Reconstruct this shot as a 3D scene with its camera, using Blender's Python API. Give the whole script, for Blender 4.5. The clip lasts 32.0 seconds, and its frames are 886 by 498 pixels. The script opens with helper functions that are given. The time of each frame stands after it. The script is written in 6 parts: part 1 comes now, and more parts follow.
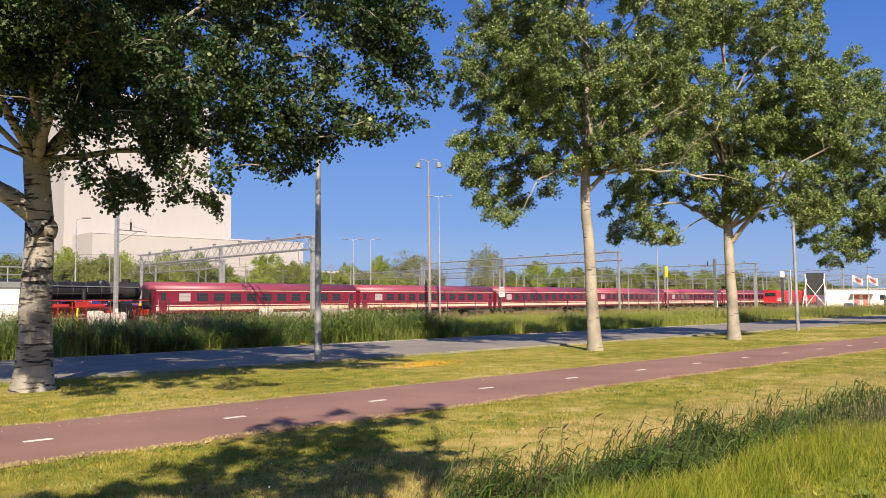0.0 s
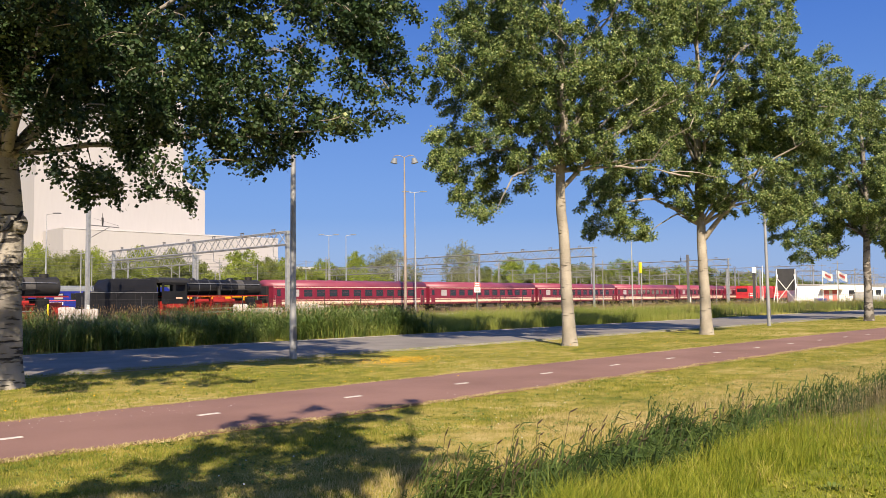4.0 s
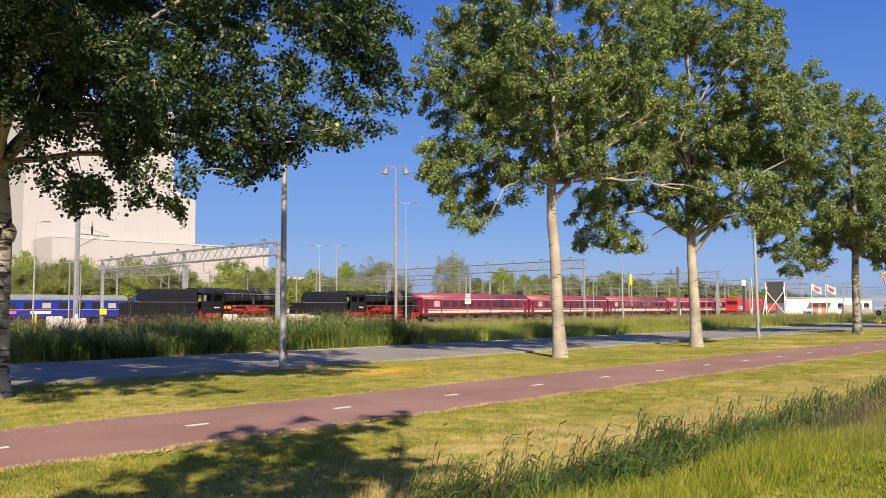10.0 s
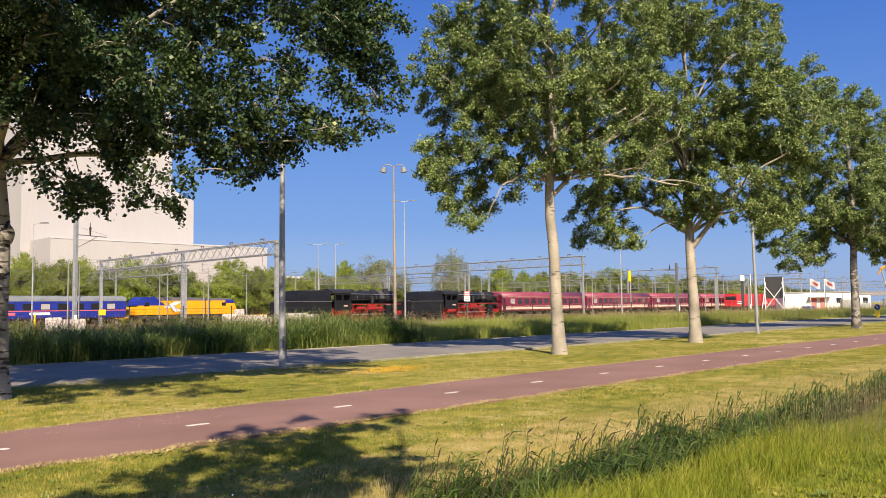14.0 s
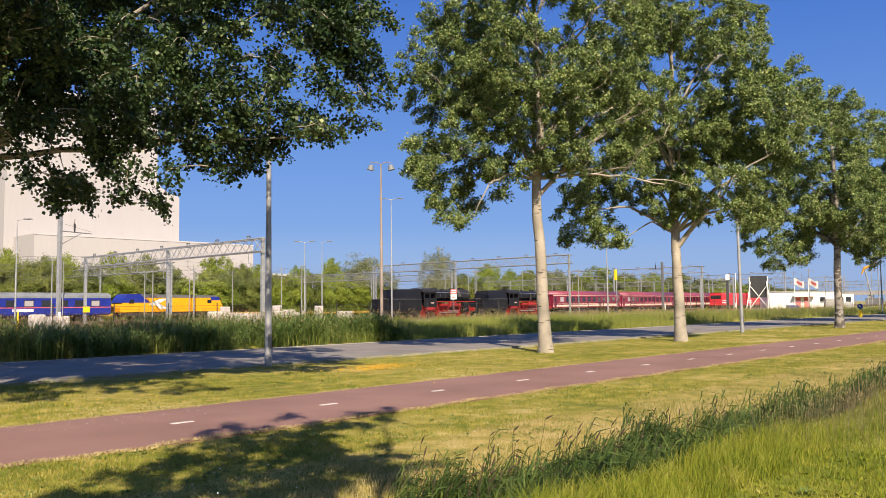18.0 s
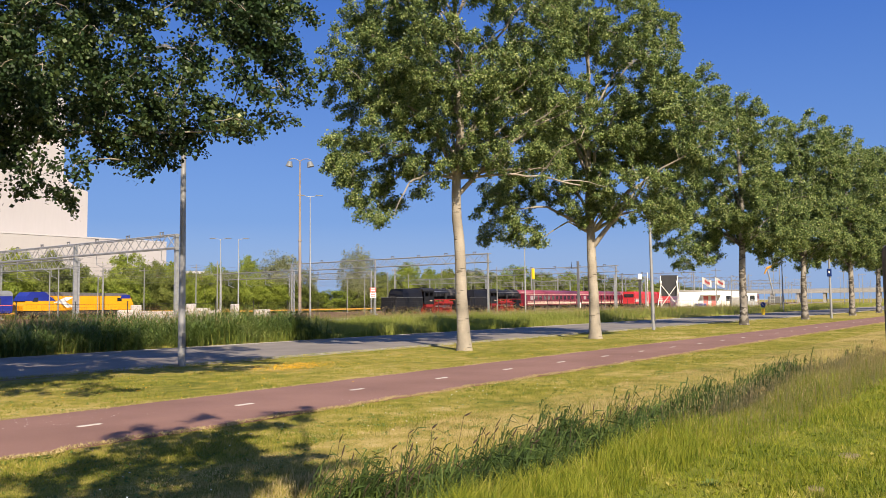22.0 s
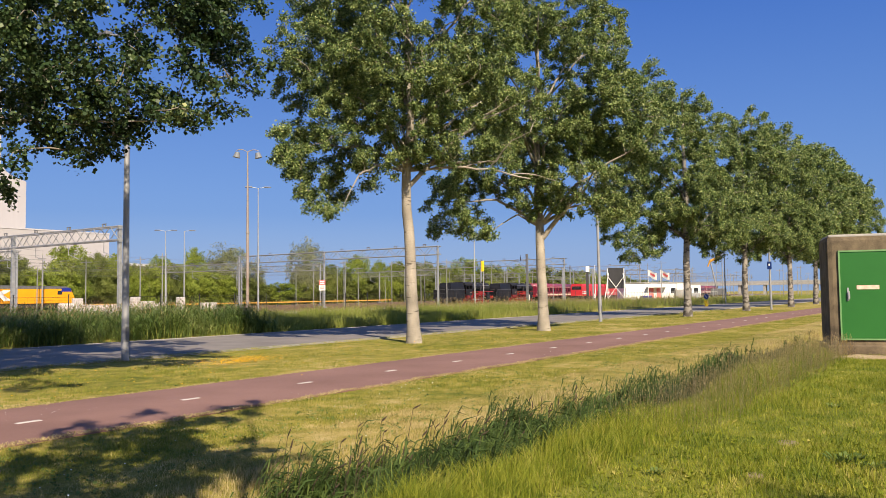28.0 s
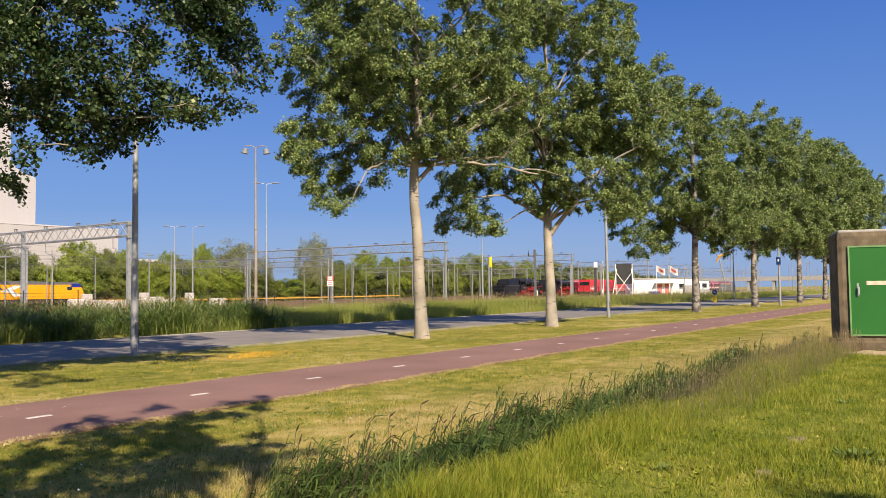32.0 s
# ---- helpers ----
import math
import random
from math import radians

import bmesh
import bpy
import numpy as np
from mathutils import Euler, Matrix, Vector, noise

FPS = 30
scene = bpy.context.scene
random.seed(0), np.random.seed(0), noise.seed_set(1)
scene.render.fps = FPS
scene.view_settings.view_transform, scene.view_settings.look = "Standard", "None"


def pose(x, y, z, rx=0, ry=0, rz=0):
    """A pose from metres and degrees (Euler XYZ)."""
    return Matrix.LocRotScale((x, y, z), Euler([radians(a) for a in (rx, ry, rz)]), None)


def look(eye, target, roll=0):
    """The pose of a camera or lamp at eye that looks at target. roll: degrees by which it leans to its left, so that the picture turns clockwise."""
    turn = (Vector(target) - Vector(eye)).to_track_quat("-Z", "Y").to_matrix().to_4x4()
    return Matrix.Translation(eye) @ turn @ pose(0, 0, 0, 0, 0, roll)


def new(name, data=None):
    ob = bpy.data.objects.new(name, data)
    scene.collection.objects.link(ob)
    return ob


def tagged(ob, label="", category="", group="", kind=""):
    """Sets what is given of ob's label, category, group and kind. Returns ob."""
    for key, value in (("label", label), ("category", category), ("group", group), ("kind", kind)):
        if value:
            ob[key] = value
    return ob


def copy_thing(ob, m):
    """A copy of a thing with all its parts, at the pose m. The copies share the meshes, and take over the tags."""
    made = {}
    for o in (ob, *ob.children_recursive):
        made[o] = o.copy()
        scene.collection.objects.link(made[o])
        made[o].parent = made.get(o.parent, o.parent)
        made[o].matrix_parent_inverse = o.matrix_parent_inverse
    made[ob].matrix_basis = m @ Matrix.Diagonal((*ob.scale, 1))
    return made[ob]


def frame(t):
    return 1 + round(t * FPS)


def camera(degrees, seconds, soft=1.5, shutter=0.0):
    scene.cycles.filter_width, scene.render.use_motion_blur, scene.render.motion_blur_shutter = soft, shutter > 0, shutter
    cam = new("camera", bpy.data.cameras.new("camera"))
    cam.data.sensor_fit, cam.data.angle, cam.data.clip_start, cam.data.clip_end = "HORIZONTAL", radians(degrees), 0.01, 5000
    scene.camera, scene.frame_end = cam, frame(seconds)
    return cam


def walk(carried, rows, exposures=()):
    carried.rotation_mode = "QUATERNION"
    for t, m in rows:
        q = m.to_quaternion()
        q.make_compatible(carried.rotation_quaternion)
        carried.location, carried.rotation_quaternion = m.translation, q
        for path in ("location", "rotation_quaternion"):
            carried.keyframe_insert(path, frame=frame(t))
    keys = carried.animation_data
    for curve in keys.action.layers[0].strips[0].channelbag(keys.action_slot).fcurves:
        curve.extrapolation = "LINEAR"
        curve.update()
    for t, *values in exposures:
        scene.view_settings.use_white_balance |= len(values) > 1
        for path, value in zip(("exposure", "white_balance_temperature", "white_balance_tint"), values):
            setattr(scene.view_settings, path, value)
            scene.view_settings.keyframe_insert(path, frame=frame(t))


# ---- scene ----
# Plan: x runs along the road, y across it towards the railway, z up from the cycle path.
EYE = 1.8
PAN = (
    (0.0, -44.000, 3.816, -0.559),
    (0.5, -44.390, 3.795, -0.578),
    (1.0, -44.613, 3.713, -0.596),
    (1.5, -44.858, 3.622, -0.686),
    (2.0, -45.050, 3.531, -0.666),
    (2.5, -45.291, 3.498, -0.695),
    (3.0, -45.440, 3.472, -0.677),
    (3.5, -45.603, 3.490, -0.644),
    (5.5, -45.852, 3.506, -0.598),
    (6.0, -45.895, 3.520, -0.526),
    (6.5, -45.946, 3.526, -0.482),
    (7.0, -46.048, 3.509, -0.367),
    (7.5, -46.118, 3.556, -0.340),
    (8.0, -46.159, 3.683, -0.332),
    (8.5, -46.185, 3.862, -0.245),
    (9.0, -46.229, 4.008, -0.228),
    (9.5, -46.328, 4.155, -0.286),
    (10.0, -46.368, 4.275, -0.332),
    (10.5, -46.432, 4.314, -0.381),
    (11.0, -46.477, 4.323, -0.412),
    (11.5, -46.533, 4.339, -0.606),
    (12.0, -46.515, 4.346, -0.772),
    (12.5, -46.515, 4.320, -0.742),
    (13.0, -46.515, 4.255, -0.728),
    (13.5, -46.496, 4.186, -0.818),
    (14.0, -46.463, 4.124, -0.820),
    (14.5, -46.460, 4.055, -0.839),
    (16.5, -46.915, 3.953, -0.525),
    (17.0, -47.081, 4.006, -0.524),
    (17.5, -47.273, 3.973, -0.624),
    (18.0, -47.391, 3.978, -0.644),
    (18.5, -47.494, 3.972, -0.625),
    (19.0, -47.587, 3.924, -0.655),
    (19.5, -47.787, 3.902, -0.729),
    (20.0, -48.030, 3.854, -0.719),
    (20.5, -48.419, 3.805, -0.761),
    (21.0, -49.189, 3.834, -0.703),
    (21.5, -51.158, 3.814, -0.627),
    (22.0, -53.065, 3.798, -0.641),
    (22.5, -54.536, 3.779, -0.646),
    (23.0, -55.465, 3.718, -0.641),
    (23.5, -55.911, 3.704, -0.686),
    (24.0, -56.030, 3.697, -0.742),
    (24.5, -56.386, 3.698, -0.844),
    (25.0, -56.608, 3.677, -0.863),
    (25.5, -56.667, 3.662, -0.915),
    (27.5, -56.680, 3.395, -0.862),
    (28.0, -56.606, 3.230, -0.753),
    (28.5, -56.569, 3.154, -0.673),
    (29.0, -56.521, 3.139, -0.661),
    (29.5, -56.485, 3.145, -0.671),
    (30.0, -56.399, 3.104, -0.750),
    (30.5, -56.324, 3.055, -0.742),
    (31.0, -56.202, 3.015, -0.717),
    (31.5, -56.136, 3.014, -0.686),
    (32.0, -56.049, 2.932, -0.750),
)
cam = camera(57.3, 32.0, soft=0.5)
walk(cam, [(t, pose(0, 0, EYE, 0, 0, turn) @ pose(0, 0, 0, 90 + tilt) @ pose(0, 0, 0, 0, 0, roll)) for t, turn, tilt, roll in PAN],
     exposures=((0.0, 0.85, 6600, 14), (20.5, 0.85, 6600, 14), (23.5, 0.74, 6600, 14), (32.0, 0.74, 6600, 14)))

# ---- light ----
SUN_HIGH, SHADOW_WAY = 38.0, 54.0
world = bpy.data.worlds.new("sky")
scene.world = world
world.use_nodes = True
wn = world.node_tree.nodes
sky_tex = wn.new("ShaderNodeTexSky")
sky_tex.sky_type, sky_tex.sun_disc = "NISHITA", False
sky_tex.sun_elevation = radians(SUN_HIGH)
sky_tex.sun_rotation = radians(90 - (SHADOW_WAY + 180))
sky_tex.air_density, sky_tex.dust_density, sky_tex.ozone_density = 1.0, 2.0, 1.6
wn["Background"].inputs[1].default_value = 0.05
world.node_tree.links.new(sky_tex.outputs[0], wn["Background"].inputs[0])
# a clear deep blue, paler towards the horizon, over the computed sky
clear = wn.new("ShaderNodeBackground")
gaze, split, grade = wn.new("ShaderNodeTexCoord"), wn.new("ShaderNodeSeparateXYZ"), wn.new("ShaderNodeValToRGB")
world.node_tree.links.new(gaze.outputs["Generated"], split.inputs[0])
world.node_tree.links.new(split.outputs[2], grade.inputs[0])
for _ in range(2):
    grade.color_ramp.elements.new(0.5)
for e, (at, c) in zip(grade.color_ramp.elements, ((0.0, (0.235, 0.37, 0.61)), (0.10, (0.068, 0.20, 0.53)), (0.36, (0.007, 0.094, 0.44)), (1.0, (0.035, 0.095, 0.26)))):
    e.position, e.color = at, (*c, 1)
world.node_tree.links.new(grade.outputs[0], clear.inputs[0])
blend = wn.new("ShaderNodeMixShader")
blend.inputs[0].default_value = 0.6
world.node_tree.links.new(wn["Background"].outputs[0], blend.inputs[1])
world.node_tree.links.new(clear.outputs[0], blend.inputs[2])
world.node_tree.links.new(blend.outputs[0], wn["World Output"].inputs[0])
sun_data = bpy.data.lights.new("sun", "SUN")
sun_data.energy, sun_data.angle, sun_data.color = 5.0, radians(0.55), (1.0, 0.87, 0.67)
sun = new("sun", sun_data)
a = radians(SHADOW_WAY)
b = radians(SUN_HIGH)
sun.matrix_world = look((-80 * math.cos(a) * math.cos(b), -80 * math.sin(a) * math.cos(b), 80 * math.sin(b)), (0, 0, 0))

# ---- materials ----
def mat(name, c1, c2, scale=4.0, rough=0.7, metal=0.0, bump=0.2, stretch=(1, 1, 1), fine=60.0, vary=0.0, world_space=False, island=0.0, spec=0.5):
    """Two-scale mottled surface: broad patches between c1 and c2, fine grain and relief."""
    m = bpy.data.materials.new(name)
    m.use_nodes = True
    nt, nd, ln = m.node_tree, m.node_tree.nodes, m.node_tree.links
    bs = nd["Principled BSDF"]
    bs.inputs["Roughness"].default_value, bs.inputs["Metallic"].default_value = rough, metal
    bs.inputs["Specular IOR Level"].default_value = spec
    if world_space:
        src = nd.new("ShaderNodeNewGeometry").outputs["Position"]
    else:
        src = nd.new("ShaderNodeTexCoord").outputs["Object"]
    mp = nd.new("ShaderNodeMapping")
    mp.inputs["Scale"].default_value = stretch
    ln.new(src, mp.inputs[0])
    n1, n2 = nd.new("ShaderNodeTexNoise"), nd.new("ShaderNodeTexNoise")
    n1.inputs["Scale"].default_value, n1.inputs["Detail"].default_value = scale, 6
    n2.inputs["Scale"].default_value, n2.inputs["Detail"].default_value = fine, 3
    for n in (n1, n2):
        ln.new(mp.outputs[0], n.inputs["Vector"])
    add = nd.new("ShaderNodeMath")
    add.operation = "MULTIPLY_ADD"
    ln.new(n2.outputs[0], add.inputs[0])
    add.inputs[1].default_value = 0.45
    ln.new(n1.outputs[0], add.inputs[2])
    rp = nd.new("ShaderNodeValToRGB")
    rp.color_ramp.elements[0].position, rp.color_ramp.elements[1].position = 0.5, 0.95
    rp.color_ramp.elements[0].color, rp.color_ramp.elements[1].color = (*c1, 1), (*c2, 1)
    ln.new(add.outputs[0], rp.inputs[0])
    out = rp.outputs[0]
    if vary or island:
        hv = nd.new("ShaderNodeHueSaturation")
        mr = nd.new("ShaderNodeMapRange")
        amount = vary or island
        mr.inputs[3].default_value, mr.inputs[4].default_value = 1 - amount, 1 + amount
        if vary:
            ln.new(nd.new("ShaderNodeObjectInfo").outputs["Random"], mr.inputs[0])
        else:
            ln.new(nd.new("ShaderNodeNewGeometry").outputs["Random Per Island"], mr.inputs[0])
        ln.new(mr.outputs[0], hv.inputs["Value"])
        ln.new(out, hv.inputs["Color"])
        out = hv.outputs[0]
    ln.new(out, bs.inputs["Base Color"])
    if bump:
        bp = nd.new("ShaderNodeBump")
        bp.inputs["Strength"].default_value, bp.inputs["Distance"].default_value = bump, 0.02
        ln.new(add.outputs[0], bp.inputs["Height"])
        ln.new(bp.outputs[0], bs.inputs["Normal"])
    return m


def blade_mat(name, ramp, rough=0.55, through_light=0.35, patch=0.0, scale=0.6):
    """Leaves and blades: colour by blade, broad patches over the ground, some light through them."""
    m = bpy.data.materials.new(name)
    m.use_nodes = True
    nd, ln = m.node_tree.nodes, m.node_tree.links
    bs, out = nd["Principled BSDF"], nd["Material Output"]
    geo = nd.new("ShaderNodeNewGeometry")
    rp = nd.new("ShaderNodeValToRGB")
    while len(rp.color_ramp.elements) < len(ramp):
        rp.color_ramp.elements.new(0.5)
    for e, (p, c) in zip(rp.color_ramp.elements, ramp):
        e.position, e.color = p, (*c, 1)
    if patch:
        nz = nd.new("ShaderNodeTexNoise")
        nz.inputs["Scale"].default_value, nz.inputs["Detail"].default_value = scale, 4
        ln.new(geo.outputs["Position"], nz.inputs["Vector"])
        mx = nd.new("ShaderNodeMix")
        mx.inputs[0].default_value = patch
        mr = nd.new("ShaderNodeMapRange")
        mr.inputs[1].default_value, mr.inputs[2].default_value = 0.3, 0.7
        ln.new(nz.outputs[0], mr.inputs[0])
        ln.new(geo.outputs["Random Per Island"], mx.inputs[2])
        ln.new(mr.outputs[0], mx.inputs[3])
        ln.new(mx.outputs[0], rp.inputs[0])
    else:
        ln.new(geo.outputs["Random Per Island"], rp.inputs[0])
    ln.new(rp.outputs[0], bs.inputs["Base Color"])
    bs.inputs["Roughness"].default_value = rough
    bs.inputs["Specular IOR Level"].default_value = 0.32
    tr = nd.new("ShaderNodeBsdfTranslucent")
    ln.new(rp.outputs[0], tr.inputs[0])
    ms = nd.new("ShaderNodeMixShader")
    ms.inputs[0].default_value = through_light
    ln.new(bs.outputs[0], ms.inputs[1])
    ln.new(tr.outputs[0], ms.inputs[2])
    ln.new(ms.outputs[0], out.inputs[0])
    return m


def bark_mat(name, pale, dark, streak, amount):
    """Poplar bark: pale and blotched, with dark cross-wise cracks and scars."""
    m = bpy.data.materials.new(name)
    m.use_nodes = True
    nd, ln = m.node_tree.nodes, m.node_tree.links
    bs = nd["Principled BSDF"]
    bs.inputs["Roughness"].default_value = 0.9
    src = nd.new("ShaderNodeTexCoord").outputs["Object"]
    tex = []
    for sc, st, det in ((1.1, (1, 1, 0.8), 5), (2.2, (1.0, 1.0, streak), 4), (14.0, (1, 1, 1.6), 4)):
        mp = nd.new("ShaderNodeMapping")
        mp.inputs["Scale"].default_value = st
        ln.new(src, mp.inputs[0])
        n = nd.new("ShaderNodeTexNoise")
        n.inputs["Scale"].default_value, n.inputs["Detail"].default_value = sc, det
        ln.new(mp.outputs[0], n.inputs["Vector"])
        tex.append(n.outputs[0])
    blot = nd.new("ShaderNodeValToRGB")
    blot.color_ramp.elements[0].position, blot.color_ramp.elements[1].position = 0.35, 0.65
    blot.color_ramp.elements[0].color = (*[0.55 * c for c in pale], 1)
    blot.color_ramp.elements[1].color = (*pale, 1)
    ln.new(tex[0], blot.inputs[0])
    edge = nd.new("ShaderNodeMapRange")
    edge.inputs[1].default_value, edge.inputs[2].default_value = amount, amount + 0.07
    ln.new(tex[1], edge.inputs[0])
    mx = nd.new("ShaderNodeMix")
    mx.data_type = "RGBA"
    ln.new(edge.outputs[0], mx.inputs[0])
    mx.inputs[6].default_value = (*dark, 1)
    ln.new(blot.outputs[0], mx.inputs[7])
    ln.new(mx.outputs[2], bs.inputs["Base Color"])
    add = nd.new("ShaderNodeMath")
    add.operation = "MULTIPLY_ADD"
    ln.new(edge.outputs[0], add.inputs[0])
    add.inputs[1].default_value = 1.5
    ln.new(tex[2], add.inputs[2])
    bp = nd.new("ShaderNodeBump")
    bp.inputs["Strength"].default_value, bp.inputs["Distance"].default_value = 0.8, 0.03
    ln.new(add.outputs[0], bp.inputs["Height"])
    ln.new(bp.outputs[0], bs.inputs["Normal"])
    return m


def glass_mat(name, tint, rough=0.08):
    m = bpy.data.materials.new(name)
    m.use_nodes = True
    bs = m.node_tree.nodes["Principled BSDF"]
    bs.inputs["Base Color"].default_value = (*tint, 1)
    bs.inputs["Roughness"].default_value, bs.inputs["Specular IOR Level"].default_value = rough, 0.8
    return m


M_ASPHALT = mat("asphalt", (0.15, 0.135, 0.118), (0.235, 0.212, 0.185), 0.6, 0.85, bump=0.25, fine=90, world_space=True)
M_PATH = mat("red_asphalt", (0.172, 0.092, 0.073), (0.245, 0.138, 0.112), 0.5, 0.85, bump=0.25, fine=110, world_space=True)
M_KERB = mat("pale_concrete", (0.24, 0.23, 0.21), (0.36, 0.35, 0.32), 2, 0.85, bump=0.2, world_space=True)
M_PAINT = mat("road_paint", (0.46, 0.44, 0.40), (0.66, 0.64, 0.59), 8, 0.6, bump=0.1, world_space=True)
M_BARK = bark_mat("poplar_bark", (0.40, 0.355, 0.28), (0.15, 0.13, 0.10), 5.0, 0.325)
M_BARK_OLD = bark_mat("old_bark", (0.36, 0.33, 0.28), (0.03, 0.027, 0.024), 6.0, 0.385)
# mottled bark of the far trunks, dappled shade painted into its dark blotches
M_BARK_MOTTLED_SHADE = bark_mat("mottled_shaded_bark", (0.34, 0.31, 0.265), (0.085, 0.075, 0.062), 1.6, 0.455)
M_TWIG = mat("twig", (0.12, 0.10, 0.075), (0.34, 0.30, 0.23), 2, 0.85, bump=0.3)
M_LEAF = blade_mat("poplar_leaf", ((0.0, (0.022, 0.050, 0.014)), (0.4, (0.112, 0.175, 0.048)), (0.8, (0.285, 0.35, 0.115)), (1.0, (0.42, 0.455, 0.18))), 0.5, 0.23, 0.12, 0.5)
# shade over this crown and its few sunlit clumps are put into the colour
M_LEAF_SHADED = blade_mat("shaded_leaf", ((0.0, (0.014, 0.032, 0.010)), (0.55, (0.032, 0.064, 0.021)), (0.82, (0.115, 0.162, 0.052)), (1.0, (0.42, 0.44, 0.19))), 0.50, 0.18, 0.5, 0.8)
M_WOODS = blade_mat("woodland_leaf", ((0.0, (0.095, 0.15, 0.016)), (0.5, (0.215, 0.275, 0.032)), (1.0, (0.37, 0.40, 0.075))), 0.6, 0.3, 0.4, 0.15)
M_WOODS_DEEP = blade_mat("deep_green_leaf", ((0.0, (0.075, 0.105, 0.02)), (0.5, (0.15, 0.185, 0.036)), (1.0, (0.27, 0.29, 0.07))), 0.6, 0.3, 0.4, 0.15)
M_WOODS_GREY = blade_mat("willow_leaf", ((0.0, (0.11, 0.13, 0.055)), (0.5, (0.20, 0.22, 0.095)), (1.0, (0.32, 0.33, 0.17))), 0.6, 0.3, 0.4, 0.15)
M_LAWN = blade_mat("lawn_blade", ((0.0, (0.065, 0.105, 0.012)), (0.4, (0.19, 0.22, 0.026)), (0.7, (0.35, 0.315, 0.058)), (1.0, (0.54, 0.44, 0.17))), 0.6, 0.35, 0.62, 1.7)
M_LAWN_DRY = blade_mat("parched_blade", ((0.0, (0.12, 0.135, 0.026)), (0.35, (0.26, 0.24, 0.065)), (0.65, (0.43, 0.34, 0.145)), (1.0, (0.60, 0.48, 0.25))), 0.7, 0.3, 0.6, 1.3)
M_SAND = mat("sandy_soil", (0.30, 0.22, 0.13), (0.44, 0.34, 0.21), 2.5, 0.95, bump=0.5, fine=50, world_space=True)
M_SOIL = mat("bare_soil", (0.13, 0.115, 0.05), (0.27, 0.215, 0.115), 6.0, 0.95, bump=0.5, fine=60, world_space=True)
M_BANK = blade_mat("bank_grass", ((0.0, (0.05, 0.09, 0.006)), (0.35, (0.145, 0.19, 0.010)), (0.7, (0.28, 0.29, 0.026)), (1.0, (0.50, 0.41, 0.14))), 0.68, 0.33, 0.5, 2.2)
M_STRAW = blade_mat("dry_grass", ((0.0, (0.24, 0.22, 0.07)), (0.5, (0.46, 0.37, 0.17)), (1.0, (0.62, 0.50, 0.27))), 0.7, 0.35, 0.4, 0.5)
M_REED = blade_mat("reed_blade", ((0.0, (0.022, 0.045, 0.008)), (0.5, (0.050, 0.088, 0.015)), (0.85, (0.115, 0.155, 0.030)), (1.0, (0.34, 0.31, 0.12))), 0.7, 0.22, 0.4, 0.7)
M_REED_FAR = blade_mat("tall_reed_blade", ((0.0, (0.045, 0.09, 0.018)), (0.5, (0.125, 0.195, 0.042)), (0.85, (0.25, 0.295, 0.085)), (1.0, (0.46, 0.42, 0.20))), 0.5, 0.34, 0.4, 0.45)
M_CATTAIL = mat("cattail_brown", (0.03, 0.02, 0.011), (0.07, 0.045, 0.024), 40, 0.9, bump=0.1)
M_RUST_PLUME = blade_mat("rusty_seed_head", ((0.0, (0.20, 0.11, 0.05)), (0.5, (0.34, 0.20, 0.09)), (1.0, (0.48, 0.34, 0.18))), 0.8, 0.3)
M_TAN_PLUME = blade_mat("golden_seed_head", ((0.0, (0.48, 0.34, 0.14)), (0.5, (0.62, 0.47, 0.22)), (1.0, (0.74, 0.60, 0.33))), 0.8, 0.5)
M_PLUME = blade_mat("grass_plume", ((0.0, (0.40, 0.27, 0.11)), (0.5, (0.54, 0.40, 0.18)), (1.0, (0.68, 0.55, 0.28))), 0.8, 0.4)
M_VERGE = blade_mat("verge_grass", ((0.0, (0.15, 0.20, 0.03)), (0.5, (0.235, 0.275, 0.05)), (0.85, (0.33, 0.33, 0.09)), (1.0, (0.45, 0.39, 0.17))), 0.6, 0.35, 0.6, 0.25)
M_FLOWER = blade_mat("buttercup", ((0.0, (0.72, 0.36, 0.006)), (1.0, (0.85, 0.52, 0.015))), 0.5, 0.2)
M_DAISY = blade_mat("daisy", ((0.0, (0.7, 0.7, 0.65)), (1.0, (0.85, 0.85, 0.8))), 0.5, 0.2)
M_STEEL = mat("galvanised_steel", (0.30, 0.31, 0.31), (0.44, 0.45, 0.45), 3, 0.5, 0.5, 0.08)
M_STEEL_DARK = mat("weathered_steel", (0.12, 0.125, 0.13), (0.20, 0.20, 0.20), 3, 0.55, 0.4, 0.08)
M_MAST = mat("rusty_mast", (0.21, 0.15, 0.11), (0.33, 0.29, 0.25), 1.2, 0.7, 0.1, 0.1, stretch=(1, 1, 0.3))
M_POLE = mat("lamp_pole_paint", (0.25, 0.255, 0.26), (0.36, 0.365, 0.37), 1.5, 0.5, 0.3, 0.06)
M_MAST_GREY = mat("dull_mast_grey", (0.20, 0.205, 0.20), (0.31, 0.315, 0.30), 1.5, 0.6, 0.2, 0.05)
M_WHITE = mat("white_paint", (0.66, 0.65, 0.62), (0.80, 0.79, 0.76), 0.5, 0.6, bump=0.04)
M_CLAD = mat("cream_cladding", (0.375, 0.36, 0.36), (0.415, 0.40, 0.40), 0.06, 0.7, bump=0.05, stretch=(1, 1, 0.15), fine=1.5)
M_CLAD_GREY = mat("grey_cladding", (0.42, 0.41, 0.43), (0.50, 0.49, 0.50), 0.06, 0.7, bump=0.03, fine=1.5)
M_BRICK = mat("red_brick", (0.28, 0.11, 0.075), (0.38, 0.17, 0.12), 0.5, 0.85, bump=0.1)
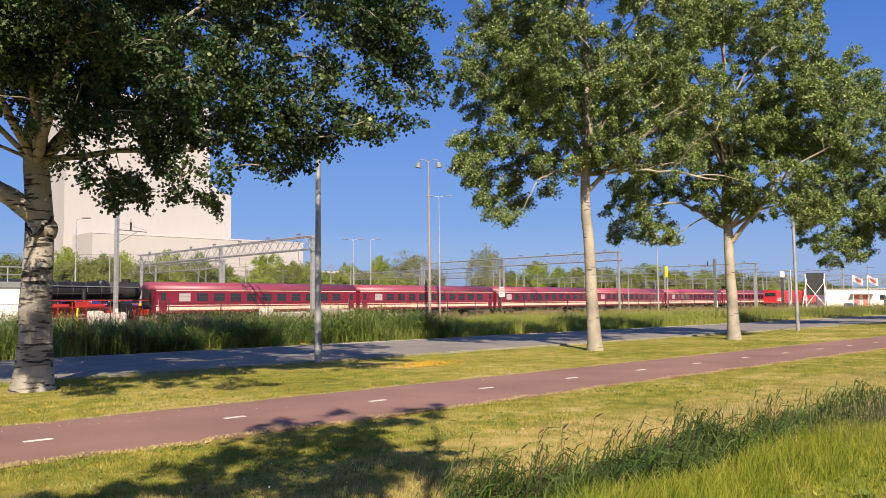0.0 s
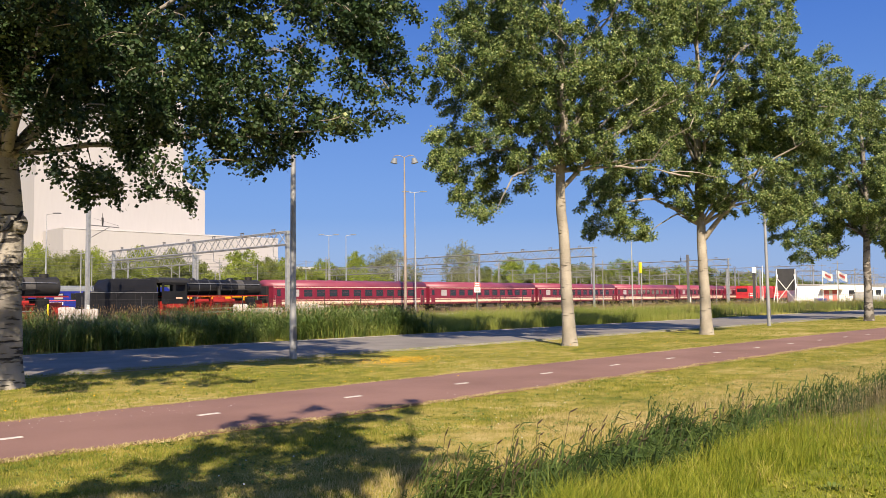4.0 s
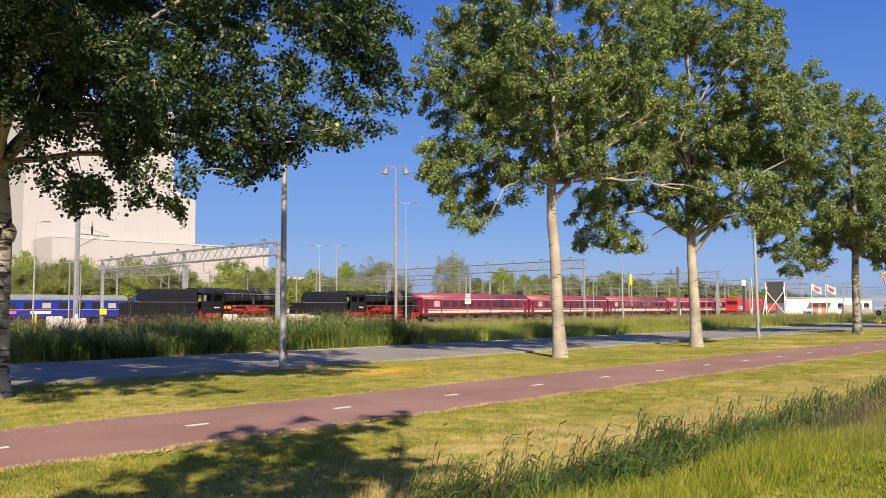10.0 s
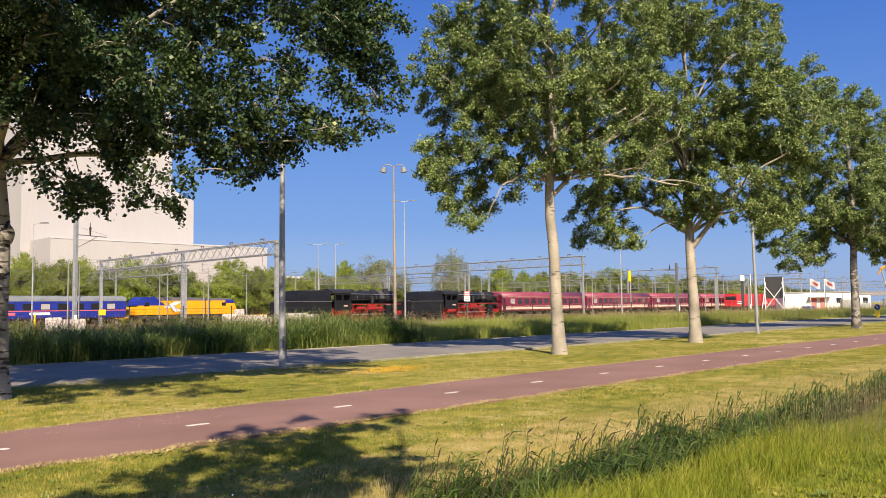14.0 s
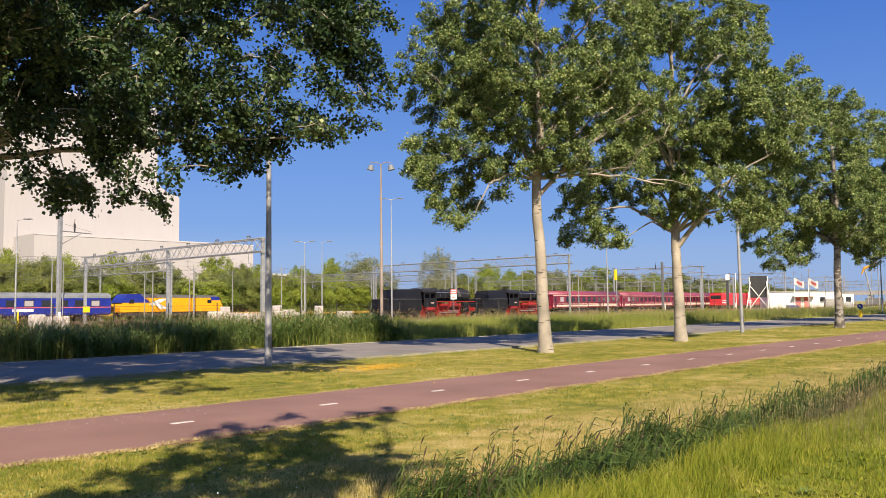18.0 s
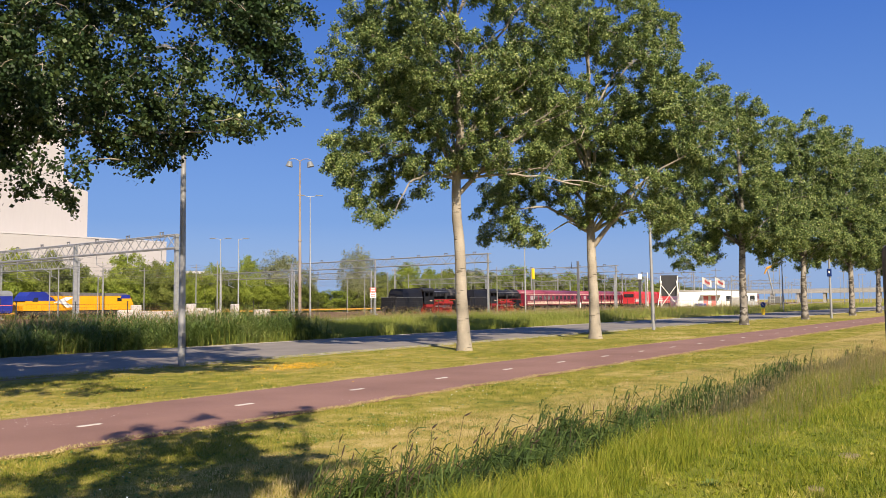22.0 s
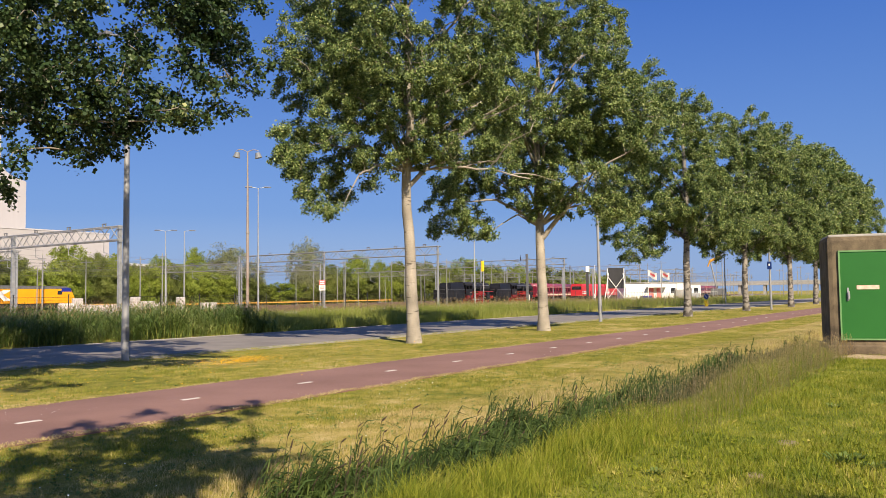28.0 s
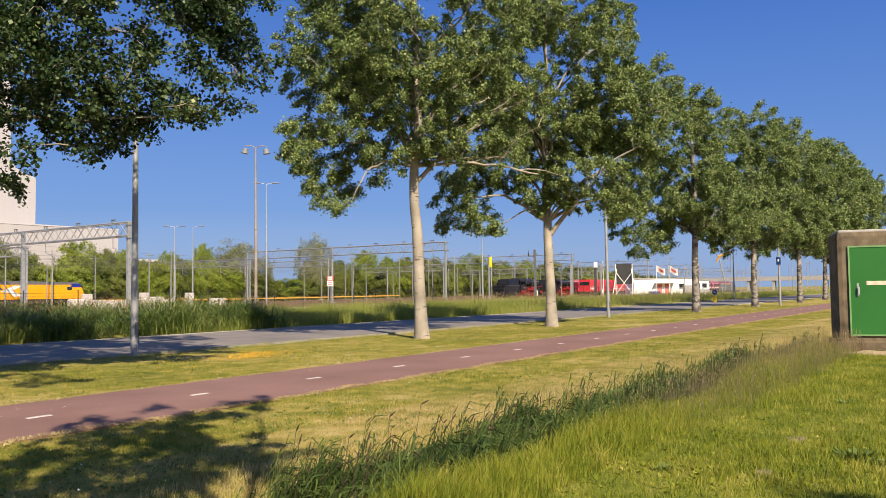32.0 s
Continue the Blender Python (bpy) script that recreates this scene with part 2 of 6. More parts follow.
M_MAROON = mat("maroon_paint", (0.145, 0.012, 0.028), (0.19, 0.018, 0.04), 0.8, 0.35, bump=0.02, vary=0.16)
# the pinkish lift, uneven between coaches, is reflected sun and sky put in colour
M_ROOF_SHEEN = mat("maroon_roof_sheen", (0.19, 0.034, 0.06), (0.28, 0.068, 0.10), 0.7, 0.45, bump=0.04, stretch=(0.5, 1, 1), vary=0.22)
M_CREAM = mat("cream_paint", (0.72, 0.52, 0.38), (0.80, 0.62, 0.48), 1.0, 0.45, bump=0.02)
M_BLACK = mat("black_enamel", (0.006, 0.006, 0.007), (0.013, 0.013, 0.014), 0.8, 0.48, 0.0, 0.03, spec=0.35)
M_SOOT = mat("sooty_iron", (0.008, 0.008, 0.009), (0.022, 0.021, 0.020), 1.0, 0.6, 0.0, 0.08)
M_SMOKEBOX = mat("grey_smokebox_iron", (0.05, 0.048, 0.045), (0.095, 0.09, 0.085), 2, 0.7, 0.1, 0.1)
M_WHEEL = mat("red_wheel_paint", (0.25, 0.012, 0.010), (0.38, 0.024, 0.018), 2, 0.45, bump=0.04)
M_ROD = mat("polished_rod", (0.45, 0.44, 0.42), (0.6, 0.59, 0.57), 3, 0.35, 0.8, 0.03)
M_UNDER = mat("brown_underframe", (0.035, 0.028, 0.024), (0.08, 0.065, 0.055), 2, 0.8, bump=0.2)
M_BLUE = mat("deep_blue_paint", (0.012, 0.022, 0.20), (0.02, 0.035, 0.27), 0.7, 0.35, bump=0.02)
M_YELLOW = mat("warm_yellow_paint", (0.74, 0.31, 0.004), (0.80, 0.36, 0.008), 0.7, 0.4, bump=0.02)
M_GREYROOF = mat("grey_roof", (0.13, 0.145, 0.155), (0.21, 0.225, 0.235), 0.9, 0.6, bump=0.05)
M_PINK = mat("pink_stripe_paint", (0.70, 0.10, 0.13), (0.8, 0.16, 0.18), 1, 0.4, bump=0.0)
M_RED = mat("bright_red_paint", (0.44, 0.02, 0.025), (0.54, 0.04, 0.045), 0.7, 0.4, bump=0.02)
M_GLASS = glass_mat("dark_window_glass", (0.02, 0.022, 0.024))
M_GLASS_PALE = glass_mat("pale_window", (0.36, 0.34, 0.33), 0.3)
M_BALLAST = mat("ballast", (0.16, 0.135, 0.115), (0.34, 0.30, 0.26), 3, 0.95, bump=0.8, fine=25, world_space=True)
M_RAIL = mat("rail_steel", (0.14, 0.085, 0.06), (0.24, 0.16, 0.11), 2, 0.6, 0.3, 0.1)
M_CONC = mat("grey_concrete", (0.34, 0.32, 0.29), (0.50, 0.47, 0.43), 2.5, 0.9, bump=0.25, vary=0.12)
M_BLOCK = mat("pale_block_concrete", (0.44, 0.40, 0.36), (0.62, 0.57, 0.52), 2.0, 0.9, bump=0.3, vary=0.12)
M_AGGREGATE = mat("washed_aggregate_concrete", (0.06, 0.046, 0.029), (0.21, 0.16, 0.097), 3.0, 0.95, bump=0.9, fine=55)
M_DOOR = mat("green_door_paint", (0.013, 0.112, 0.014), (0.018, 0.135, 0.018), 1.0, 0.42, bump=0.03)
M_DOORTRIM = mat("pale_green_frame", (0.10, 0.24, 0.075), (0.17, 0.31, 0.13), 3, 0.5, bump=0.05)
M_SIGN_BLUE = mat("blue_sign", (0.008, 0.03, 0.15), (0.012, 0.04, 0.19), 3, 0.4, bump=0.0)
M_SIGN_YELLOW = mat("yellow_sign", (0.85, 0.55, 0.01), (0.9, 0.62, 0.02), 3, 0.4, bump=0.0)
M_SIGN_RED = mat("red_sign", (0.62, 0.10, 0.10), (0.75, 0.22, 0.20), 6, 0.5, bump=0.0)
M_OCHRE = mat("ochre_rail_paint", (0.55, 0.27, 0.03), (0.68, 0.36, 0.06), 2, 0.6, bump=0.05)
M_BOARD = mat("dark_board", (0.015, 0.016, 0.018), (0.035, 0.035, 0.038), 1, 0.6, bump=0.05)
M_PALE_LABEL = mat("faded_label", (0.70, 0.36, 0.26), (0.80, 0.62, 0.48), 14, 0.6, bump=0.0)


def ground_mat():
    """Turf: green with dry and straw-coloured patches, bare soil between the blades."""
    m = bpy.data.materials.new("turf")
    m.use_nodes = True
    nd, ln = m.node_tree.nodes, m.node_tree.links
    bs = nd["Principled BSDF"]
    bs.inputs["Roughness"].default_value, bs.inputs["Specular IOR Level"].default_value = 0.95, 0.1
    pos = nd.new("ShaderNodeNewGeometry").outputs["Position"]
    n1, n2, n3 = (nd.new("ShaderNodeTexNoise") for _ in range(3))
    for n, s, d in ((n1, 0.22, 5), (n2, 2.2, 6), (n3, 38.0, 3)):
        n.inputs["Scale"].default_value, n.inputs["Detail"].default_value = s, d
        ln.new(pos, n.inputs["Vector"])
    ad = nd.new("ShaderNodeMath")
    ad.operation = "ADD"
    ln.new(n1.outputs[0], ad.inputs[0])
    ln.new(n2.outputs[0], ad.inputs[1])
    a2 = nd.new("ShaderNodeMath")
    a2.operation = "MULTIPLY_ADD"
    ln.new(n3.outputs[0], a2.inputs[0])
    a2.inputs[1].default_value = 0.6
    ln.new(ad.outputs[0], a2.inputs[2])
    rp = nd.new("ShaderNodeValToRGB")
    for _ in range(2):
        rp.color_ramp.elements.new(0.5)
    half = nd.new("ShaderNodeMath")
    half.operation = "MULTIPLY"
    half.inputs[1].default_value = 0.5
    ln.new(a2.outputs[0], half.inputs[0])
    for e, (p, c) in zip(rp.color_ramp.elements, ((0.44, (0.06, 0.08, 0.013)), (0.56, (0.165, 0.17, 0.03)), (0.68, (0.31, 0.255, 0.065)), (0.80, (0.47, 0.37, 0.17)))):
        e.position, e.color = p, (*c, 1)
    ln.new(half.outputs[0], rp.inputs[0])
    # the near bank carries lush unmown grass
    lush = nd.new("ShaderNodeValToRGB")
    for e, (p, c) in zip(lush.color_ramp.elements, ((0.45, (0.08, 0.12, 0.012)), (0.78, (0.22, 0.225, 0.04)))):
        e.position, e.color = p, (*c, 1)
    ln.new(half.outputs[0], lush.inputs[0])
    axes, bank, both = nd.new("ShaderNodeSeparateXYZ"), nd.new("ShaderNodeMapRange"), nd.new("ShaderNodeMix")
    both.data_type = "RGBA"
    ln.new(pos, axes.inputs[0])
    ln.new(axes.outputs[1], bank.inputs[0])
    bank.inputs[1].default_value, bank.inputs[2].default_value = 3.4, 5.0
    ln.new(bank.outputs[0], both.inputs[0])
    ln.new(lush.outputs[0], both.inputs[6])
    ln.new(rp.outputs[0], both.inputs[7])
    ln.new(both.outputs[2], bs.inputs["Base Color"])
    bp = nd.new("ShaderNodeBump")
    bp.inputs["Strength"].default_value, bp.inputs["Distance"].default_value = 0.8, 0.03
    ln.new(n3.outputs[0], bp.inputs["Height"])
    ln.new(bp.outputs[0], bs.inputs["Normal"])
    return m


M_TURF = ground_mat()


# ---- mesh helpers ----
def part(name, bm, material, parent, label=""):
    me = bpy.data.meshes.new(name)
    bm.to_mesh(me)
    bm.free()
    me.materials.append(material)
    ob = new(name, me)
    ob.parent = parent
    if label:
        tagged(ob, label)
    return ob


def share(name, me, parent, m):
    """One more object on a mesh that alike pieces share."""
    ob = new(name, me)
    ob.parent = parent
    ob.matrix_basis = m
    return ob


def thing(name, m, label, category, group="", kind=""):
    ob = new(name)
    ob.empty_display_size = 0.2
    ob.matrix_basis = m
    return tagged(ob, label, category, group, kind)


def box(bm, x0, x1, y0, y1, z0, z1, bevel=0.0):
    v = [bm.verts.new((x, y, z)) for z in (z0, z1) for y in (y0, y1) for x in (x0, x1)]
    faces = [bm.faces.new([v[i] for i in f]) for f in ((0, 2, 3, 1), (4, 5, 7, 6), (0, 1, 5, 4), (1, 3, 7, 5), (3, 2, 6, 7), (2, 0, 4, 6))]
    if bevel:
        edges = {e for f in faces for e in f.edges}
        bmesh.ops.bevel(bm, geom=list(edges), offset=bevel, segments=2, affect="EDGES", profile=0.6)
    return v


def prism(bm, section, x0, x1):
    """A section of (y, z) points, counter-clockwise seen from +x, drawn out along x."""
    p = [[bm.verts.new((x, y, z)) for y, z in section] for x in (x0, x1)]
    n = len(section)
    bm.faces.new(p[0][::-1])
    bm.faces.new(p[1])
    for i in range(n):
        j = (i + 1) % n
        bm.faces.new((p[0][i], p[0][j], p[1][j], p[1][i]))


def rod(bm, p, q, r0, r1=None, n=8):
    """A tapered round bar from p to q."""
    r1 = r0 if r1 is None else r1
    p, q = Vector(p), Vector(q)
    z = (q - p).normalized()
    x = z.orthogonal().normalized()
    y = z.cross(x)
    ring = [[bm.verts.new(c + (x * math.cos(k * math.tau / n) + y * math.sin(k * math.tau / n)) * r) for k in range(n)] for c, r in ((p, r0), (q, r1))]
    for cap in (bm.faces.new(ring[0][::-1]), bm.faces.new(ring[1])):
        for e in cap.edges:
            e.smooth = False
    for k in range(n):
        j = (k + 1) % n
        f = bm.faces.new((ring[0][k], ring[0][j], ring[1][j], ring[1][k]))
        f.smooth = True


def soup(name, verts, n, material, smooth=False):
    """A mesh of many small faces of n corners each, from an array of corner points."""
    verts = np.asarray(verts, np.float32).reshape(-1, 3)
    k = len(verts) // n
    me = bpy.data.meshes.new(name)
    me.vertices.add(len(verts))
    me.vertices.foreach_set("co", verts.ravel())
    me.loops.add(len(verts))
    me.loops.foreach_set("vertex_index", np.arange(len(verts), dtype=np.int32))
    me.polygons.add(k)
    me.polygons.foreach_set("loop_start", np.arange(0, len(verts), n, dtype=np.int32))
    me.polygons.foreach_set("loop_total", np.full(k, n, np.int32))
    me.update(calc_edges=True)
    me.validate()
    me.materials.append(material)
    return me


def tube(points, radii, sides=8):
    """Quads of a bent, tapering tube, as corner points."""
    P = np.asarray(points, float)
    tan = np.gradient(P, axis=0)
    tan /= np.linalg.norm(tan, axis=1)[:, None] + 1e-9
    ref = np.array([1.0, 0.1, 0.0]) if abs(tan[0][2]) > 0.7 else np.array([0.0, 0.1, 1.0])
    u = np.cross(tan, ref)
    u /= np.linalg.norm(u, axis=1)[:, None] + 1e-9
    w = np.cross(tan, u)
    ang = np.arange(sides) * math.tau / sides
    ring = P[:, None] + np.asarray(radii)[:, None, None] * (u[:, None] * np.cos(ang)[None, :, None] + w[:, None] * np.sin(ang)[None, :, None])
    nxt = np.roll(ring, -1, axis=1)
    return np.stack([ring[:-1], nxt[:-1], nxt[1:], ring[1:]], 2).reshape(-1, 3)


def welded(name, quads, material, smooth=True):
    """Tube quads joined into one smooth mesh."""
    q = np.round(np.asarray(quads, float).reshape(-1, 3), 5)
    u, inv = np.unique(q, axis=0, return_inverse=True)
    me = bpy.data.meshes.new(name)
    me.from_pydata(u.tolist(), [], inv.reshape(-1, 4).tolist())
    me.validate()
    me.polygons.foreach_set("use_smooth", np.ones(len(me.polygons), bool))
    me.materials.append(material)
    return me


# ---- ground, road, cycle path ----
def ease(v, lo, hi):
    w = np.clip((np.asarray(v, float) - lo) / (hi - lo), 0, 1)
    return w * w * (3 - 2 * w)


def ground_z(x, y):
    x, y = np.asarray(x, float), np.asarray(y, float)
    z = 0.30 - 0.78 * ease(y, 3.3, 4.6) + 0.48 * ease(y, 5.0, 6.3)
    z = z + 0.10 * ease(y, 30.0, 33.0) - 0.40 * ease(y, 40.0, 52.0)
    return z + 0.015 * np.sin(x * 0.9 + y * 0.4) * np.cos(y * 0.7 - x * 0.2) * (np.abs(y) < 60)


def sheet(name, xs, ys, zfun, material):
    X, Y = np.meshgrid(xs, ys)
    V = np.stack([X, Y, zfun(X, Y)], -1).reshape(-1, 3)
    nx, ny = len(xs), len(ys)
    i = (np.arange(ny - 1)[:, None] * nx + np.arange(nx - 1)[None]).ravel()
    F = np.stack([i, i + 1, i + nx + 1, i + nx], -1)
    me = bpy.data.meshes.new(name)
    me.from_pydata(V.tolist(), [], F.tolist())
    me.polygons.foreach_set("use_smooth", np.ones(len(me.polygons), bool))
    me.materials.append(material)
    return new(name, me)


gx = np.unique(np.r_[-3500, -1500, -700, -300, -150, np.arange(-80, 140, 2.0), np.arange(140, 400, 20), 500, 800, 1500, 3500])
gy = np.unique(np.r_[-3500, -1500, -700, -300, -100, -40, -15, np.arange(-6, 8, 0.25), np.arange(8, 56, 2.0), 60, 80, 120, 200, 400, 800, 1500, 3500])
ground = tagged(sheet("ground", gx, gy, ground_z, M_TURF), "mown grass turf with dry straw-coloured patches and a shallow ditch", "ground", kind="structure")


def strip(name, x0, x1, y0, y1, top, material, label, category, step=4.0):
    """A long slab with a cambered top and its own edges."""
    bm = bmesh.new()
    xs = np.arange(x0, x1 + step, step)
    prof = [(y0, top - 0.12), (y0, top), ((y0 + y1) / 2, top + 0.015), (y1, top), (y1, top - 0.12)]
    rows = [[bm.verts.new((x, y, z)) for y, z in prof] for x in xs]
    for r, q in zip(rows[:-1], rows[1:]):
        for k in range(len(prof) - 1):
            bm.faces.new((r[k], q[k], q[k + 1], r[k + 1]))
    return tagged(part(name, bm, material, None), label, category, kind="structure")


PATH_NEAR, PATH_FAR, ROAD_NEAR, ROAD_FAR = 10.02, 13.32, 21.0, 29.2
cycle_path = strip("cycle_path", -70, 420, PATH_NEAR, PATH_FAR, 0.035, M_PATH, "reddish brown asphalt cycle path with a dashed centre line", "cycle path")
road = strip("road", -80, 520, ROAD_NEAR, ROAD_FAR, 0.04, M_ASPHALT, "grey asphalt road with dappled tree shade", "road")
for y, nm in ((ROAD_NEAR - 0.11, "near"), (ROAD_FAR, "far")):
    strip("kerb", -80, 520, y, y + 0.11, 0.05, M_KERB, "pale concrete edging along the road", "kerb")

bm = bmesh.new()
box(bm, -0.18, 0.18, -0.05, 0.05, 0, 0.006)
me_dash = bpy.data.meshes.new("lane_dash")
bm.to_mesh(me_dash)
bm.free()
me_dash.materials.append(M_PAINT)
for k in range(-7, 48):
    share("lane_dash", me_dash, cycle_path, pose(3.66 + 2.885 * k, 11.5 + 0.004 * k, 0.049))

# ---- trees ----
def in_blobs(rng, blobs, count):
    """Points inside a union of ellipsoids (x, y, z, rx, ry, rz), denser towards the outside, with gaps."""
    vol = np.array([b[3] * b[4] * b[5] for b in blobs])
    pick = rng.choice(len(blobs), count * 4, p=vol / vol.sum())
    B = np.array(blobs)[pick]
    d = rng.normal(size=(len(B), 3))
    d /= np.linalg.norm(d, axis=1)[:, None]
    p = B[:, :3] + d * B[:, 3:] * (rng.uniform(0.12, 1, len(B)) ** 0.36)[:, None]
    holes = np.sin(p[:, 0] * 1.7 + 1.3 * p[:, 2]) + np.sin(p[:, 1] * 1.9 - p[:, 2] * 0.8) + np.sin(p[:, 2] * 2.1 + p[:, 0] * 0.6)
    p = p[holes > -0.62]
    return p[:count]


def leaf_quads(rng, centres, per, spread, size, core=None):
    """Small kite-shaped leaves along short drooping sprays round the clump centres."""
    m = len(centres)
    out = centres - (np.array([0, 0, 0]) if core is None else core)
    out = out * np.array([1, 1, 0.35])
    out /= np.linalg.norm(out, axis=1)[:, None] + 1e-6
    way = out + rng.normal(size=(m, 3)) * 0.55 + np.array([0, 0, -0.35])
    way /= np.linalg.norm(way, axis=1)[:, None] + 1e-6
    c, w = np.repeat(centres, per, 0), np.repeat(way, per, 0)
    n = len(c)
    t = rng.uniform(-1, 1, n)[:, None]
    p = c + w * t * spread * 2.0 + np.array([0, 0, -0.5]) * spread * t * t + rng.normal(size=(n, 3)) * spread * (0.62 - 0.25 * t)
    az, tilt = rng.uniform(0, math.tau, n), rng.normal(-0.45, 0.55, n)
    a = np.stack([np.cos(az) * np.cos(tilt), np.sin(az) * np.cos(tilt), np.sin(tilt)], -1)
    side = np.cross(a, rng.normal(size=(n, 3)) + np.array([0, 0, 1.2]))
    side /= np.linalg.norm(side, axis=1)[:, None] + 1e-9
    s = size * rng.uniform(0.6, 1.25, n)[:, None]
    up = np.cross(side, a) * 0.12
    return np.stack([p, p + (a * 0.42 + side * 0.46 + up) * s, p + a * s, p + (a * 0.42 - side * 0.46 + up) * s], 1).reshape(-1, 3)


def leaf_tris(rng, centres, per, spread, size, core=None, outward=0.0):
    """Smaller leaves as single triangles, along short sprays; outward turns their faces away from the core."""
    m = len(centres)
    out = centres - (np.array([0, 0, 0]) if core is None else core)
    out = out / (np.linalg.norm(out, axis=1)[:, None] + 1e-6)
    way = out * np.array([1, 1, 0.35]) + rng.normal(size=(m, 3)) * 0.6 + np.array([0, 0, -0.3])
    way /= np.linalg.norm(way, axis=1)[:, None] + 1e-6
    c, w, o = np.repeat(centres, per, 0), np.repeat(way, per, 0), np.repeat(out, per, 0)
    n = len(c)
    t = rng.uniform(-1, 1, n)[:, None]
    p = c + w * t * spread * 1.9 + np.array([0, 0, -0.5]) * spread * t * t + rng.normal(size=(n, 3)) * spread * (0.60 - 0.25 * t)
    face = rng.normal(size=(n, 3)) + np.array([0, 0, 0.4]) + o * outward
    face /= np.linalg.norm(face, axis=1)[:, None] + 1e-9
    a = np.cross(face, rng.normal(size=(n, 3)))
    a /= np.linalg.norm(a, axis=1)[:, None] + 1e-9
    side = np.cross(face, a)
    s = size * rng.uniform(0.6, 1.25, n)[:, None]
    return np.stack([p - side * s * 0.44, p + side * s * 0.44, p + a * s], 1).reshape(-1, 3)


def bend(rng, p, q, steps, sag, wander):
    t = np.linspace(0, 1, steps)[:, None]
    pts = np.asarray(p) * (1 - t) + np.asarray(q) * t
    pts[:, 2] += np.sin(t[:, 0] * math.pi) * sag
    w = np.cumsum(rng.normal(size=(steps, 3)) * wander, 0)
    return pts + w * np.sin(t * math.pi)


def grow(seed, height, girth, blobs, clumps, per, leaf, spread, limbs, fork, bark, leaf_mat, label, where, lean=(0, 0), twigs=True, stout=1.0, name="poplar_tree", group="row of roadside trees", scarred=False, kite=False, boughs=()):
    rng = np.random.default_rng(seed)
    root = thing(name, pose(*where), label, "tree", group)
    top = np.array([lean[0], lean[1], height * 0.86])
    trunk = bend(rng, (0, 0, -0.15), top, 22, 0, 0.045)
    t = np.linspace(0, 1, 22)
    rad = girth * (1 - t) ** 0.8 + 0.03
    rad[0] *= 1.35
    rad[1] *= 1.08
    ob = new("trunk", welded("trunk", tube(trunk, rad, 14), bark))
    ob.parent = root
    cc = in_blobs(rng, blobs, clumps)
    # limbs reach for clumps spread widely through the crown
    goals = [cc[rng.integers(len(cc))]]
    while len(goals) < limbs:
        cand = cc[rng.integers(len(cc), size=24)]
        far = np.min(np.linalg.norm(cand[:, None] - np.array(goals)[None], axis=2), 1)
        goals.append(cand[np.argmax(far)])
    lines = [trunk[5:]]
    for g in goals:
        h0 = np.clip(g[2] - 0.75 * np.hypot(g[0], g[1]) - 0.3, fork, height * 0.72)
        k = int(np.argmin(np.abs(trunk[:, 2] - h0)))
        L = bend(rng, trunk[k], g * np.array([0.93, 0.93, 1.0]), 10, 0.45, 0.09)
        r0 = min(rad[k] * 0.5, (0.02 + 0.014 * np.linalg.norm(g - trunk[k])) * stout)
        ob = new("limb", welded("limb", tube(L, np.linspace(r0, 0.014, 10), 7), bark))
        ob.parent = root
        lines.append(L[2:])
    for z0, g, r0 in boughs:
        k = int(np.argmin(np.abs(trunk[:, 2] - z0)))
        L = bend(rng, trunk[k], g, 12, 0.25, 0.07)
        ob = new("bough", welded("bough", tube(L, np.linspace(r0, 0.022, 12), 9), bark))
        ob.parent = root
        lines.append(L[3:])
        for j in (5, 7, 9):
            e = L[j] + (L[j] - L[j - 3]) * 1.4 + rng.normal(size=3) * 0.55 + np.array([0, 0, 0.35])
            F = bend(rng, L[j], e, 6, 0.1, 0.05)
            ob = new("side_branch", welded("side_branch", tube(F, np.linspace(r0 * 0.42, 0.012, 6), 6), bark))
            ob.parent = root
            lines.append(F[2:])
    if scarred:
        # a stout bough leaves the trunk low down; below it a burl and the dark lips of an old wound
        L = bend(rng, (0.05, 0, 3.75), (-2.6, 0.9, 7.6), 12, -0.35, 0.05)
        ob = new("bough", welded("bough", tube(L, np.linspace(0.24, 0.06, 12), 10), bark))
        ob.parent = root
        lines.append(L[3:])
        bm = bmesh.new()
        bmesh.ops.create_icosphere(bm, subdivisions=3, radius=1.0)
        for v in bm.verts:
            n = 1 + 0.12 * math.sin(5 * v.co.x + 3 * v.co.z) * math.cos(4 * v.co.y)
            v.co = Vector((0.17 + 0.24 * v.co.x * n, -0.12 + 0.22 * v.co.y * n, 3.5 + 0.26 * v.co.z * n))
        for f in bm.faces:
            f.smooth = True
        part("burl", bm, bark, root)
        for turn, z0, z1 in ((-1.25, 3.62, 3.30), (0.95, 3.78, 3.30)):
            a = np.linspace(turn, -0.35, 12) - 1.88
            z = np.linspace(z0, z1, 12) + 0.03 * np.sin(np.arange(12) * 1.3)
            R = np.interp(z, trunk[:, 2], rad) * (1.0 if turn < 0 else 1.16)
            c = np.stack([np.interp(z, trunk[:, 2], trunk[:, k]) for k in (0, 1)], -1)
            p = np.stack([c[:, 0] + R * np.cos(a), c[:, 1] + R * np.sin(a), z], -1)
            ob = new("scar_lip", welded("scar_lip", tube(p, 0.045 * np.sin(np.linspace(0.25, 2.9, 12)) + 0.006, 6), M_SOOT))
            ob.parent = root
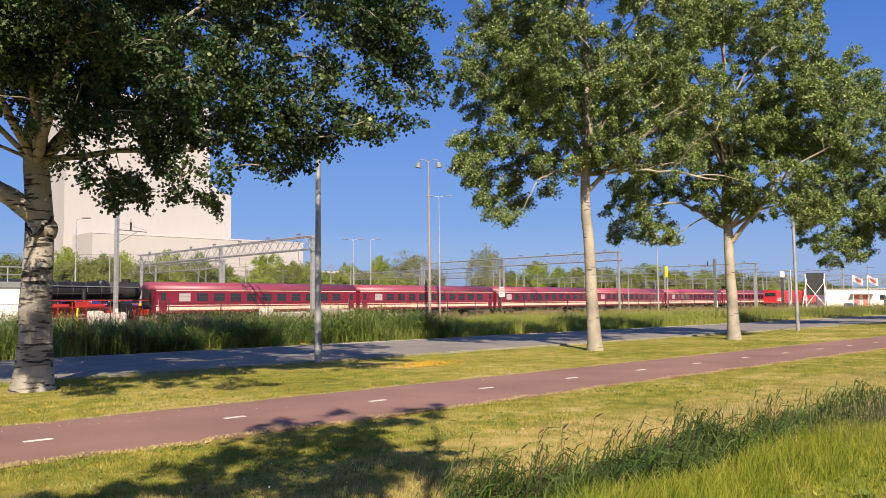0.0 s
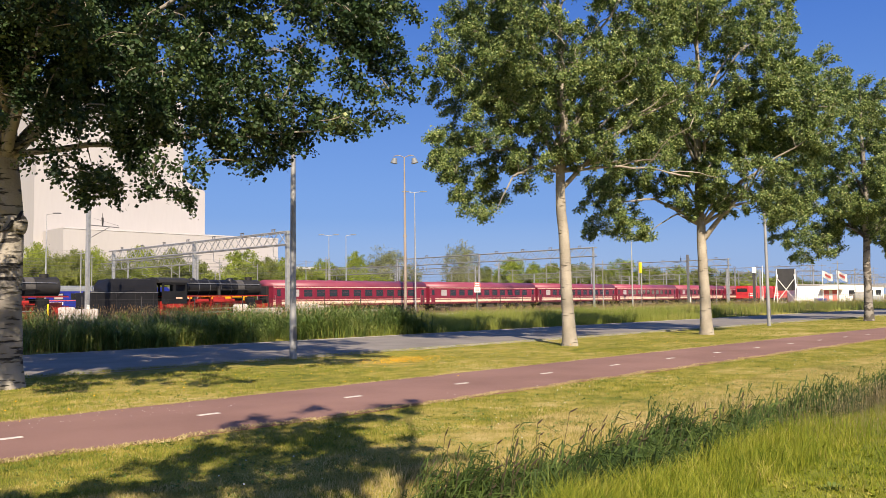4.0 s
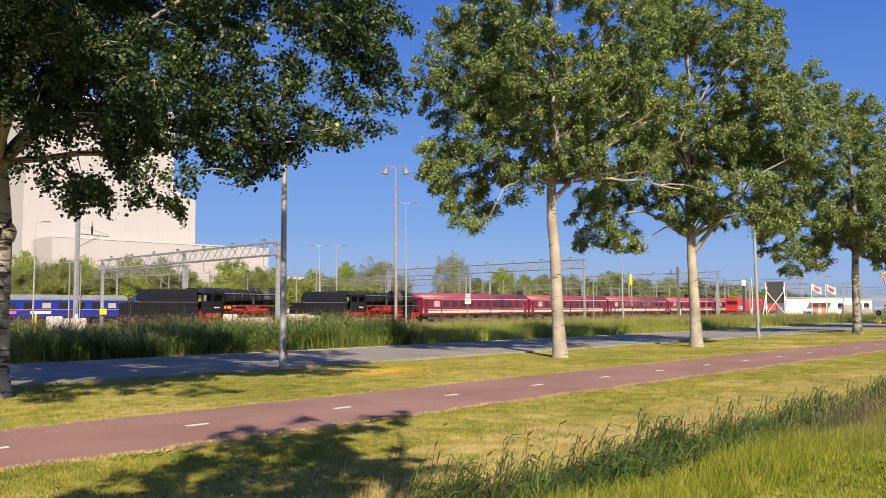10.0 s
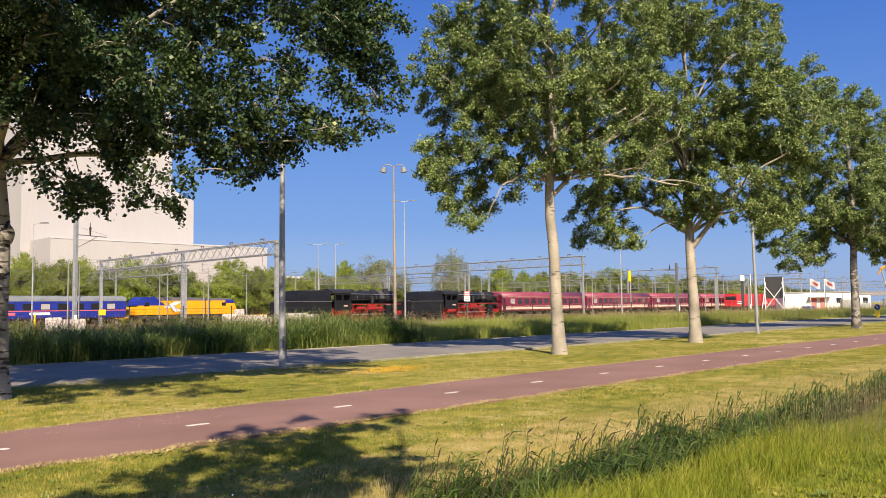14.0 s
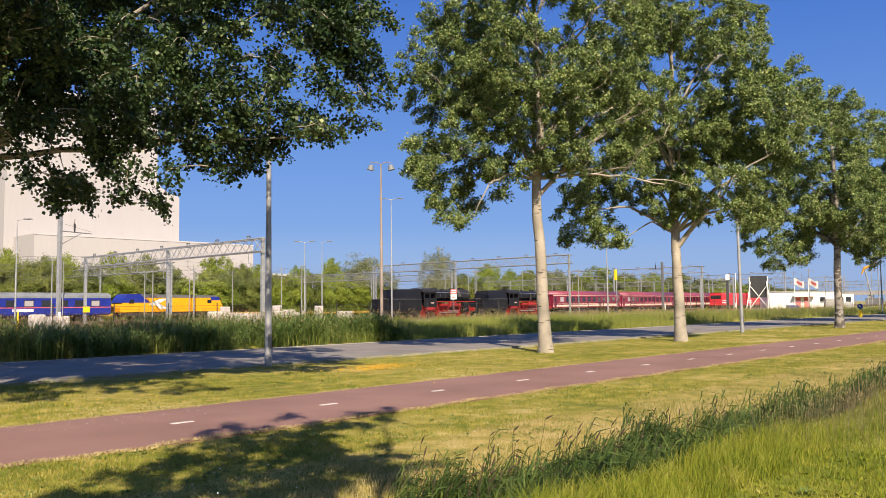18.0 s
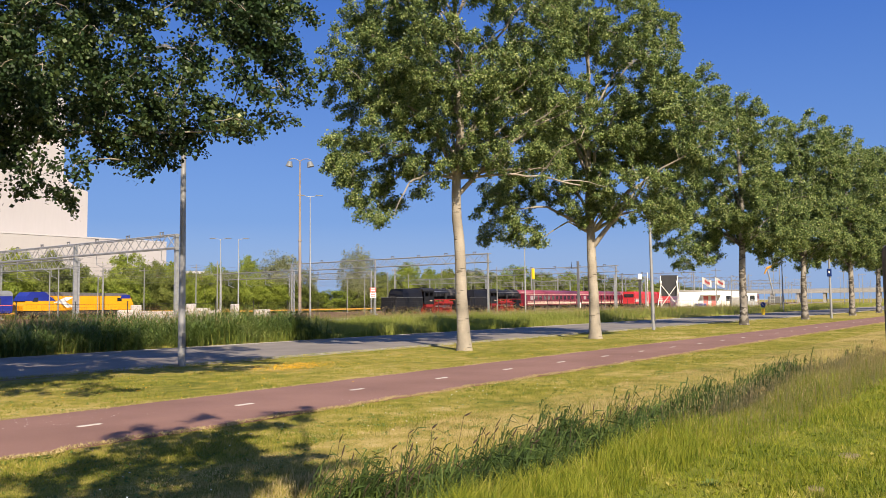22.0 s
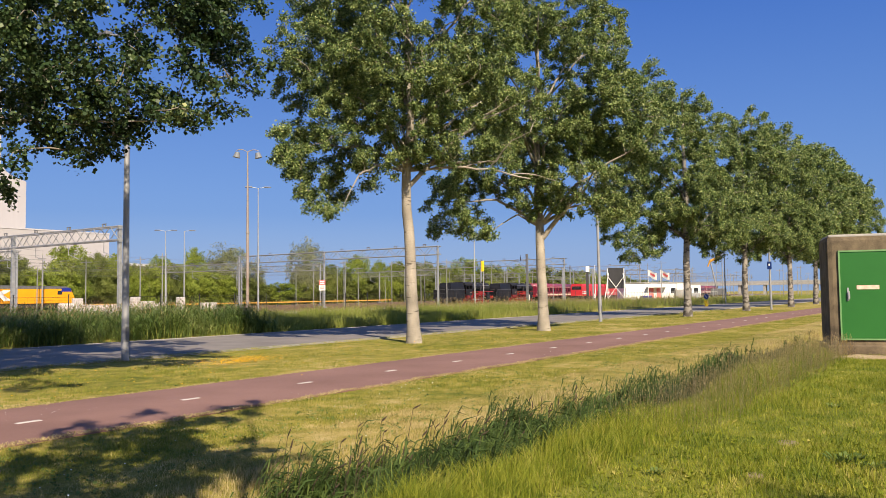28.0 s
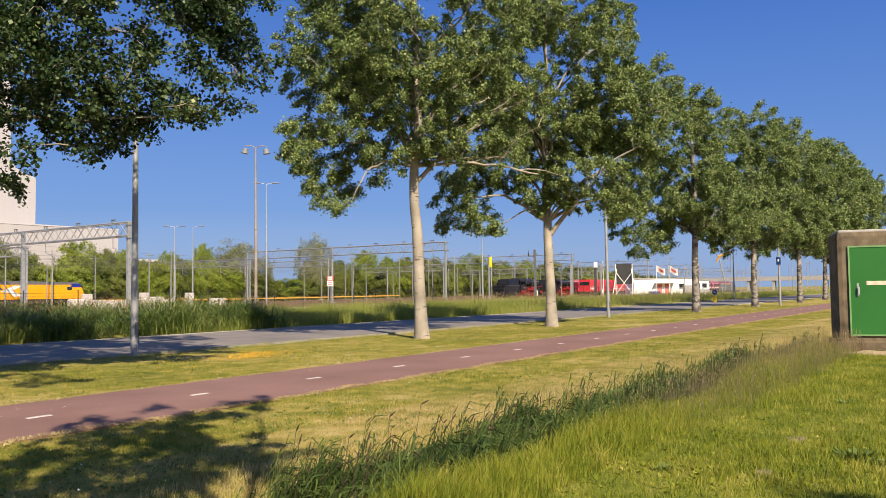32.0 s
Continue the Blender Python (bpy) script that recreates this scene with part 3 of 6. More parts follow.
    if twigs:
        # each spray hangs on the nearest limb or on a spray already joined, so that boughs branch and branch again
        nodes = np.concatenate(lines)
        gap = np.array([np.min(np.linalg.norm(nodes - c, axis=1)) for c in cc])
        quads = []
        pool = np.concatenate([nodes, np.zeros((len(cc), 3))])
        used = len(nodes)
        for c in cc[np.argsort(gap)]:
            dn = np.linalg.norm(pool[:used] - c, axis=1) + 0.5 * np.maximum(pool[:used, 2] - c[2], 0)
            k = int(np.argmin(dn))
            r = 0.010 + 0.010 * min(dn[k], 1.5)
            quads.append(tube(bend(rng, pool[k], c, 4, 0.08, 0.04), np.linspace(r, 0.006, 4), 4))
            pool[used] = c
            used += 1
        ob = new("twig_network", welded("twig_network", np.concatenate(quads), M_TWIG))
        ob.parent = root
        tagged(ob, kind="stuff")
    core = np.array([0, 0, height * 0.5])
    q = leaf_quads(rng, cc, per, spread, leaf, core) if kite else leaf_tris(rng, cc, per, spread, leaf, core, 0.15)
    ob = new("crown", soup("crown", q, 4 if kite else 3, leaf_mat))
    ob.parent = root
    tagged(ob, kind="stuff")
    return root


def aside(where, u, v, z):
    """A point u metres across the line of sight and v towards the viewer from a tree's foot, at height z."""
    return [c[:3] for c in turned(where, [(u, v, z, 0, 0, 0)])][0]


def turned(where, blobs):
    """Crown lobes given as (across, towards the cycle path, up, radii), set out square to the line of sight from the bank."""
    a = math.atan2(where[1], where[0])
    return [(u * math.sin(a) - v * math.cos(a), -u * math.cos(a) - v * math.sin(a), z, ru, rv, rz) for u, v, z, ru, rv, rz in blobs]


POPLAR = "tall white-barked poplar with small green leaves on the grass verge"
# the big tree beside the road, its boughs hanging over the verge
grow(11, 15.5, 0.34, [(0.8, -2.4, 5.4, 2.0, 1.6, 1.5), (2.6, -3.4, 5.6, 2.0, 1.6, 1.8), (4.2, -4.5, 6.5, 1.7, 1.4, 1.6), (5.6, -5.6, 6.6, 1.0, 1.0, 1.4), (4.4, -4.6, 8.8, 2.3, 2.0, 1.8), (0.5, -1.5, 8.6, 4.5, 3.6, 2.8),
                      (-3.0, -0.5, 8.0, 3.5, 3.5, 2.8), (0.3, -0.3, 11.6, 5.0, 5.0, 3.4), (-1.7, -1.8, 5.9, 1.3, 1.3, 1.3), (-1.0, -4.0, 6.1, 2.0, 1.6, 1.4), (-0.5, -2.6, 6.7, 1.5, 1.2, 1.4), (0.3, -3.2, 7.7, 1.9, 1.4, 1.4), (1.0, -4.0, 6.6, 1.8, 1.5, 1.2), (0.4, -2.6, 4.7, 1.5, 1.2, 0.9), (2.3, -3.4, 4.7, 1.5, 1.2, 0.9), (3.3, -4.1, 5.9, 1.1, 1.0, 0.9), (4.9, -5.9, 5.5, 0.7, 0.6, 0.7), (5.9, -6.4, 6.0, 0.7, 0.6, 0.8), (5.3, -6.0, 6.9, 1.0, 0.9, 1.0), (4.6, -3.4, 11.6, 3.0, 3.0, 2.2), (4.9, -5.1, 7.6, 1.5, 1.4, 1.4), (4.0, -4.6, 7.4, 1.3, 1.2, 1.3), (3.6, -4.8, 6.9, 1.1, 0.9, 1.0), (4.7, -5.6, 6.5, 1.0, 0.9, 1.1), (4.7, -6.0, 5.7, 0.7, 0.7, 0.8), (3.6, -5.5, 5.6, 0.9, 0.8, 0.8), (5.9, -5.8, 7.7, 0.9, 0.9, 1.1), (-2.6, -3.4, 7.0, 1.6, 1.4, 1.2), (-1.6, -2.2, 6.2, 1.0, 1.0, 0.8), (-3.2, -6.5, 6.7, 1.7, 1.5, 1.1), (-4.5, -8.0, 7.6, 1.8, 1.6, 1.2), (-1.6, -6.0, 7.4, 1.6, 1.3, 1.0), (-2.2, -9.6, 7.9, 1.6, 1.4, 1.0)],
     2500, 128, 0.088, 0.145, 20, 5.1, M_BARK_OLD, M_LEAF_SHADED, "broad old poplar with rough grey bark beside the road", (5.86, 18.85, 0.0), (0.4, -0.3), stout=0.7, scarred=True, kite=True)
w = (24.95, 17.8, 0.0)
grow(22, 18.0, 0.215, turned(w, [(0, 0, 12.2, 4.6, 4.4, 5.0), (-2.6, 0, 11.2, 2.9, 2.8, 2.4), (-3.1, 0.2, 7.8, 2.3, 2.2, 2.0), (-3.2, 0, 5.6, 1.7, 1.5, 0.9), (-3.4, 0.3, 6.4, 1.6, 1.4, 1.0), (-2.6, -0.3, 6.0, 1.6, 1.4, 1.1), (-1.9, 0, 5.9, 0.9, 0.9, 0.9), (-3.9, 0, 7.0, 1.4, 1.3, 1.3), (2.4, 0, 8.6, 2.8, 2.8, 2.3), (-1.4, 0, 8.6, 1.8, 1.8, 1.6), (0, 0.7, 8.1, 1.6, 1.4, 1.6), (1.3, 0.4, 7.3, 1.3, 1.2, 0.9), (0.2, 0.9, 6.9, 1.1, 0.8, 0.7), (-0.9, 0.8, 7.0, 1.0, 0.8, 0.8), (-4.4, 0, 8.8, 1.2, 1.2, 1.5)]),
     1420, 225, 0.080, 0.14, 22, 6.2, M_BARK, M_LEAF, POPLAR, w, (-0.2, 0.2), stout=1.2,
     boughs=((6.0, aside(w, 3.1, 0.5, 8.7), 0.095), (6.3, aside(w, 4.4, 0.6, 6.1), 0.06), (7.0, aside(w, -2.6, 0.5, 8.8), 0.06), (7.4, aside(w, 1.6, 0.8, 10.6), 0.08)))
w = (35.45, 17.6, 0.0)
grow(23, 18.5, 0.235, turned(w, [(0.2, 0, 12.6, 4.8, 4.4, 5.4), (-4.3, 0.3, 6.2, 1.8, 1.7, 2.0), (-3.0, 0.3, 5.3, 1.5, 1.4, 0.9), (-2.4, 0.2, 8.4, 2.4, 2.4, 2.2), (2.6, 0, 7.6, 3.0, 3.0, 2.3), (3.6, 0, 10, 2.6, 2.6, 3), (-0.6, 0.6, 6.6, 1.2, 1.2, 1.3), (3.4, 0, 5.6, 1.2, 1.2, 0.8), (0.6, 0.8, 7.2, 1.5, 1.3, 1.4), (-1.8, 0.6, 6.6, 1.2, 1.2, 1.2), (-0.9, 0.5, 5.7, 1.0, 1.0, 0.8), (-4.2, 0.0, 5.6, 1.6, 1.5, 1.3), (-3.4, 0.6, 6.6, 1.6, 1.4, 1.5), (-1.7, 0.4, 5.3, 1.2, 1.0, 0.7), (0.5, 0.8, 5.9, 1.0, 0.8, 0.7)]),
     1500, 215, 0.090, 0.145, 22, 5.4, M_BARK, M_LEAF, POPLAR, w, (0.3, 0.2), stout=1.1,
     boughs=((4.2, aside(w, 2.6, 0.4, 7.4), 0.135), (6.2, aside(w, -2.4, 0.8, 9.2), 0.07)))
w = (58.7, 17.6, 0.0)
grow(34, 19.0, 0.25, turned(w, [(-1.0, 0, 11.8, 4.2, 4.0, 5.4), (-3.4, 0, 6.8, 3.6, 3.0, 2.7), (2.0, 0, 7.4, 3.6, 3.2, 2.7), (-2.2, 0, 16.6, 1.5, 1.5, 2.6)]), 860, 190, 0.118, 0.19, 12, 5.2, M_BARK_MOTTLED_SHADE, M_LEAF, POPLAR, w)
w = (75.5, 17.4, 0.0)
grow(35, 19.0, 0.25, turned(w, [(0, 0, 12.4, 4.2, 4.0, 6.0), (-0.5, 0, 7.2, 4.6, 4.4, 2.8)]), 760, 170, 0.14, 0.21, 12, 5.0, M_BARK_MOTTLED_SHADE, M_LEAF, POPLAR, w, boughs=((4.4, aside(w, 2.4, 0.6, 7.6), 0.12),))
w = (94.0, 17.0, 0.0)
grow(36, 21.0, 0.26, turned(w, [(-1.2, 0, 13.2, 5.2, 5.0, 7.0), (0, 0, 8.0, 5.4, 5.0, 3.4)]), 760, 150, 0.16, 0.24, 12, 5.0, M_BARK_MOTTLED_SHADE, M_LEAF, POPLAR, w)
for seed, x, y, h in ((37, 110.0, 17.0, 21.0), (38, 126.0, 17.0, 21.5), (39, 143.0, 17.0, 22.0)):
    grow(seed, h, 0.26, [(0, 0, 13.4, 5.2, 5.2, 7.0), (0, 0, 8.0, 5.2, 5.2, 3.2)], 560, 110, 0.21, 0.29, 8, 4.8, M_BARK_MOTTLED_SHADE, M_LEAF, POPLAR, (x, y, 0.0))


# a tree on the near bank whose crown reaches out overhead and shades the mown grass
def over(x, y, z, r, flat=0.5):
    """A crown lobe at height z above the bank that shades the ground round (x, y)."""
    return (x - 0.752 * z + 2.2, y - 1.036 * z + 2.6, z - 0.3, r, r, r * flat)


grow(41, 11.0, 0.17, [over(5.7, 8.2, 7.0, 1.5), over(7.5, 9.0, 7.8, 1.2), over(4.1, 7.7, 6.6, 1.0), over(2.7, 7.7, 6.4, 0.9), over(5.6, 6.8, 6.2, 0.8), over(4.2, 6.7, 6.2, 1.0), over(6.6, 7.2, 6.8, 0.8), over(9.5, 10.3, 8.4, 0.5), over(8.3, 10.9, 8.4, 0.45), over(6.7, 10.3, 8.0, 0.6), over(8.8, 9.8, 8.0, 0.5), over(7.6, 7.9, 7.2, 0.6)],
     205, 85, 0.10, 0.12, 14, 4.6, M_BARK, M_LEAF, "young poplar on the near bank that shades the grass", (-2.2, -2.6, 0.3))

# unseen slim young tree, added behind the viewer; its top shades a near-bank patch
grow(42, 10.0, 0.09, [(0, 0, 8.3, 0.5, 0.5, 0.7), (0, 0, 7.2, 0.6, 0.6, 0.6)], 110, 40, 0.11, 0.14, 5, 4.4, M_BARK, M_LEAF, "unseen slim young poplar behind the near bank, added for its shadow", (0.3, -7.3, 0.3))
# ---- grass, reeds, flowers ----
def blades(rng, base, height, width, lean, tip_way=None, segments=1, wind=0.0):
    """Blades of grass as corner points: a triangle each, or bent ribbons of two or three quads."""
    n = len(base)
    az = rng.uniform(0, math.tau, n)
    side = np.stack([np.cos(az), np.sin(az), np.zeros(n)], -1) * width[:, None] / 2
    la = rng.uniform(0, math.tau, n)
    bendv = np.stack([np.cos(la), np.sin(la), np.zeros(n)], -1) * (rng.uniform(0.1, 1, n) * lean * height)[:, None]
    bendv[:, 0] += wind * height
    if segments == 1:
        tip = base + bendv + np.array([0, 0, 1.0]) * height[:, None]
        return np.stack([base - side, base + side, tip], 1).reshape(-1, 3)
    out = []
    prev_c, prev_w = base, 1.0
    for k in range(1, segments + 1):
        f = k / segments
        c = base + bendv * f ** 2.2 + np.array([0, 0, 1.0]) * (height * (f - 0.18 * lean * f ** 3))[:, None]
        w = 1.0 - f ** 1.8 * 0.92
        out.append(np.stack([prev_c - side * prev_w, prev_c + side * prev_w, c + side * w, c - side * w], 1))
        prev_c, prev_w = c, w
    return np.stack(out, 1).reshape(-1, 3)


def stuff(name, me, label, category):
    return tagged(new(name, me), label, category, kind="stuff")


def spots(rng, n, x0, x1, y0, y1, near=1.0):
    """Ground points in a strip, denser near x0 when near is above 1."""
    x = x0 + (x1 - x0) * rng.uniform(0, 1, n) ** near
    y = rng.uniform(y0, y1, n)
    return np.stack([x, y, ground_z(x, y) - 0.01], -1)


rng = np.random.default_rng(5)


def lawn(n, x0, x1, y0, y1, near, lo, hi, w, material, label):
    p = spots(rng, n, x0, x1, y0, y1, near)
    h = rng.uniform(lo, hi, n) * (0.7 + 0.6 * np.clip(np.sin(p[:, 0] * 1.3 + p[:, 1]) * np.sin(p[:, 1] * 1.7 - p[:, 0] * 0.5) + 0.4, 0, 1))
    return stuff("grass", soup("grass", blades(rng, p, h, np.full(n, w), 0.8), 3, material), label, "grass")


lawn(150000, 1.5, 60, 7.6, 9.96, 2.0, 0.012, 0.055, 0.013, M_LAWN, "short mown grass beside the cycle path")
lawn(130000, 1.5, 50, 5.7, 7.7, 2.0, 0.012, 0.05, 0.012, M_LAWN_DRY, "parched straw-coloured grass along the ditch")
lawn(210000, 2, 80, 13.4, 20.85, 1.9, 0.012, 0.06, 0.017, M_LAWN, "short mown grass between path and road")
lawn(250000, 3.5, 28, -4.0, 3.6, 1.5, 0.02, 0.085, 0.0095, M_BANK, "lush green grass on the near bank")


lawn(50000, -9, 2.6, -7.0, 3.4, 1.0, 0.02, 0.10, 0.012, M_BANK, "lush green grass on the near bank")
lawn(26000, -9, 1.6, 6.0, 9.96, 1.0, 0.012, 0.055, 0.013, M_LAWN, "short mown grass beside the cycle path")
lawn(30000, -9, 2.2, 13.4, 20.85, 1.0, 0.012, 0.06, 0.017, M_LAWN, "short mown grass between path and road")


def tall(name, n, x0, x1, y0, y1, near, lo, hi, w, lean, wind, material, label, category, segments=3):
    p = spots(rng, n, x0, x1, y0, y1, near)
    clump = 0.72 + 0.4 * np.sin(p[:, 0] * 0.8 + np.sin(p[:, 1] * 1.1) * 2) * np.sin(p[:, 0] * 0.31 + 1.0)
    h = rng.uniform(lo, hi, n) * clump * (1 + 0.16 * np.sin(p[:, 0] * 2.3 + p[:, 1] * 1.7) * np.sin(p[:, 0] * 0.9 - p[:, 1] * 2.1))
    return stuff(name, soup(name, blades(rng, p, h, np.full(n, w), lean, segments=segments, wind=wind), 4, material), label, category)


tall("dry_grass", 9000, 4.2, 40, 5.4, 6.4, 1.6, 0.05, 0.26, 0.007, 0.6, 0.1, M_STRAW, "dry straw-coloured grass along the ditch edge", "dry grass", 2)


WIND = np.array([0.85, -0.45, 0.0])


def reed_plants(clumps, x0, x1, y0, y1):
    """Reeds in bunches: upright stems with narrow leaves combed over by the wind."""
    c = np.stack([x0 + (x1 - x0) * rng.uniform(0, 1, clumps) ** 1.35, rng.uniform(y0, y1, clumps)], -1)
    tallness = rng.uniform(0.34, 0.84, clumps)
    count = rng.integers(40, 120, clumps)
    k = np.repeat(np.arange(clumps), count)
    n = len(k)
    xy = c[k] + rng.normal(size=(n, 2)) * np.array([0.22, 0.17])
    p = np.concatenate([xy, (ground_z(xy[:, 0], xy[:, 1]) - 0.01)[:, None]], 1)
    h = tallness[k] * rng.uniform(0.45, 1.0, n) * (0.85 + 0.15 * ease(p[:, 0], 7, 10) - 0.2 * ease(p[:, 0], 14, 22))
    up = np.array([0, 0, 1.0])
    lean = up + WIND * rng.normal(0.22, 0.09, n)[:, None] + rng.normal(size=(n, 3)) * np.array([0.08, 0.08, 0])
    az = rng.uniform(0, math.tau, n)
    side = np.stack([np.cos(az), np.sin(az), np.zeros(n)], -1) * 0.0035
    tip = p + lean * h[:, None]
    out = [np.stack([p - side, p + side, tip + side * 0.5, tip - side * 0.5], 1)]
    for j in range(8):
        f = 0.2 + 0.8 * j / 7
        a0 = p + lean * (h * f)[:, None]
        way = WIND * 0.72 + rng.normal(size=(n, 3)) * np.array([0.34, 0.34, 0])
        L = rng.uniform(0.12, 0.27, n)[:, None]
        w = np.cross(way, up + rng.normal(size=(n, 3)) * 0.4)
        w *= rng.uniform(0.005, 0.0105, n)[:, None] / (np.linalg.norm(w, axis=1)[:, None] + 1e-6)
        m1 = a0 + way * L * 0.4 + up * L * rng.uniform(0.35, 0.6, n)[:, None]
        m2 = m1 + way * L * 0.75 + up * L * rng.uniform(-0.65, 0.2, n)[:, None]
        out.append(np.stack([a0 - w * 0.6, a0 + w * 0.6, m1 + w, m1 - w], 1))
        out.append(np.stack([m1 - w, m1 + w, m2 + w * 0.1, m2 - w * 0.1], 1))
    return stuff("reeds", soup("reeds", np.concatenate(out), 4, M_REED), "dark green reeds leaning in the wind along the ditch", "reeds")


reed_plants(125, 5.4, 21, 4.0, 5.35)


def cattails(n, x0, x1, y0, y1):
    """Dark brown seed heads that nod on stiff stalks above the reeds."""
    p = spots(rng, n, x0, x1, y0, y1, 1.2)
    quads = []
    for c in p:
        h = rng.uniform(0.42, 0.86)
        q = c + np.array([h * rng.normal(0.14, 0.05), h * rng.normal(-0.04, 0.06), h])
        e = q + np.array([rng.uniform(0.02, 0.09), rng.uniform(-0.06, 0.02), rng.uniform(0.02, 0.10)])
        r = rng.uniform(0.006, 0.011)
        quads += [tube([c, (c + q) / 2 - np.array([0.02, 0, 0]), q], (0.003, 0.003, 0.003), 4), tube([q, q * 0.75 + e * 0.25, q * 0.3 + e * 0.7, e], (0.003, r, r * 0.8, 0.002), 6)]
    return stuff("seeding_reeds", welded("seeding_reeds", np.concatenate(quads), M_CATTAIL), "dark brown seed heads among the reeds", "reeds")


cattails(125, 5.2, 12, 4.3, 5.5)
tall("tall_grass", 9000, 4.8, 26, 4.0, 5.7, 1.4, 0.2, 0.56, 0.006, 0.35, 0.12, M_VERGE, "pale green grass standing between the reeds", "grass", 2)
tall("dry_grass", 5000, 5, 20, 5.3, 6.1, 1.5, 0.06, 0.22, 0.006, 0.5, 0.15, M_STRAW, "bleached straw standing behind the ditch reeds", "dry grass", 2)
tall("tall_grass", 52000, 4.5, 34, 2.7, 4.55, 1.4, 0.10, 0.44, 0.0055, 0.8, 0.18, M_BANK, "tall yellow-green grass on the ditch bank", "grass", 2)
def bushy_reeds(name, clumps, x0, x1, y0, y1, lo, hi, material, label):
    """Tall reeds in dense bunches of uneven height, each stem with short drooping leaves up to its top."""
    c = np.stack([rng.uniform(x0, x1, clumps), rng.uniform(y0, y1, clumps)], -1)
    tallness = rng.uniform(lo, hi, clumps) * (0.88 + 0.2 * np.sin(c[:, 0] * 0.55) * np.sin(c[:, 0] * 0.21 + 2))
    k = np.repeat(np.arange(clumps), rng.integers(14, 34, clumps))
    n = len(k)
    xy = c[k] + rng.normal(size=(n, 2)) * np.array([0.30, 0.25])
    p = np.concatenate([xy, (ground_z(xy[:, 0], xy[:, 1]) - 0.01)[:, None]], 1)
    h = tallness[k] * rng.uniform(0.6, 1.0, n)
    up = np.array([0, 0, 1.0])
    lean = up + rng.normal(size=(n, 3)) * np.array([0.09, 0.09, 0]) + np.array([0.05, 0, 0])
    az = rng.uniform(0, math.tau, n)
    side = np.stack([np.cos(az), np.sin(az), np.zeros(n)], -1) * 0.008
    out = [np.stack([p - side, p + side, p + lean * h[:, None]], 1)]
    for j in range(9):
        a0 = p + lean * (h * (0.12 + 0.88 * j / 8))[:, None]
        az = rng.uniform(0, math.tau, n)
        way = np.stack([np.cos(az), np.sin(az), rng.uniform(-0.35, 1.1, n)], -1)
        w = np.cross(way, up) * 0.017
        out.append(np.stack([a0 - w, a0 + w, a0 + way * rng.uniform(0.16, 0.36, n)[:, None]], 1))
    return stuff(name, soup(name, np.concatenate(out), 3, material), label, "reeds")


bushy_reeds("roadside_reeds", 980, -10, 30, 30.1, 36.5, 0.95, 1.72, M_REED_FAR, "tall green reeds beyond the road")
tall("verge_grass", 46000, 26, 64, 29.8, 38, 1.0, 0.5, 1.15, 0.018, 0.6, 0.05, M_VERGE, "tall seeding meadow grass beyond the road", "grass", 2)
tall("verge_grass", 66000, -10, 230, 29.5, 58.0, 1.2, 0.4, 1.25, 0.026, 0.45, 0.05, M_VERGE, "tall seeding meadow grass beside the railway", "grass", 2)


def plumes(n, x0, x1, y0, y1, near, lo, hi, size, label, material=M_PLUME):
    """Seed heads on thin stalks above the blades."""
    p = spots(rng, n, x0, x1, y0, y1, near)
    h = rng.uniform(lo, hi, n)
    tip = p + np.stack([h * rng.normal(0.12, 0.1, n), h * rng.normal(0, 0.1, n), h], -1)
    out = []
    for k in range(4):
        c = tip + np.array([0.04, 0, -0.05]) * size * 8 * k / 3
        az = rng.uniform(0, math.tau, n)
        d = np.stack([np.cos(az), np.sin(az), np.zeros(n)], -1) * size * (1.1 - 0.2 * k)
        up = np.array([0.02, 0, 1.0]) * size * 4
        out.append(np.stack([c - d * 0.5, c - up * 0.3, c + d * 0.5, c + up * 0.7], 1))
    thin = np.array([size * 0.12, size * 0.12, 0])
    out.append(np.stack([p - thin, p + thin, tip + thin, tip - thin], 1))
    return stuff("seed_heads", soup("seed_heads", np.concatenate(out), 4, material), label, "grass")


plumes(8000, 8.0, 21.5, 2.4, 4.5, 0.8, 0.16, 0.54, 0.006, "golden seed heads above the ditch grass", M_TAN_PLUME)
plumes(6000, -8, 120, 30.0, 40.0, 1.2, 0.8, 1.5, 0.02, "pale seed heads above the roadside reeds")
plumes(4600, -6, 28, 30.6, 37.0, 1.0, 0.95, 1.6, 0.017, "rust-brown seed heads above the roadside reeds", M_RUST_PLUME)

tall("verge_grass", 24000, 46, 150, 42.0, 58.5, 1.1, 0.75, 1.6, 0.026, 0.5, 0.05, M_VERGE, "tall seeding meadow grass beside the railway", "grass", 2)
plumes(3600, 50, 175, 30.5, 52.0, 1.0, 0.6, 1.15, 0.022, "tan seed heads above the meadow grass")


def petals(name, n, centres, sx, sy, z, size, material, label):
    c = np.array(centres)[rng.integers(len(centres), size=n)]
    p = np.stack([c[:, 0] + rng.normal(size=n) * sx, c[:, 1] + rng.normal(size=n) * sy, np.full(n, z) + rng.uniform(0, 0.05, n) * (z > 0.06)], -1)
    az = rng.uniform(0, math.tau, n)
    d = np.stack([np.cos(az), np.sin(az), rng.normal(0, 0.3, n)], -1) * size
    e = np.stack([-np.sin(az), np.cos(az), rng.normal(0, 0.3, n)], -1) * size
    return stuff(name, soup(name, np.stack([p - d, p - e, p + d, p + e], 1), 4, material), label, "flowers")


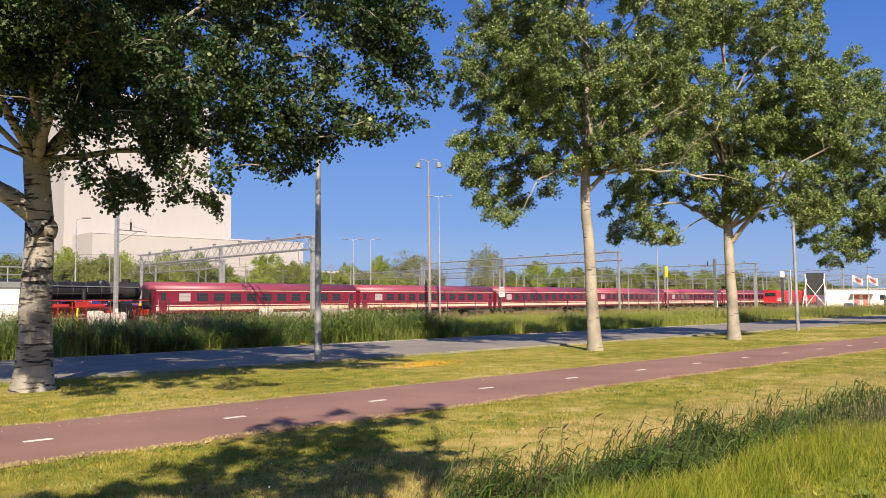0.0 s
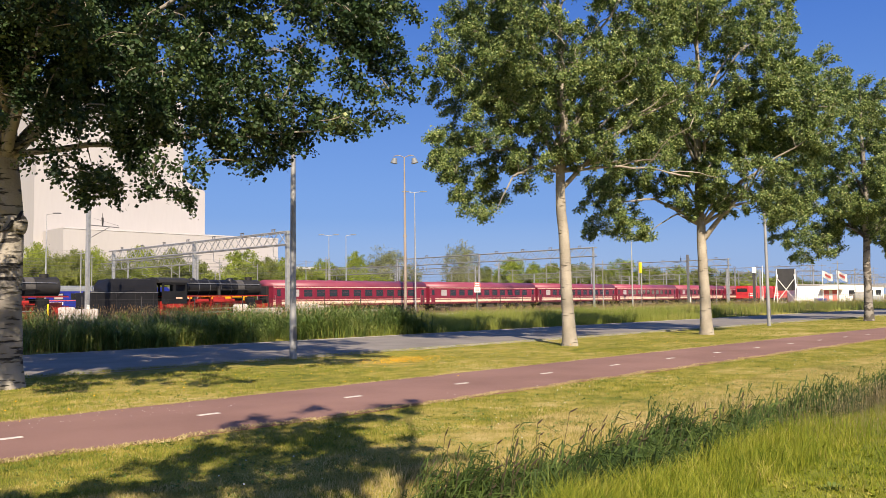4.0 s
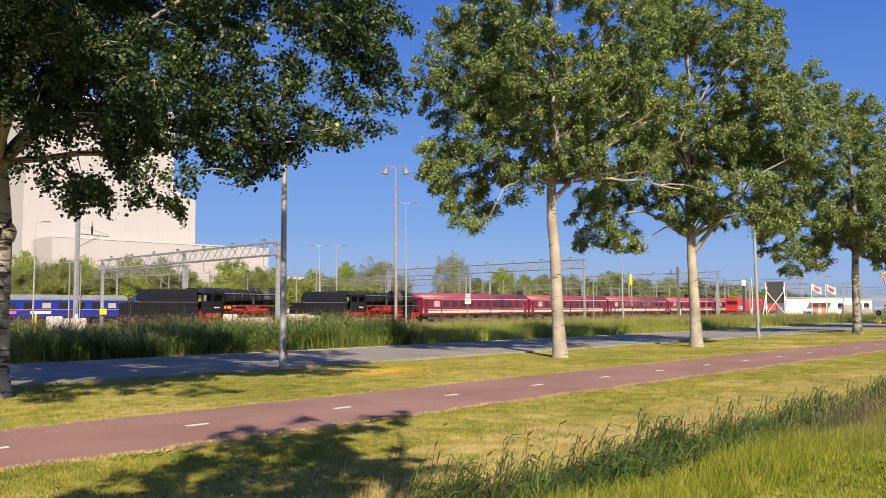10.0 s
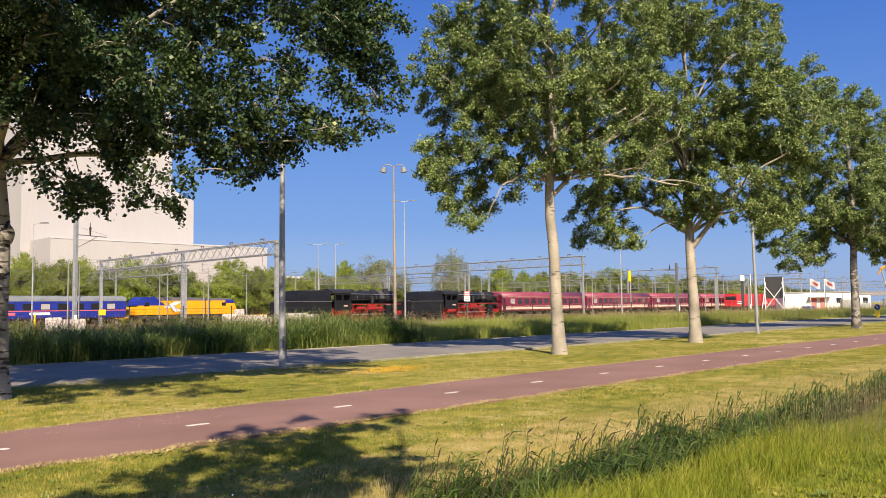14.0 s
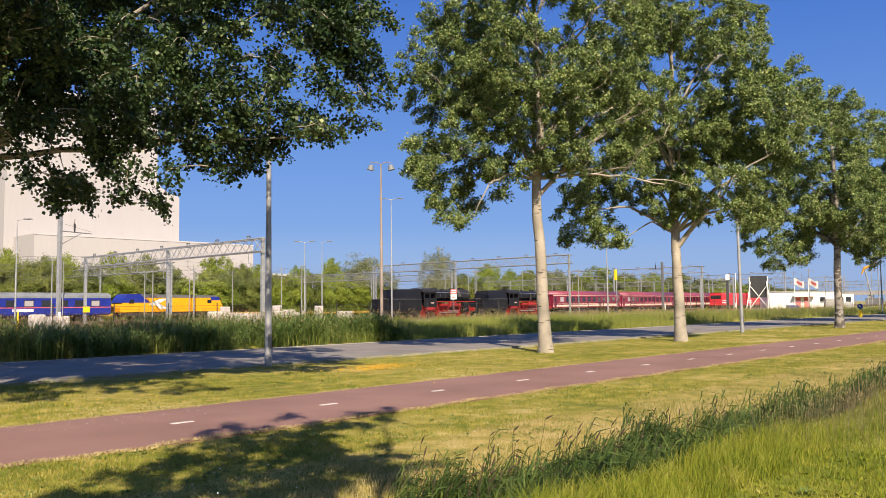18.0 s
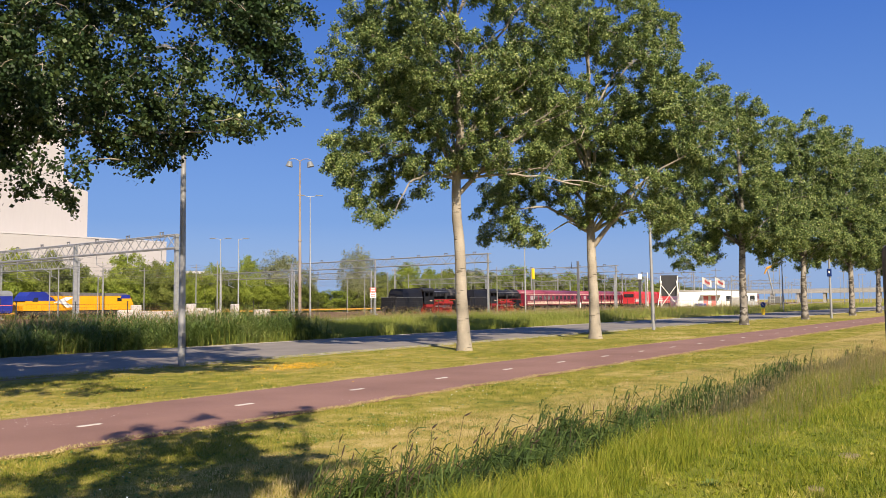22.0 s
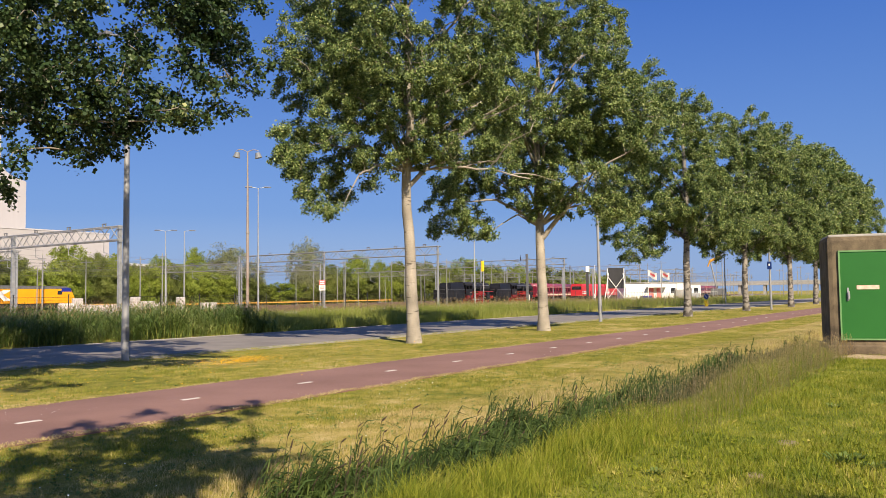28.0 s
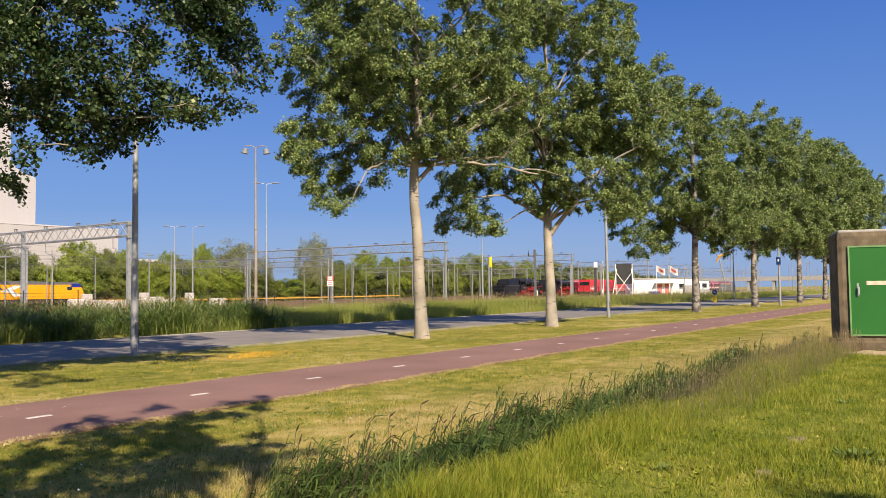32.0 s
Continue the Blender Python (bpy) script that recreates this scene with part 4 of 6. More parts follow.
petals("buttercups", 900, ((15.4, 17.0), (16.6, 17.8), (15.9, 17.3)), 0.6, 0.35, 0.06, 0.018, M_FLOWER, "yellow flowers in the mown grass")
petals("buttercups", 500, ((12, 16), (20, 17), (8, 15), (28, 15)), 3.0, 1.2, 0.07, 0.016, M_FLOWER, "scattered yellow flowers in the mown grass")
petals("daisies", 300, ((7, 7.6), (12, 8.6), (18, 16), (24, 9), (10, 1.5)), 2.5, 0.8, 0.07, 0.010, M_DAISY, "small white daisies in the grass")
petals("fallen_petals", 70, ((5.4, 12.6), (6.6, 12.3), (4.6, 12.8)), 0.9, 0.35, 0.055, 0.009, M_DAISY, "pale fallen petals on the cycle path")

# ragged dry fringe where the turf meets the asphalt
for y, n in ((PATH_NEAR - 0.06, 13000), (PATH_FAR + 0.02, 6000)):
    p = spots(rng, n, 2.5, 70, y - 0.11, y + 0.11, 1.5)
    p[:, 1] += 0.07 * np.sin(p[:, 0] * 2.3) + 0.05 * np.sin(p[:, 0] * 7.1)
    p[:, 2] = 0.03
    stuff("dry_fringe", soup("dry_fringe", blades(rng, p, rng.uniform(0.01, 0.04, len(p)), np.full(len(p), 0.018), 1.6), 3, M_STRAW), "dry grass fringe along the cycle path edge", "dry grass")
p = spots(rng, 9000, 4, 80, ROAD_NEAR - 0.3, ROAD_NEAR + 0.05, 1.5)
p[:, 2] = 0.03
stuff("dry_fringe", soup("dry_fringe", blades(rng, p, rng.uniform(0.03, 0.09, len(p)), np.full(len(p), 0.016), 1.0), 3, M_LAWN), "grass fringe along the road edge", "grass")


def sprigs(n, x0, x1, y0, y1, near, material=M_REED_FAR):
    """Broad-leaved weeds and clover tufts scattered in the turf."""
    c = spots(rng, n, x0, x1, y0, y1, near)
    out = []
    for k in range(7):
        az = rng.uniform(0, math.tau, n)
        w = np.stack([np.cos(az), np.sin(az), np.zeros(n)], -1)
        L = rng.uniform(0.02, 0.055, n)[:, None]
        sd = np.cross(w, np.array([0, 0, 1.0])) * L * 0.32
        up = np.array([0, 0, 1.0]) * L * rng.uniform(0.2, 0.8, n)[:, None]
        b = c + w * 0.01
        out.append(np.stack([b, b + w * L * 0.5 + sd + up * 0.7, b + w * L + up, b + w * L * 0.5 - sd + up * 0.7], 1))
    return stuff("weeds", soup("weeds", np.concatenate(out), 4, material), "low broad-leaved weeds in the turf", "weeds")


tall("tall_grass", 15000, 4.5, 24, -3.5, 2.8, 1.3, 0.05, 0.20, 0.006, 0.8, 0.12, M_BANK, "taller tufts in the grass of the near bank", "grass", 2)


def weed_clump(x, y, leaves, reach):
    """A low rosette of broad dark leaves."""
    c = np.array([x, y, float(ground_z(x, y))])
    az = rng.uniform(0, math.tau, leaves)
    w = np.stack([np.cos(az), np.sin(az), np.zeros(leaves)], -1)
    b = c + w * (reach * rng.uniform(0, 1, leaves) ** 0.6)[:, None]
    L = rng.uniform(0.4, 1.0, leaves)[:, None] * min(reach * 0.6, 0.07)
    up = np.array([0, 0, 1.0]) * L * rng.uniform(0.25, 1.0, leaves)[:, None]
    sd = np.cross(w, np.array([0, 0, 1.0])) * L * 0.25
    q = np.stack([b, b + w * L * 0.5 + sd + up * 0.8, b + w * L + up, b + w * L * 0.5 - sd + up * 0.8], 1)
    return stuff("weeds", soup("weeds", q, 4, M_REED_FAR), "clump of dark broad-leaved weeds on the bank", "weeds")


for x, y, n, r in ((7.86, 1.02, 150, 0.15), (7.7, 0.8, 80, 0.10), (9.8, 0.4, 90, 0.11), (6.6, 2.3, 70, 0.08), (11.5, 1.6, 70, 0.10)):
    weed_clump(x, y, n, r)
sprigs(3600, 3, 22, -3, 3.3, 1.4, M_BANK)
sprigs(1500, 3, 30, 6.4, 9.9, 1.5)
sprigs(900, 6, 45, 13.8, 20.6, 1.5)

# ---- railway ----
RAIL_TURN, RAIL_OFF, RAIL_TOP = 4.0, 74.4, 0.10


def on_track(s, off=RAIL_OFF, z=RAIL_TOP):
    """A pose on the railway: s metres along it from the foot of the viewer's perpendicular, off metres away."""
    return pose(0, 0, 0, 0, 0, RAIL_TURN) @ pose(s, off, z)


bed = strip("ballast", -150, 560, 60, 132, -0.2, M_BALLAST, "brown stone ballast of the railway yard", "ballast", 30.0)
bed.matrix_basis = pose(0, 0, 0, 0, 0, RAIL_TURN)


def track(off):
    root = thing("railway_track", on_track(0, off, 0), "rusty steel railway track on sleepers", "railway track", "tracks of the yard")
    for y in (-0.75, 0.75):
        bm = bmesh.new()
        box(bm, -150, 500, y - 0.035, y + 0.035, RAIL_TOP - 0.15, RAIL_TOP)
        part("rail", bm, M_RAIL, root)
    xs = np.arange(-60, 240, 0.65)
    v = []
    for x in xs:
        lo, hi = (x - 0.12, -1.3, -0.19), (x + 0.12, 1.3, -0.055)
        for y0, y1, z0, z1 in ((lo[1], lo[1], lo[2], hi[2]),):
            v += [(lo[0], lo[1], lo[2]), (hi[0], lo[1], lo[2]), (hi[0], lo[1], hi[2]), (lo[0], lo[1], hi[2])]
        v += [(lo[0], lo[1], hi[2]), (hi[0], lo[1], hi[2]), (hi[0], hi[1], hi[2]), (lo[0], hi[1], hi[2])]
    ob = new("sleepers", soup("sleepers", v, 4, M_CONC))
    ob.parent = root
    tagged(ob, kind="stuff")


for off in (68.5, RAIL_OFF, 80.5, 87, 93.5, 101, 107.5, 114):
    track(off)


def lattice(bm, p, q, depth, width, bays, r=0.05):
    """A box truss from p to q (same height), with zigzag sides."""
    p, q = Vector(p), Vector(q)
    way = (q - p).normalized()
    out = Vector((0, 0, 1)).cross(way) * width / 2
    dn = Vector((0, 0, -depth))
    for s in (-1, 1):
        rod(bm, p + out * s, q + out * s, r, n=5)
        rod(bm, p + out * s + dn, q + out * s + dn, r, n=5)
        for k in range(bays):
            a0, a1 = p.lerp(q, k / bays), p.lerp(q, (k + 0.5) / bays)
            a2 = p.lerp(q, (k + 1) / bays)
            rod(bm, a0 + out * s + dn, a1 + out * s, r * 0.6, n=4)
            rod(bm, a1 + out * s, a2 + out * s + dn, r * 0.6, n=4)
    for k in range(bays + 1):
        c = p.lerp(q, k / bays)
        rod(bm, c + out, c - out, r * 0.5, n=4)
        rod(bm, c + out + dn, c - out + dn, r * 0.5, n=4)


def portal(x, y0, y1, top, posts, half=0.12):
    root = thing("catenary_portal", pose(x, 0, 0), "galvanised lattice portal carrying overhead wires across the tracks", "catenary portal", "portals over the tracks")
    bm = bmesh.new()
    lattice(bm, (0, y0, top), (0, y1, top), 1.15, 0.8, int((y1 - y0) / 2.4), 0.065)
    part("truss", bm, M_MAST_GREY if x > 50 else M_STEEL, root)
    for y in posts:
        bm = bmesh.new()
        box(bm, -half, half, y - half * 0.9, y + half * 0.9, -0.3, top + 0.1, 0.02)
        box(bm, -0.3, 0.3, y - 0.3, y + 0.3, -0.3, 0.25, 0.03)
        part("post", bm, M_STEEL, root)
    n = int((y1 - y0) / 5)
    for k in range(n):
        y = y0 + (k + 0.5) * (y1 - y0) / n
        bm = bmesh.new()
        rod(bm, (0, y - 0.2, top), (0, y - 0.2, top + 0.34), 0.08, 0.05, n=6)
        rod(bm, (0, y + 0.2, top), (0, y + 0.2, top + 0.34), 0.08, 0.05, n=6)
        rod(bm, (0, y - 0.3, top + 0.34), (0, y + 0.3, top + 0.34), 0.05, n=5)
        part("insulator", bm, M_STEEL_DARK, root)
        bm = bmesh.new()
        rod(bm, (0, y, top - 1.15), (0, y, top - 2.2), 0.035, n=5)
        rod(bm, (0, y, top - 2.1), (0, y - 1.6, top - 2.6), 0.03, n=5)
        part("drop_arm", bm, M_STEEL, root)
    return root


first_portal = portal(42.6, 60.8, 98, 8.0, (61.2, 78, 97.6), 0.16)
bm = bmesh.new()
box(bm, -0.42, 0.42, 97.2, 97.24, 1.45, 2.15, 0.01)
part("yellow_plate", bm, M_SIGN_YELLOW, first_portal, "yellow warning plate")
portal(93, 61.9, 102, 8.5, (62.2, 83, 101.6))
portal(143, 66, 104, 8.5, (66.4, 85, 103.6))
portal(193, 69, 107, 8.5, (69.4, 88, 106.6))
portal(243, 73, 110, 8.5, (73.4, 92, 109.6))
portal(58, 105, 150, 8.3, (105.3, 127.5, 149.7))
portal(118, 106, 130, 8.0, (106.3, 129.6))
portal(96, 104, 150, 7.6, (104.3, 127, 149.6))
portal(158, 106, 140, 7.6, (106.3, 123, 139.6))
portal(205, 109, 140, 7.6, (109.3, 125, 139.6))
portal(262, 112, 140, 7.8, (112.3, 139.6))
portal(300, 76, 112, 8.5, (76.4, 95, 111.6))
portal(360, 80, 116, 8.5, (80.4, 99, 115.6))

# ---- far buildings and woods ----
def far_building():
    root = thing("industrial_building", pose(0, 0, 0), "huge windowless cream-clad industrial building", "building")
    for nm, x0, x1, y0, y1, z1, m in (("main_block", 66.9, 110, 196, 212, 31.0, M_CLAD), ("upper_block", 67.3, 103.7, 196.1, 211.6, 54, M_CLAD), ("annex", 69, 125, 184, 195.8, 18.4, M_CLAD)):
        bm = bmesh.new()
        box(bm, x0, x1, y0, y1, -0.3, z1)
        part(nm, bm, m, root)
    bm = bmesh.new()
    slope = [(103.7, 31.0), (109.9, 31.0), (109.9, 31.3), (108.4, 31.6), (106.7, 32.2), (105.0, 33.2), (103.7, 35.0)]
    lo = [bm.verts.new((x, 196.1, z)) for x, z in slope]
    hi = [bm.verts.new((x, 211.5, z)) for x, z in slope]
    bm.faces.new(lo)
    bm.faces.new(hi[::-1])
    for k in range(len(slope)):
        j = (k + 1) % len(slope)
        bm.faces.new((lo[j], lo[k], hi[k], hi[j]))
    part("sloping_shoulder", bm, M_CLAD, root)
    bm = bmesh.new()
    box(bm, 68.9, 125.1, 183.9, 184.0, 18.2, 18.5)
    part("eaves_trim", bm, M_CLAD_GREY, root)
    bm = bmesh.new()
    box(bm, 76.0, 76.9, 183.8, 184.0, 9.0, 13.5)
    part("louvre", bm, M_STEEL_DARK, root)
    brick = thing("brick_house", pose(123, 168, 0, 0, 0, 0), "low red brick building behind the trees", "building")
    bm = bmesh.new()
    box(bm, -8, 8, 0, 10, -0.3, 9.6)
    part("wall", bm, M_BRICK, brick)
    bm = bmesh.new()
    box(bm, -8.3, 8.3, -0.3, 10.3, 9.6, 10.2)
    part("roof", bm, M_CLAD_GREY, brick)


far_building()


def bush(name, seed, h, w, clumps, per, leaf, material, loose=0.0):
    """A rounded broad crown built of leafy lumps, darker and hollow below."""
    rng = np.random.default_rng(seed)
    lumps = [(0, 0, h * 0.60, w * 0.36, w * 0.36, h * 0.38), (0, 0, h * 0.30, w * 0.34, w * 0.34, h * 0.26)]
    for _ in range(11):
        a, e = rng.uniform(0, math.tau), rng.uniform(-0.9, 0.9)
        lumps.append((math.cos(a) * w * 0.26 * math.cos(e), math.sin(a) * w * 0.26 * math.cos(e), h * (0.56 + 0.26 * math.sin(e)), w * 0.19, w * 0.19, h * 0.15))
    cc = in_blobs(rng, lumps, int(clumps * 1.4))
    keep = rng.uniform(0, 1, len(cc)) > loose
    cc = cc[keep][:clumps]
    root = thing(name, pose(0, -900, 0), "leafy green tree behind the railway yard", "tree", "trees behind the tracks")
    L = bend(rng, (0, 0, -0.3), (0.2, 0.1, h * 0.8), 8, 0, 0.1)
    ob = new("trunk", welded("trunk", tube(L, np.linspace(0.22, 0.04, 8), 7), M_TWIG))
    ob.parent = root
    ob = new("crown", soup("crown", leaf_tris(rng, cc, per, w * 0.045, leaf, np.array([0, 0, h * 0.5]), 1.3), 3, material))
    ob.parent = root
    tagged(ob, kind="stuff")
    return root


kinds = [bush("broadleaf_tree", 60 + k, 8.0, 8.0, 430, 54, 0.21, (M_WOODS, M_WOODS_DEEP)[k % 2]) for k in range(4)] + [bush("willow_tree", 70, 9.0, 8.0, 420, 54, 0.17, M_WOODS_GREY, 0.1)]
rng = np.random.default_rng(77)
first = set()


def plant(k, bearing, rise, breadth, back):
    """A tree of kind k at a bearing, whose top rises so far over the horizon; breadth in degrees."""
    d = 126 / max(math.sin(radians(bearing)), 0.30) * 1.04 + back
    m = pose(d * math.cos(radians(bearing)), d * math.sin(radians(bearing)), -0.3, 0, 0, rng.uniform(0, 360))
    if k not in first:
        ob = kinds[k]
        ob.matrix_basis = m
        first.add(k)
    else:
        ob = copy_thing(kinds[k], m)
    up, wide = (2.1 + rise * d) / 7.7, radians(breadth) * d / 5.4
    ob.scale = (wide, wide, up)


# single crowns that stand out of the skyline: kind, bearing, rise, breadth
for k, bearing, rise, breadth in ((0, 82, 0.06, 2.4), (1, 79, 0.055, 2.2), (2, 76.5, 0.064, 2.4), (1, 74.0, 0.056, 1.8), (0, 71.1, 0.065, 1.9), (3, 69.9, 0.055, 1.5), (1, 68.8, 0.058, 1.5), (2, 67.5, 0.060, 2.0), (3, 66.0, 0.052, 1.6), (0, 64.6, 0.063, 2.3), (1, 62.8, 0.061, 1.7),
                                  (3, 61.2, 0.046, 1.7), (2, 58.15, 0.0605, 2.5), (1, 56.6, 0.051, 1.4), (0, 55.6, 0.050, 1.5), (3, 54.2, 0.041, 1.4), (2, 52.7, 0.048, 1.6), (0, 50.36, 0.0575, 1.5), (4, 48.3, 0.0563, 2.9), (4, 46.6, 0.040, 1.6), (4, 43.0, 0.062, 2.3), (1, 41.4, 0.038, 1.4),
                                  (0, 39.57, 0.049, 2.1), (2, 38.0, 0.042, 1.3), (1, 36.7, 0.041, 1.4), (3, 34.8, 0.0415, 1.8), (1, 33.4, 0.036, 1.4), (2, 31.87, 0.0435, 2.3), (3, 30.0, 0.036, 1.7), (0, 28.3, 0.035, 1.8), (1, 26.4, 0.033, 2.0), (3, 24.8, 0.029, 1.7), (2, 23.4, 0.027, 2.0), (1, 21.4, 0.023, 1.9)):
    plant(k, bearing, rise, breadth, rng.uniform(0, 10))
# the hedge of lower shrubs between and before them
HEDGE = ((18, 0.012), (22, 0.018), (30, 0.027), (40, 0.031), (44.2, 0.016), (46, 0.018), (48, 0.036), (60, 0.043), (70, 0.048), (84, 0.046))
for bearing in np.arange(18.5, 84, 1.25):
    plant(int(rng.choice(4, p=(0.18, 0.32, 0.18, 0.32))), bearing + rng.uniform(-0.3, 0.3), float(np.interp(bearing, *zip(*HEDGE))) * rng.uniform(0.75, 1.12), rng.uniform(1.7, 2.3), rng.uniform(-6, 4))

# ---- the steam train ----
TRAIN = []


def gauge_section(w, z0, z1, top, rise=0.0):
    """Body side up to the eaves and an arched roof, as (y, z) points."""
    h = w / 2
    arc = [(h * math.cos(a), z1 + (top - z1) * math.sin(a) ** 0.8) for a in np.linspace(0, math.pi, 13)]
    return [(-h, z0), (h, z0)] + arc


def wheelset(parent, x, r, material, spokes=0):
    """An axle with two wheels, centred on its own origin so that it can roll."""
    bm = bmesh.new()
    rod(bm, (0, -0.75, 0), (0, 0.75, 0), 0.08, n=8)
    for y in (-0.75, 0.75):
        if spokes:
            for k in range(24):
                a0, a1 = k * math.tau / 24, (k + 1) * math.tau / 24
                for ra, rb in ((r, r - 0.09),):
                    q = [(ra * math.cos(a0), ra * math.sin(a0)), (ra * math.cos(a1), ra * math.sin(a1)), (rb * math.cos(a1), rb * math.sin(a1)), (rb * math.cos(a0), rb * math.sin(a0))]
                    lo = [bm.verts.new((u, y - 0.06, w)) for u, w in q]
                    hi = [bm.verts.new((u, y + 0.06, w)) for u, w in q]
                    bm.faces.new(lo)
                    bm.faces.new(hi[::-1])
                    bm.faces.new((lo[0], hi[0], hi[1], lo[1]))
                    bm.faces.new((lo[2], hi[2], hi[3], lo[3]))
            for k in range(spokes):
                a0 = k * math.tau / spokes
                rod(bm, (0, y, 0), ((r - 0.05) * math.cos(a0), y, (r - 0.05) * math.sin(a0)), 0.045, 0.035, 5)
            rod(bm, (0, y - 0.09, 0), (0, y + 0.09, 0), 0.17, n=10)
        else:
            rod(bm, (0, y - 0.06, 0), (0, y + 0.06, 0), r, n=18)
    ob = part("wheelset", bm, material, parent)
    ob.location = (x, 0, r)
    return ob


def bogie(parent, x, base, r, material):
    bm = bmesh.new()
    for y in (-1.0, 1.0):
        box(bm, x - base / 2 - 0.5, x + base / 2 + 0.5, y - 0.06, y + 0.06, r - 0.02, r + 0.28, 0.03)
        for s in (-1, 1):
            box(bm, x + s * base / 2 - 0.16, x + s * base / 2 + 0.16, y - 0.13, y + 0.13, r - 0.16, r + 0.2, 0.03)
    box(bm, x - 0.35, x + 0.35, -1.0, 1.0, r, r + 0.3)
    part("bogie_frame", bm, material, parent)
    return [wheelset(parent, x + s * base / 2, r, M_UNDER) for s in (-1, 1)]


def coach():
    """A long passenger coach, its rear buffers at x = 0, heading along +x."""
    L, W = 26.4, 2.86
    root = thing("passenger_coach", on_track(0), "maroon passenger coach with cream stripes, rolling on the railway", "train coach", "coaches of the steam train")
    bm = bmesh.new()
    prism(bm, [(-1.36, 1.0), (1.36, 1.0), (W / 2, 1.25), (W / 2, 3.24), (-W / 2, 3.24), (-W / 2, 1.25)], 0.35, L - 0.35)
    part("body", bm, M_MAROON, root)
    bm = bmesh.new()
    prism(bm, gauge_section(W + 0.02, 3.243, 3.3, 4.05), 0.3, L - 0.3)
    for f in bm.faces:
        f.smooth = abs(f.normal.x) < 0.5
    part("roof", bm, M_ROOF_SHEEN, root, "maroon roof, its colour lifted for reflected sun and sky")
    for z0, z1 in ((1.25, 1.56), (1.70, 1.76), (3.16, 3.225)):
        for s in (-1, 1):
            bm = bmesh.new()
            y = s * (W / 2 + 0.004)
            box(bm, 0.36, L - 0.36, min(y, y - s * 0.02), max(y, y - s * 0.02), z0, z1)
            part("stripe", bm, M_CREAM, root, "cream lining")
    for s in (-1, 1):
        for k in range(11):
            x = 3.4 + k * 1.96
            bm = bmesh.new()
            y = s * (W / 2 - 0.01)
            box(bm, x - 0.62, x + 0.62, min(y, y + s * 0.02), max(y, y + s * 0.02), 2.12, 2.92)
            pane = part("window", bm, M_GLASS_PALE if k == 0 else M_GLASS, root)
            bm = bmesh.new()
            y2 = s * (W / 2 + 0.018)
            for a0, a1, b0, b1 in ((-0.68, 0.68, 2.92, 2.97), (-0.68, 0.68, 2.07, 2.12), (-0.68, -0.62, 2.12, 2.92), (0.62, 0.68, 2.12, 2.92), (-0.62, 0.62, 2.62, 2.65)):
                box(bm, x + a0, x + a1, min(y, y2), max(y, y2), b0, b1)
            part("window_frame", bm, M_MAROON, pane)
        for x in (1.1, L - 1.1):
            bm = bmesh.new()
            y = s * (W / 2 + 0.006)
            box(bm, x - 0.42, x + 0.42, min(y, y - s * 0.03), max(y, y - s * 0.03), 1.25, 3.1, 0.005)
            d = part("door", bm, M_MAROON, root)
            bm = bmesh.new()
            y2 = y + s * 0.006
            box(bm, x - 0.25, x + 0.25, min(y, y2), max(y, y2), 2.2, 2.95)
            part("door_window", bm, M_GLASS, d)
            bm = bmesh.new()
            rod(bm, (x - 0.52, y2 + s * 0.03, 1.4), (x - 0.52, y2 + s * 0.03, 2.3), 0.018, n=5)
            part("handrail", bm, M_ROD, d)
    for x0, x1 in ((0.0, 0.36), (L - 0.36, L)):
        bm = bmesh.new()
        box(bm, x0, x1, -0.6, 0.6, 1.15, 3.3, 0.04)
        part("gangway", bm, M_SOOT, root)
    bm = bmesh.new()
    box(bm, 0.5, L - 0.5, -1.2, 1.2, 0.85, 1.0)
    for x in (8.6, 11.4, 14.4, 17.0):
        box(bm, x - 0.9, x + 0.9, -1.15, 1.15, 0.42, 0.9, 0.04)
    part("underframe", bm, M_UNDER, root)
    sets = bogie(root, 3.6, 2.5, 0.46, M_UNDER) + bogie(root, L - 3.6, 2.5, 0.46, M_UNDER)
    for k in range(4):
        bm = bmesh.new()
        box(bm, 4 + k * 6 - 0.25, 4 + k * 6 + 0.25, -0.2, 0.2, 3.98, 4.1, 0.02)
        part("roof_vent", bm, M_ROOF_SHEEN, root)
    return root


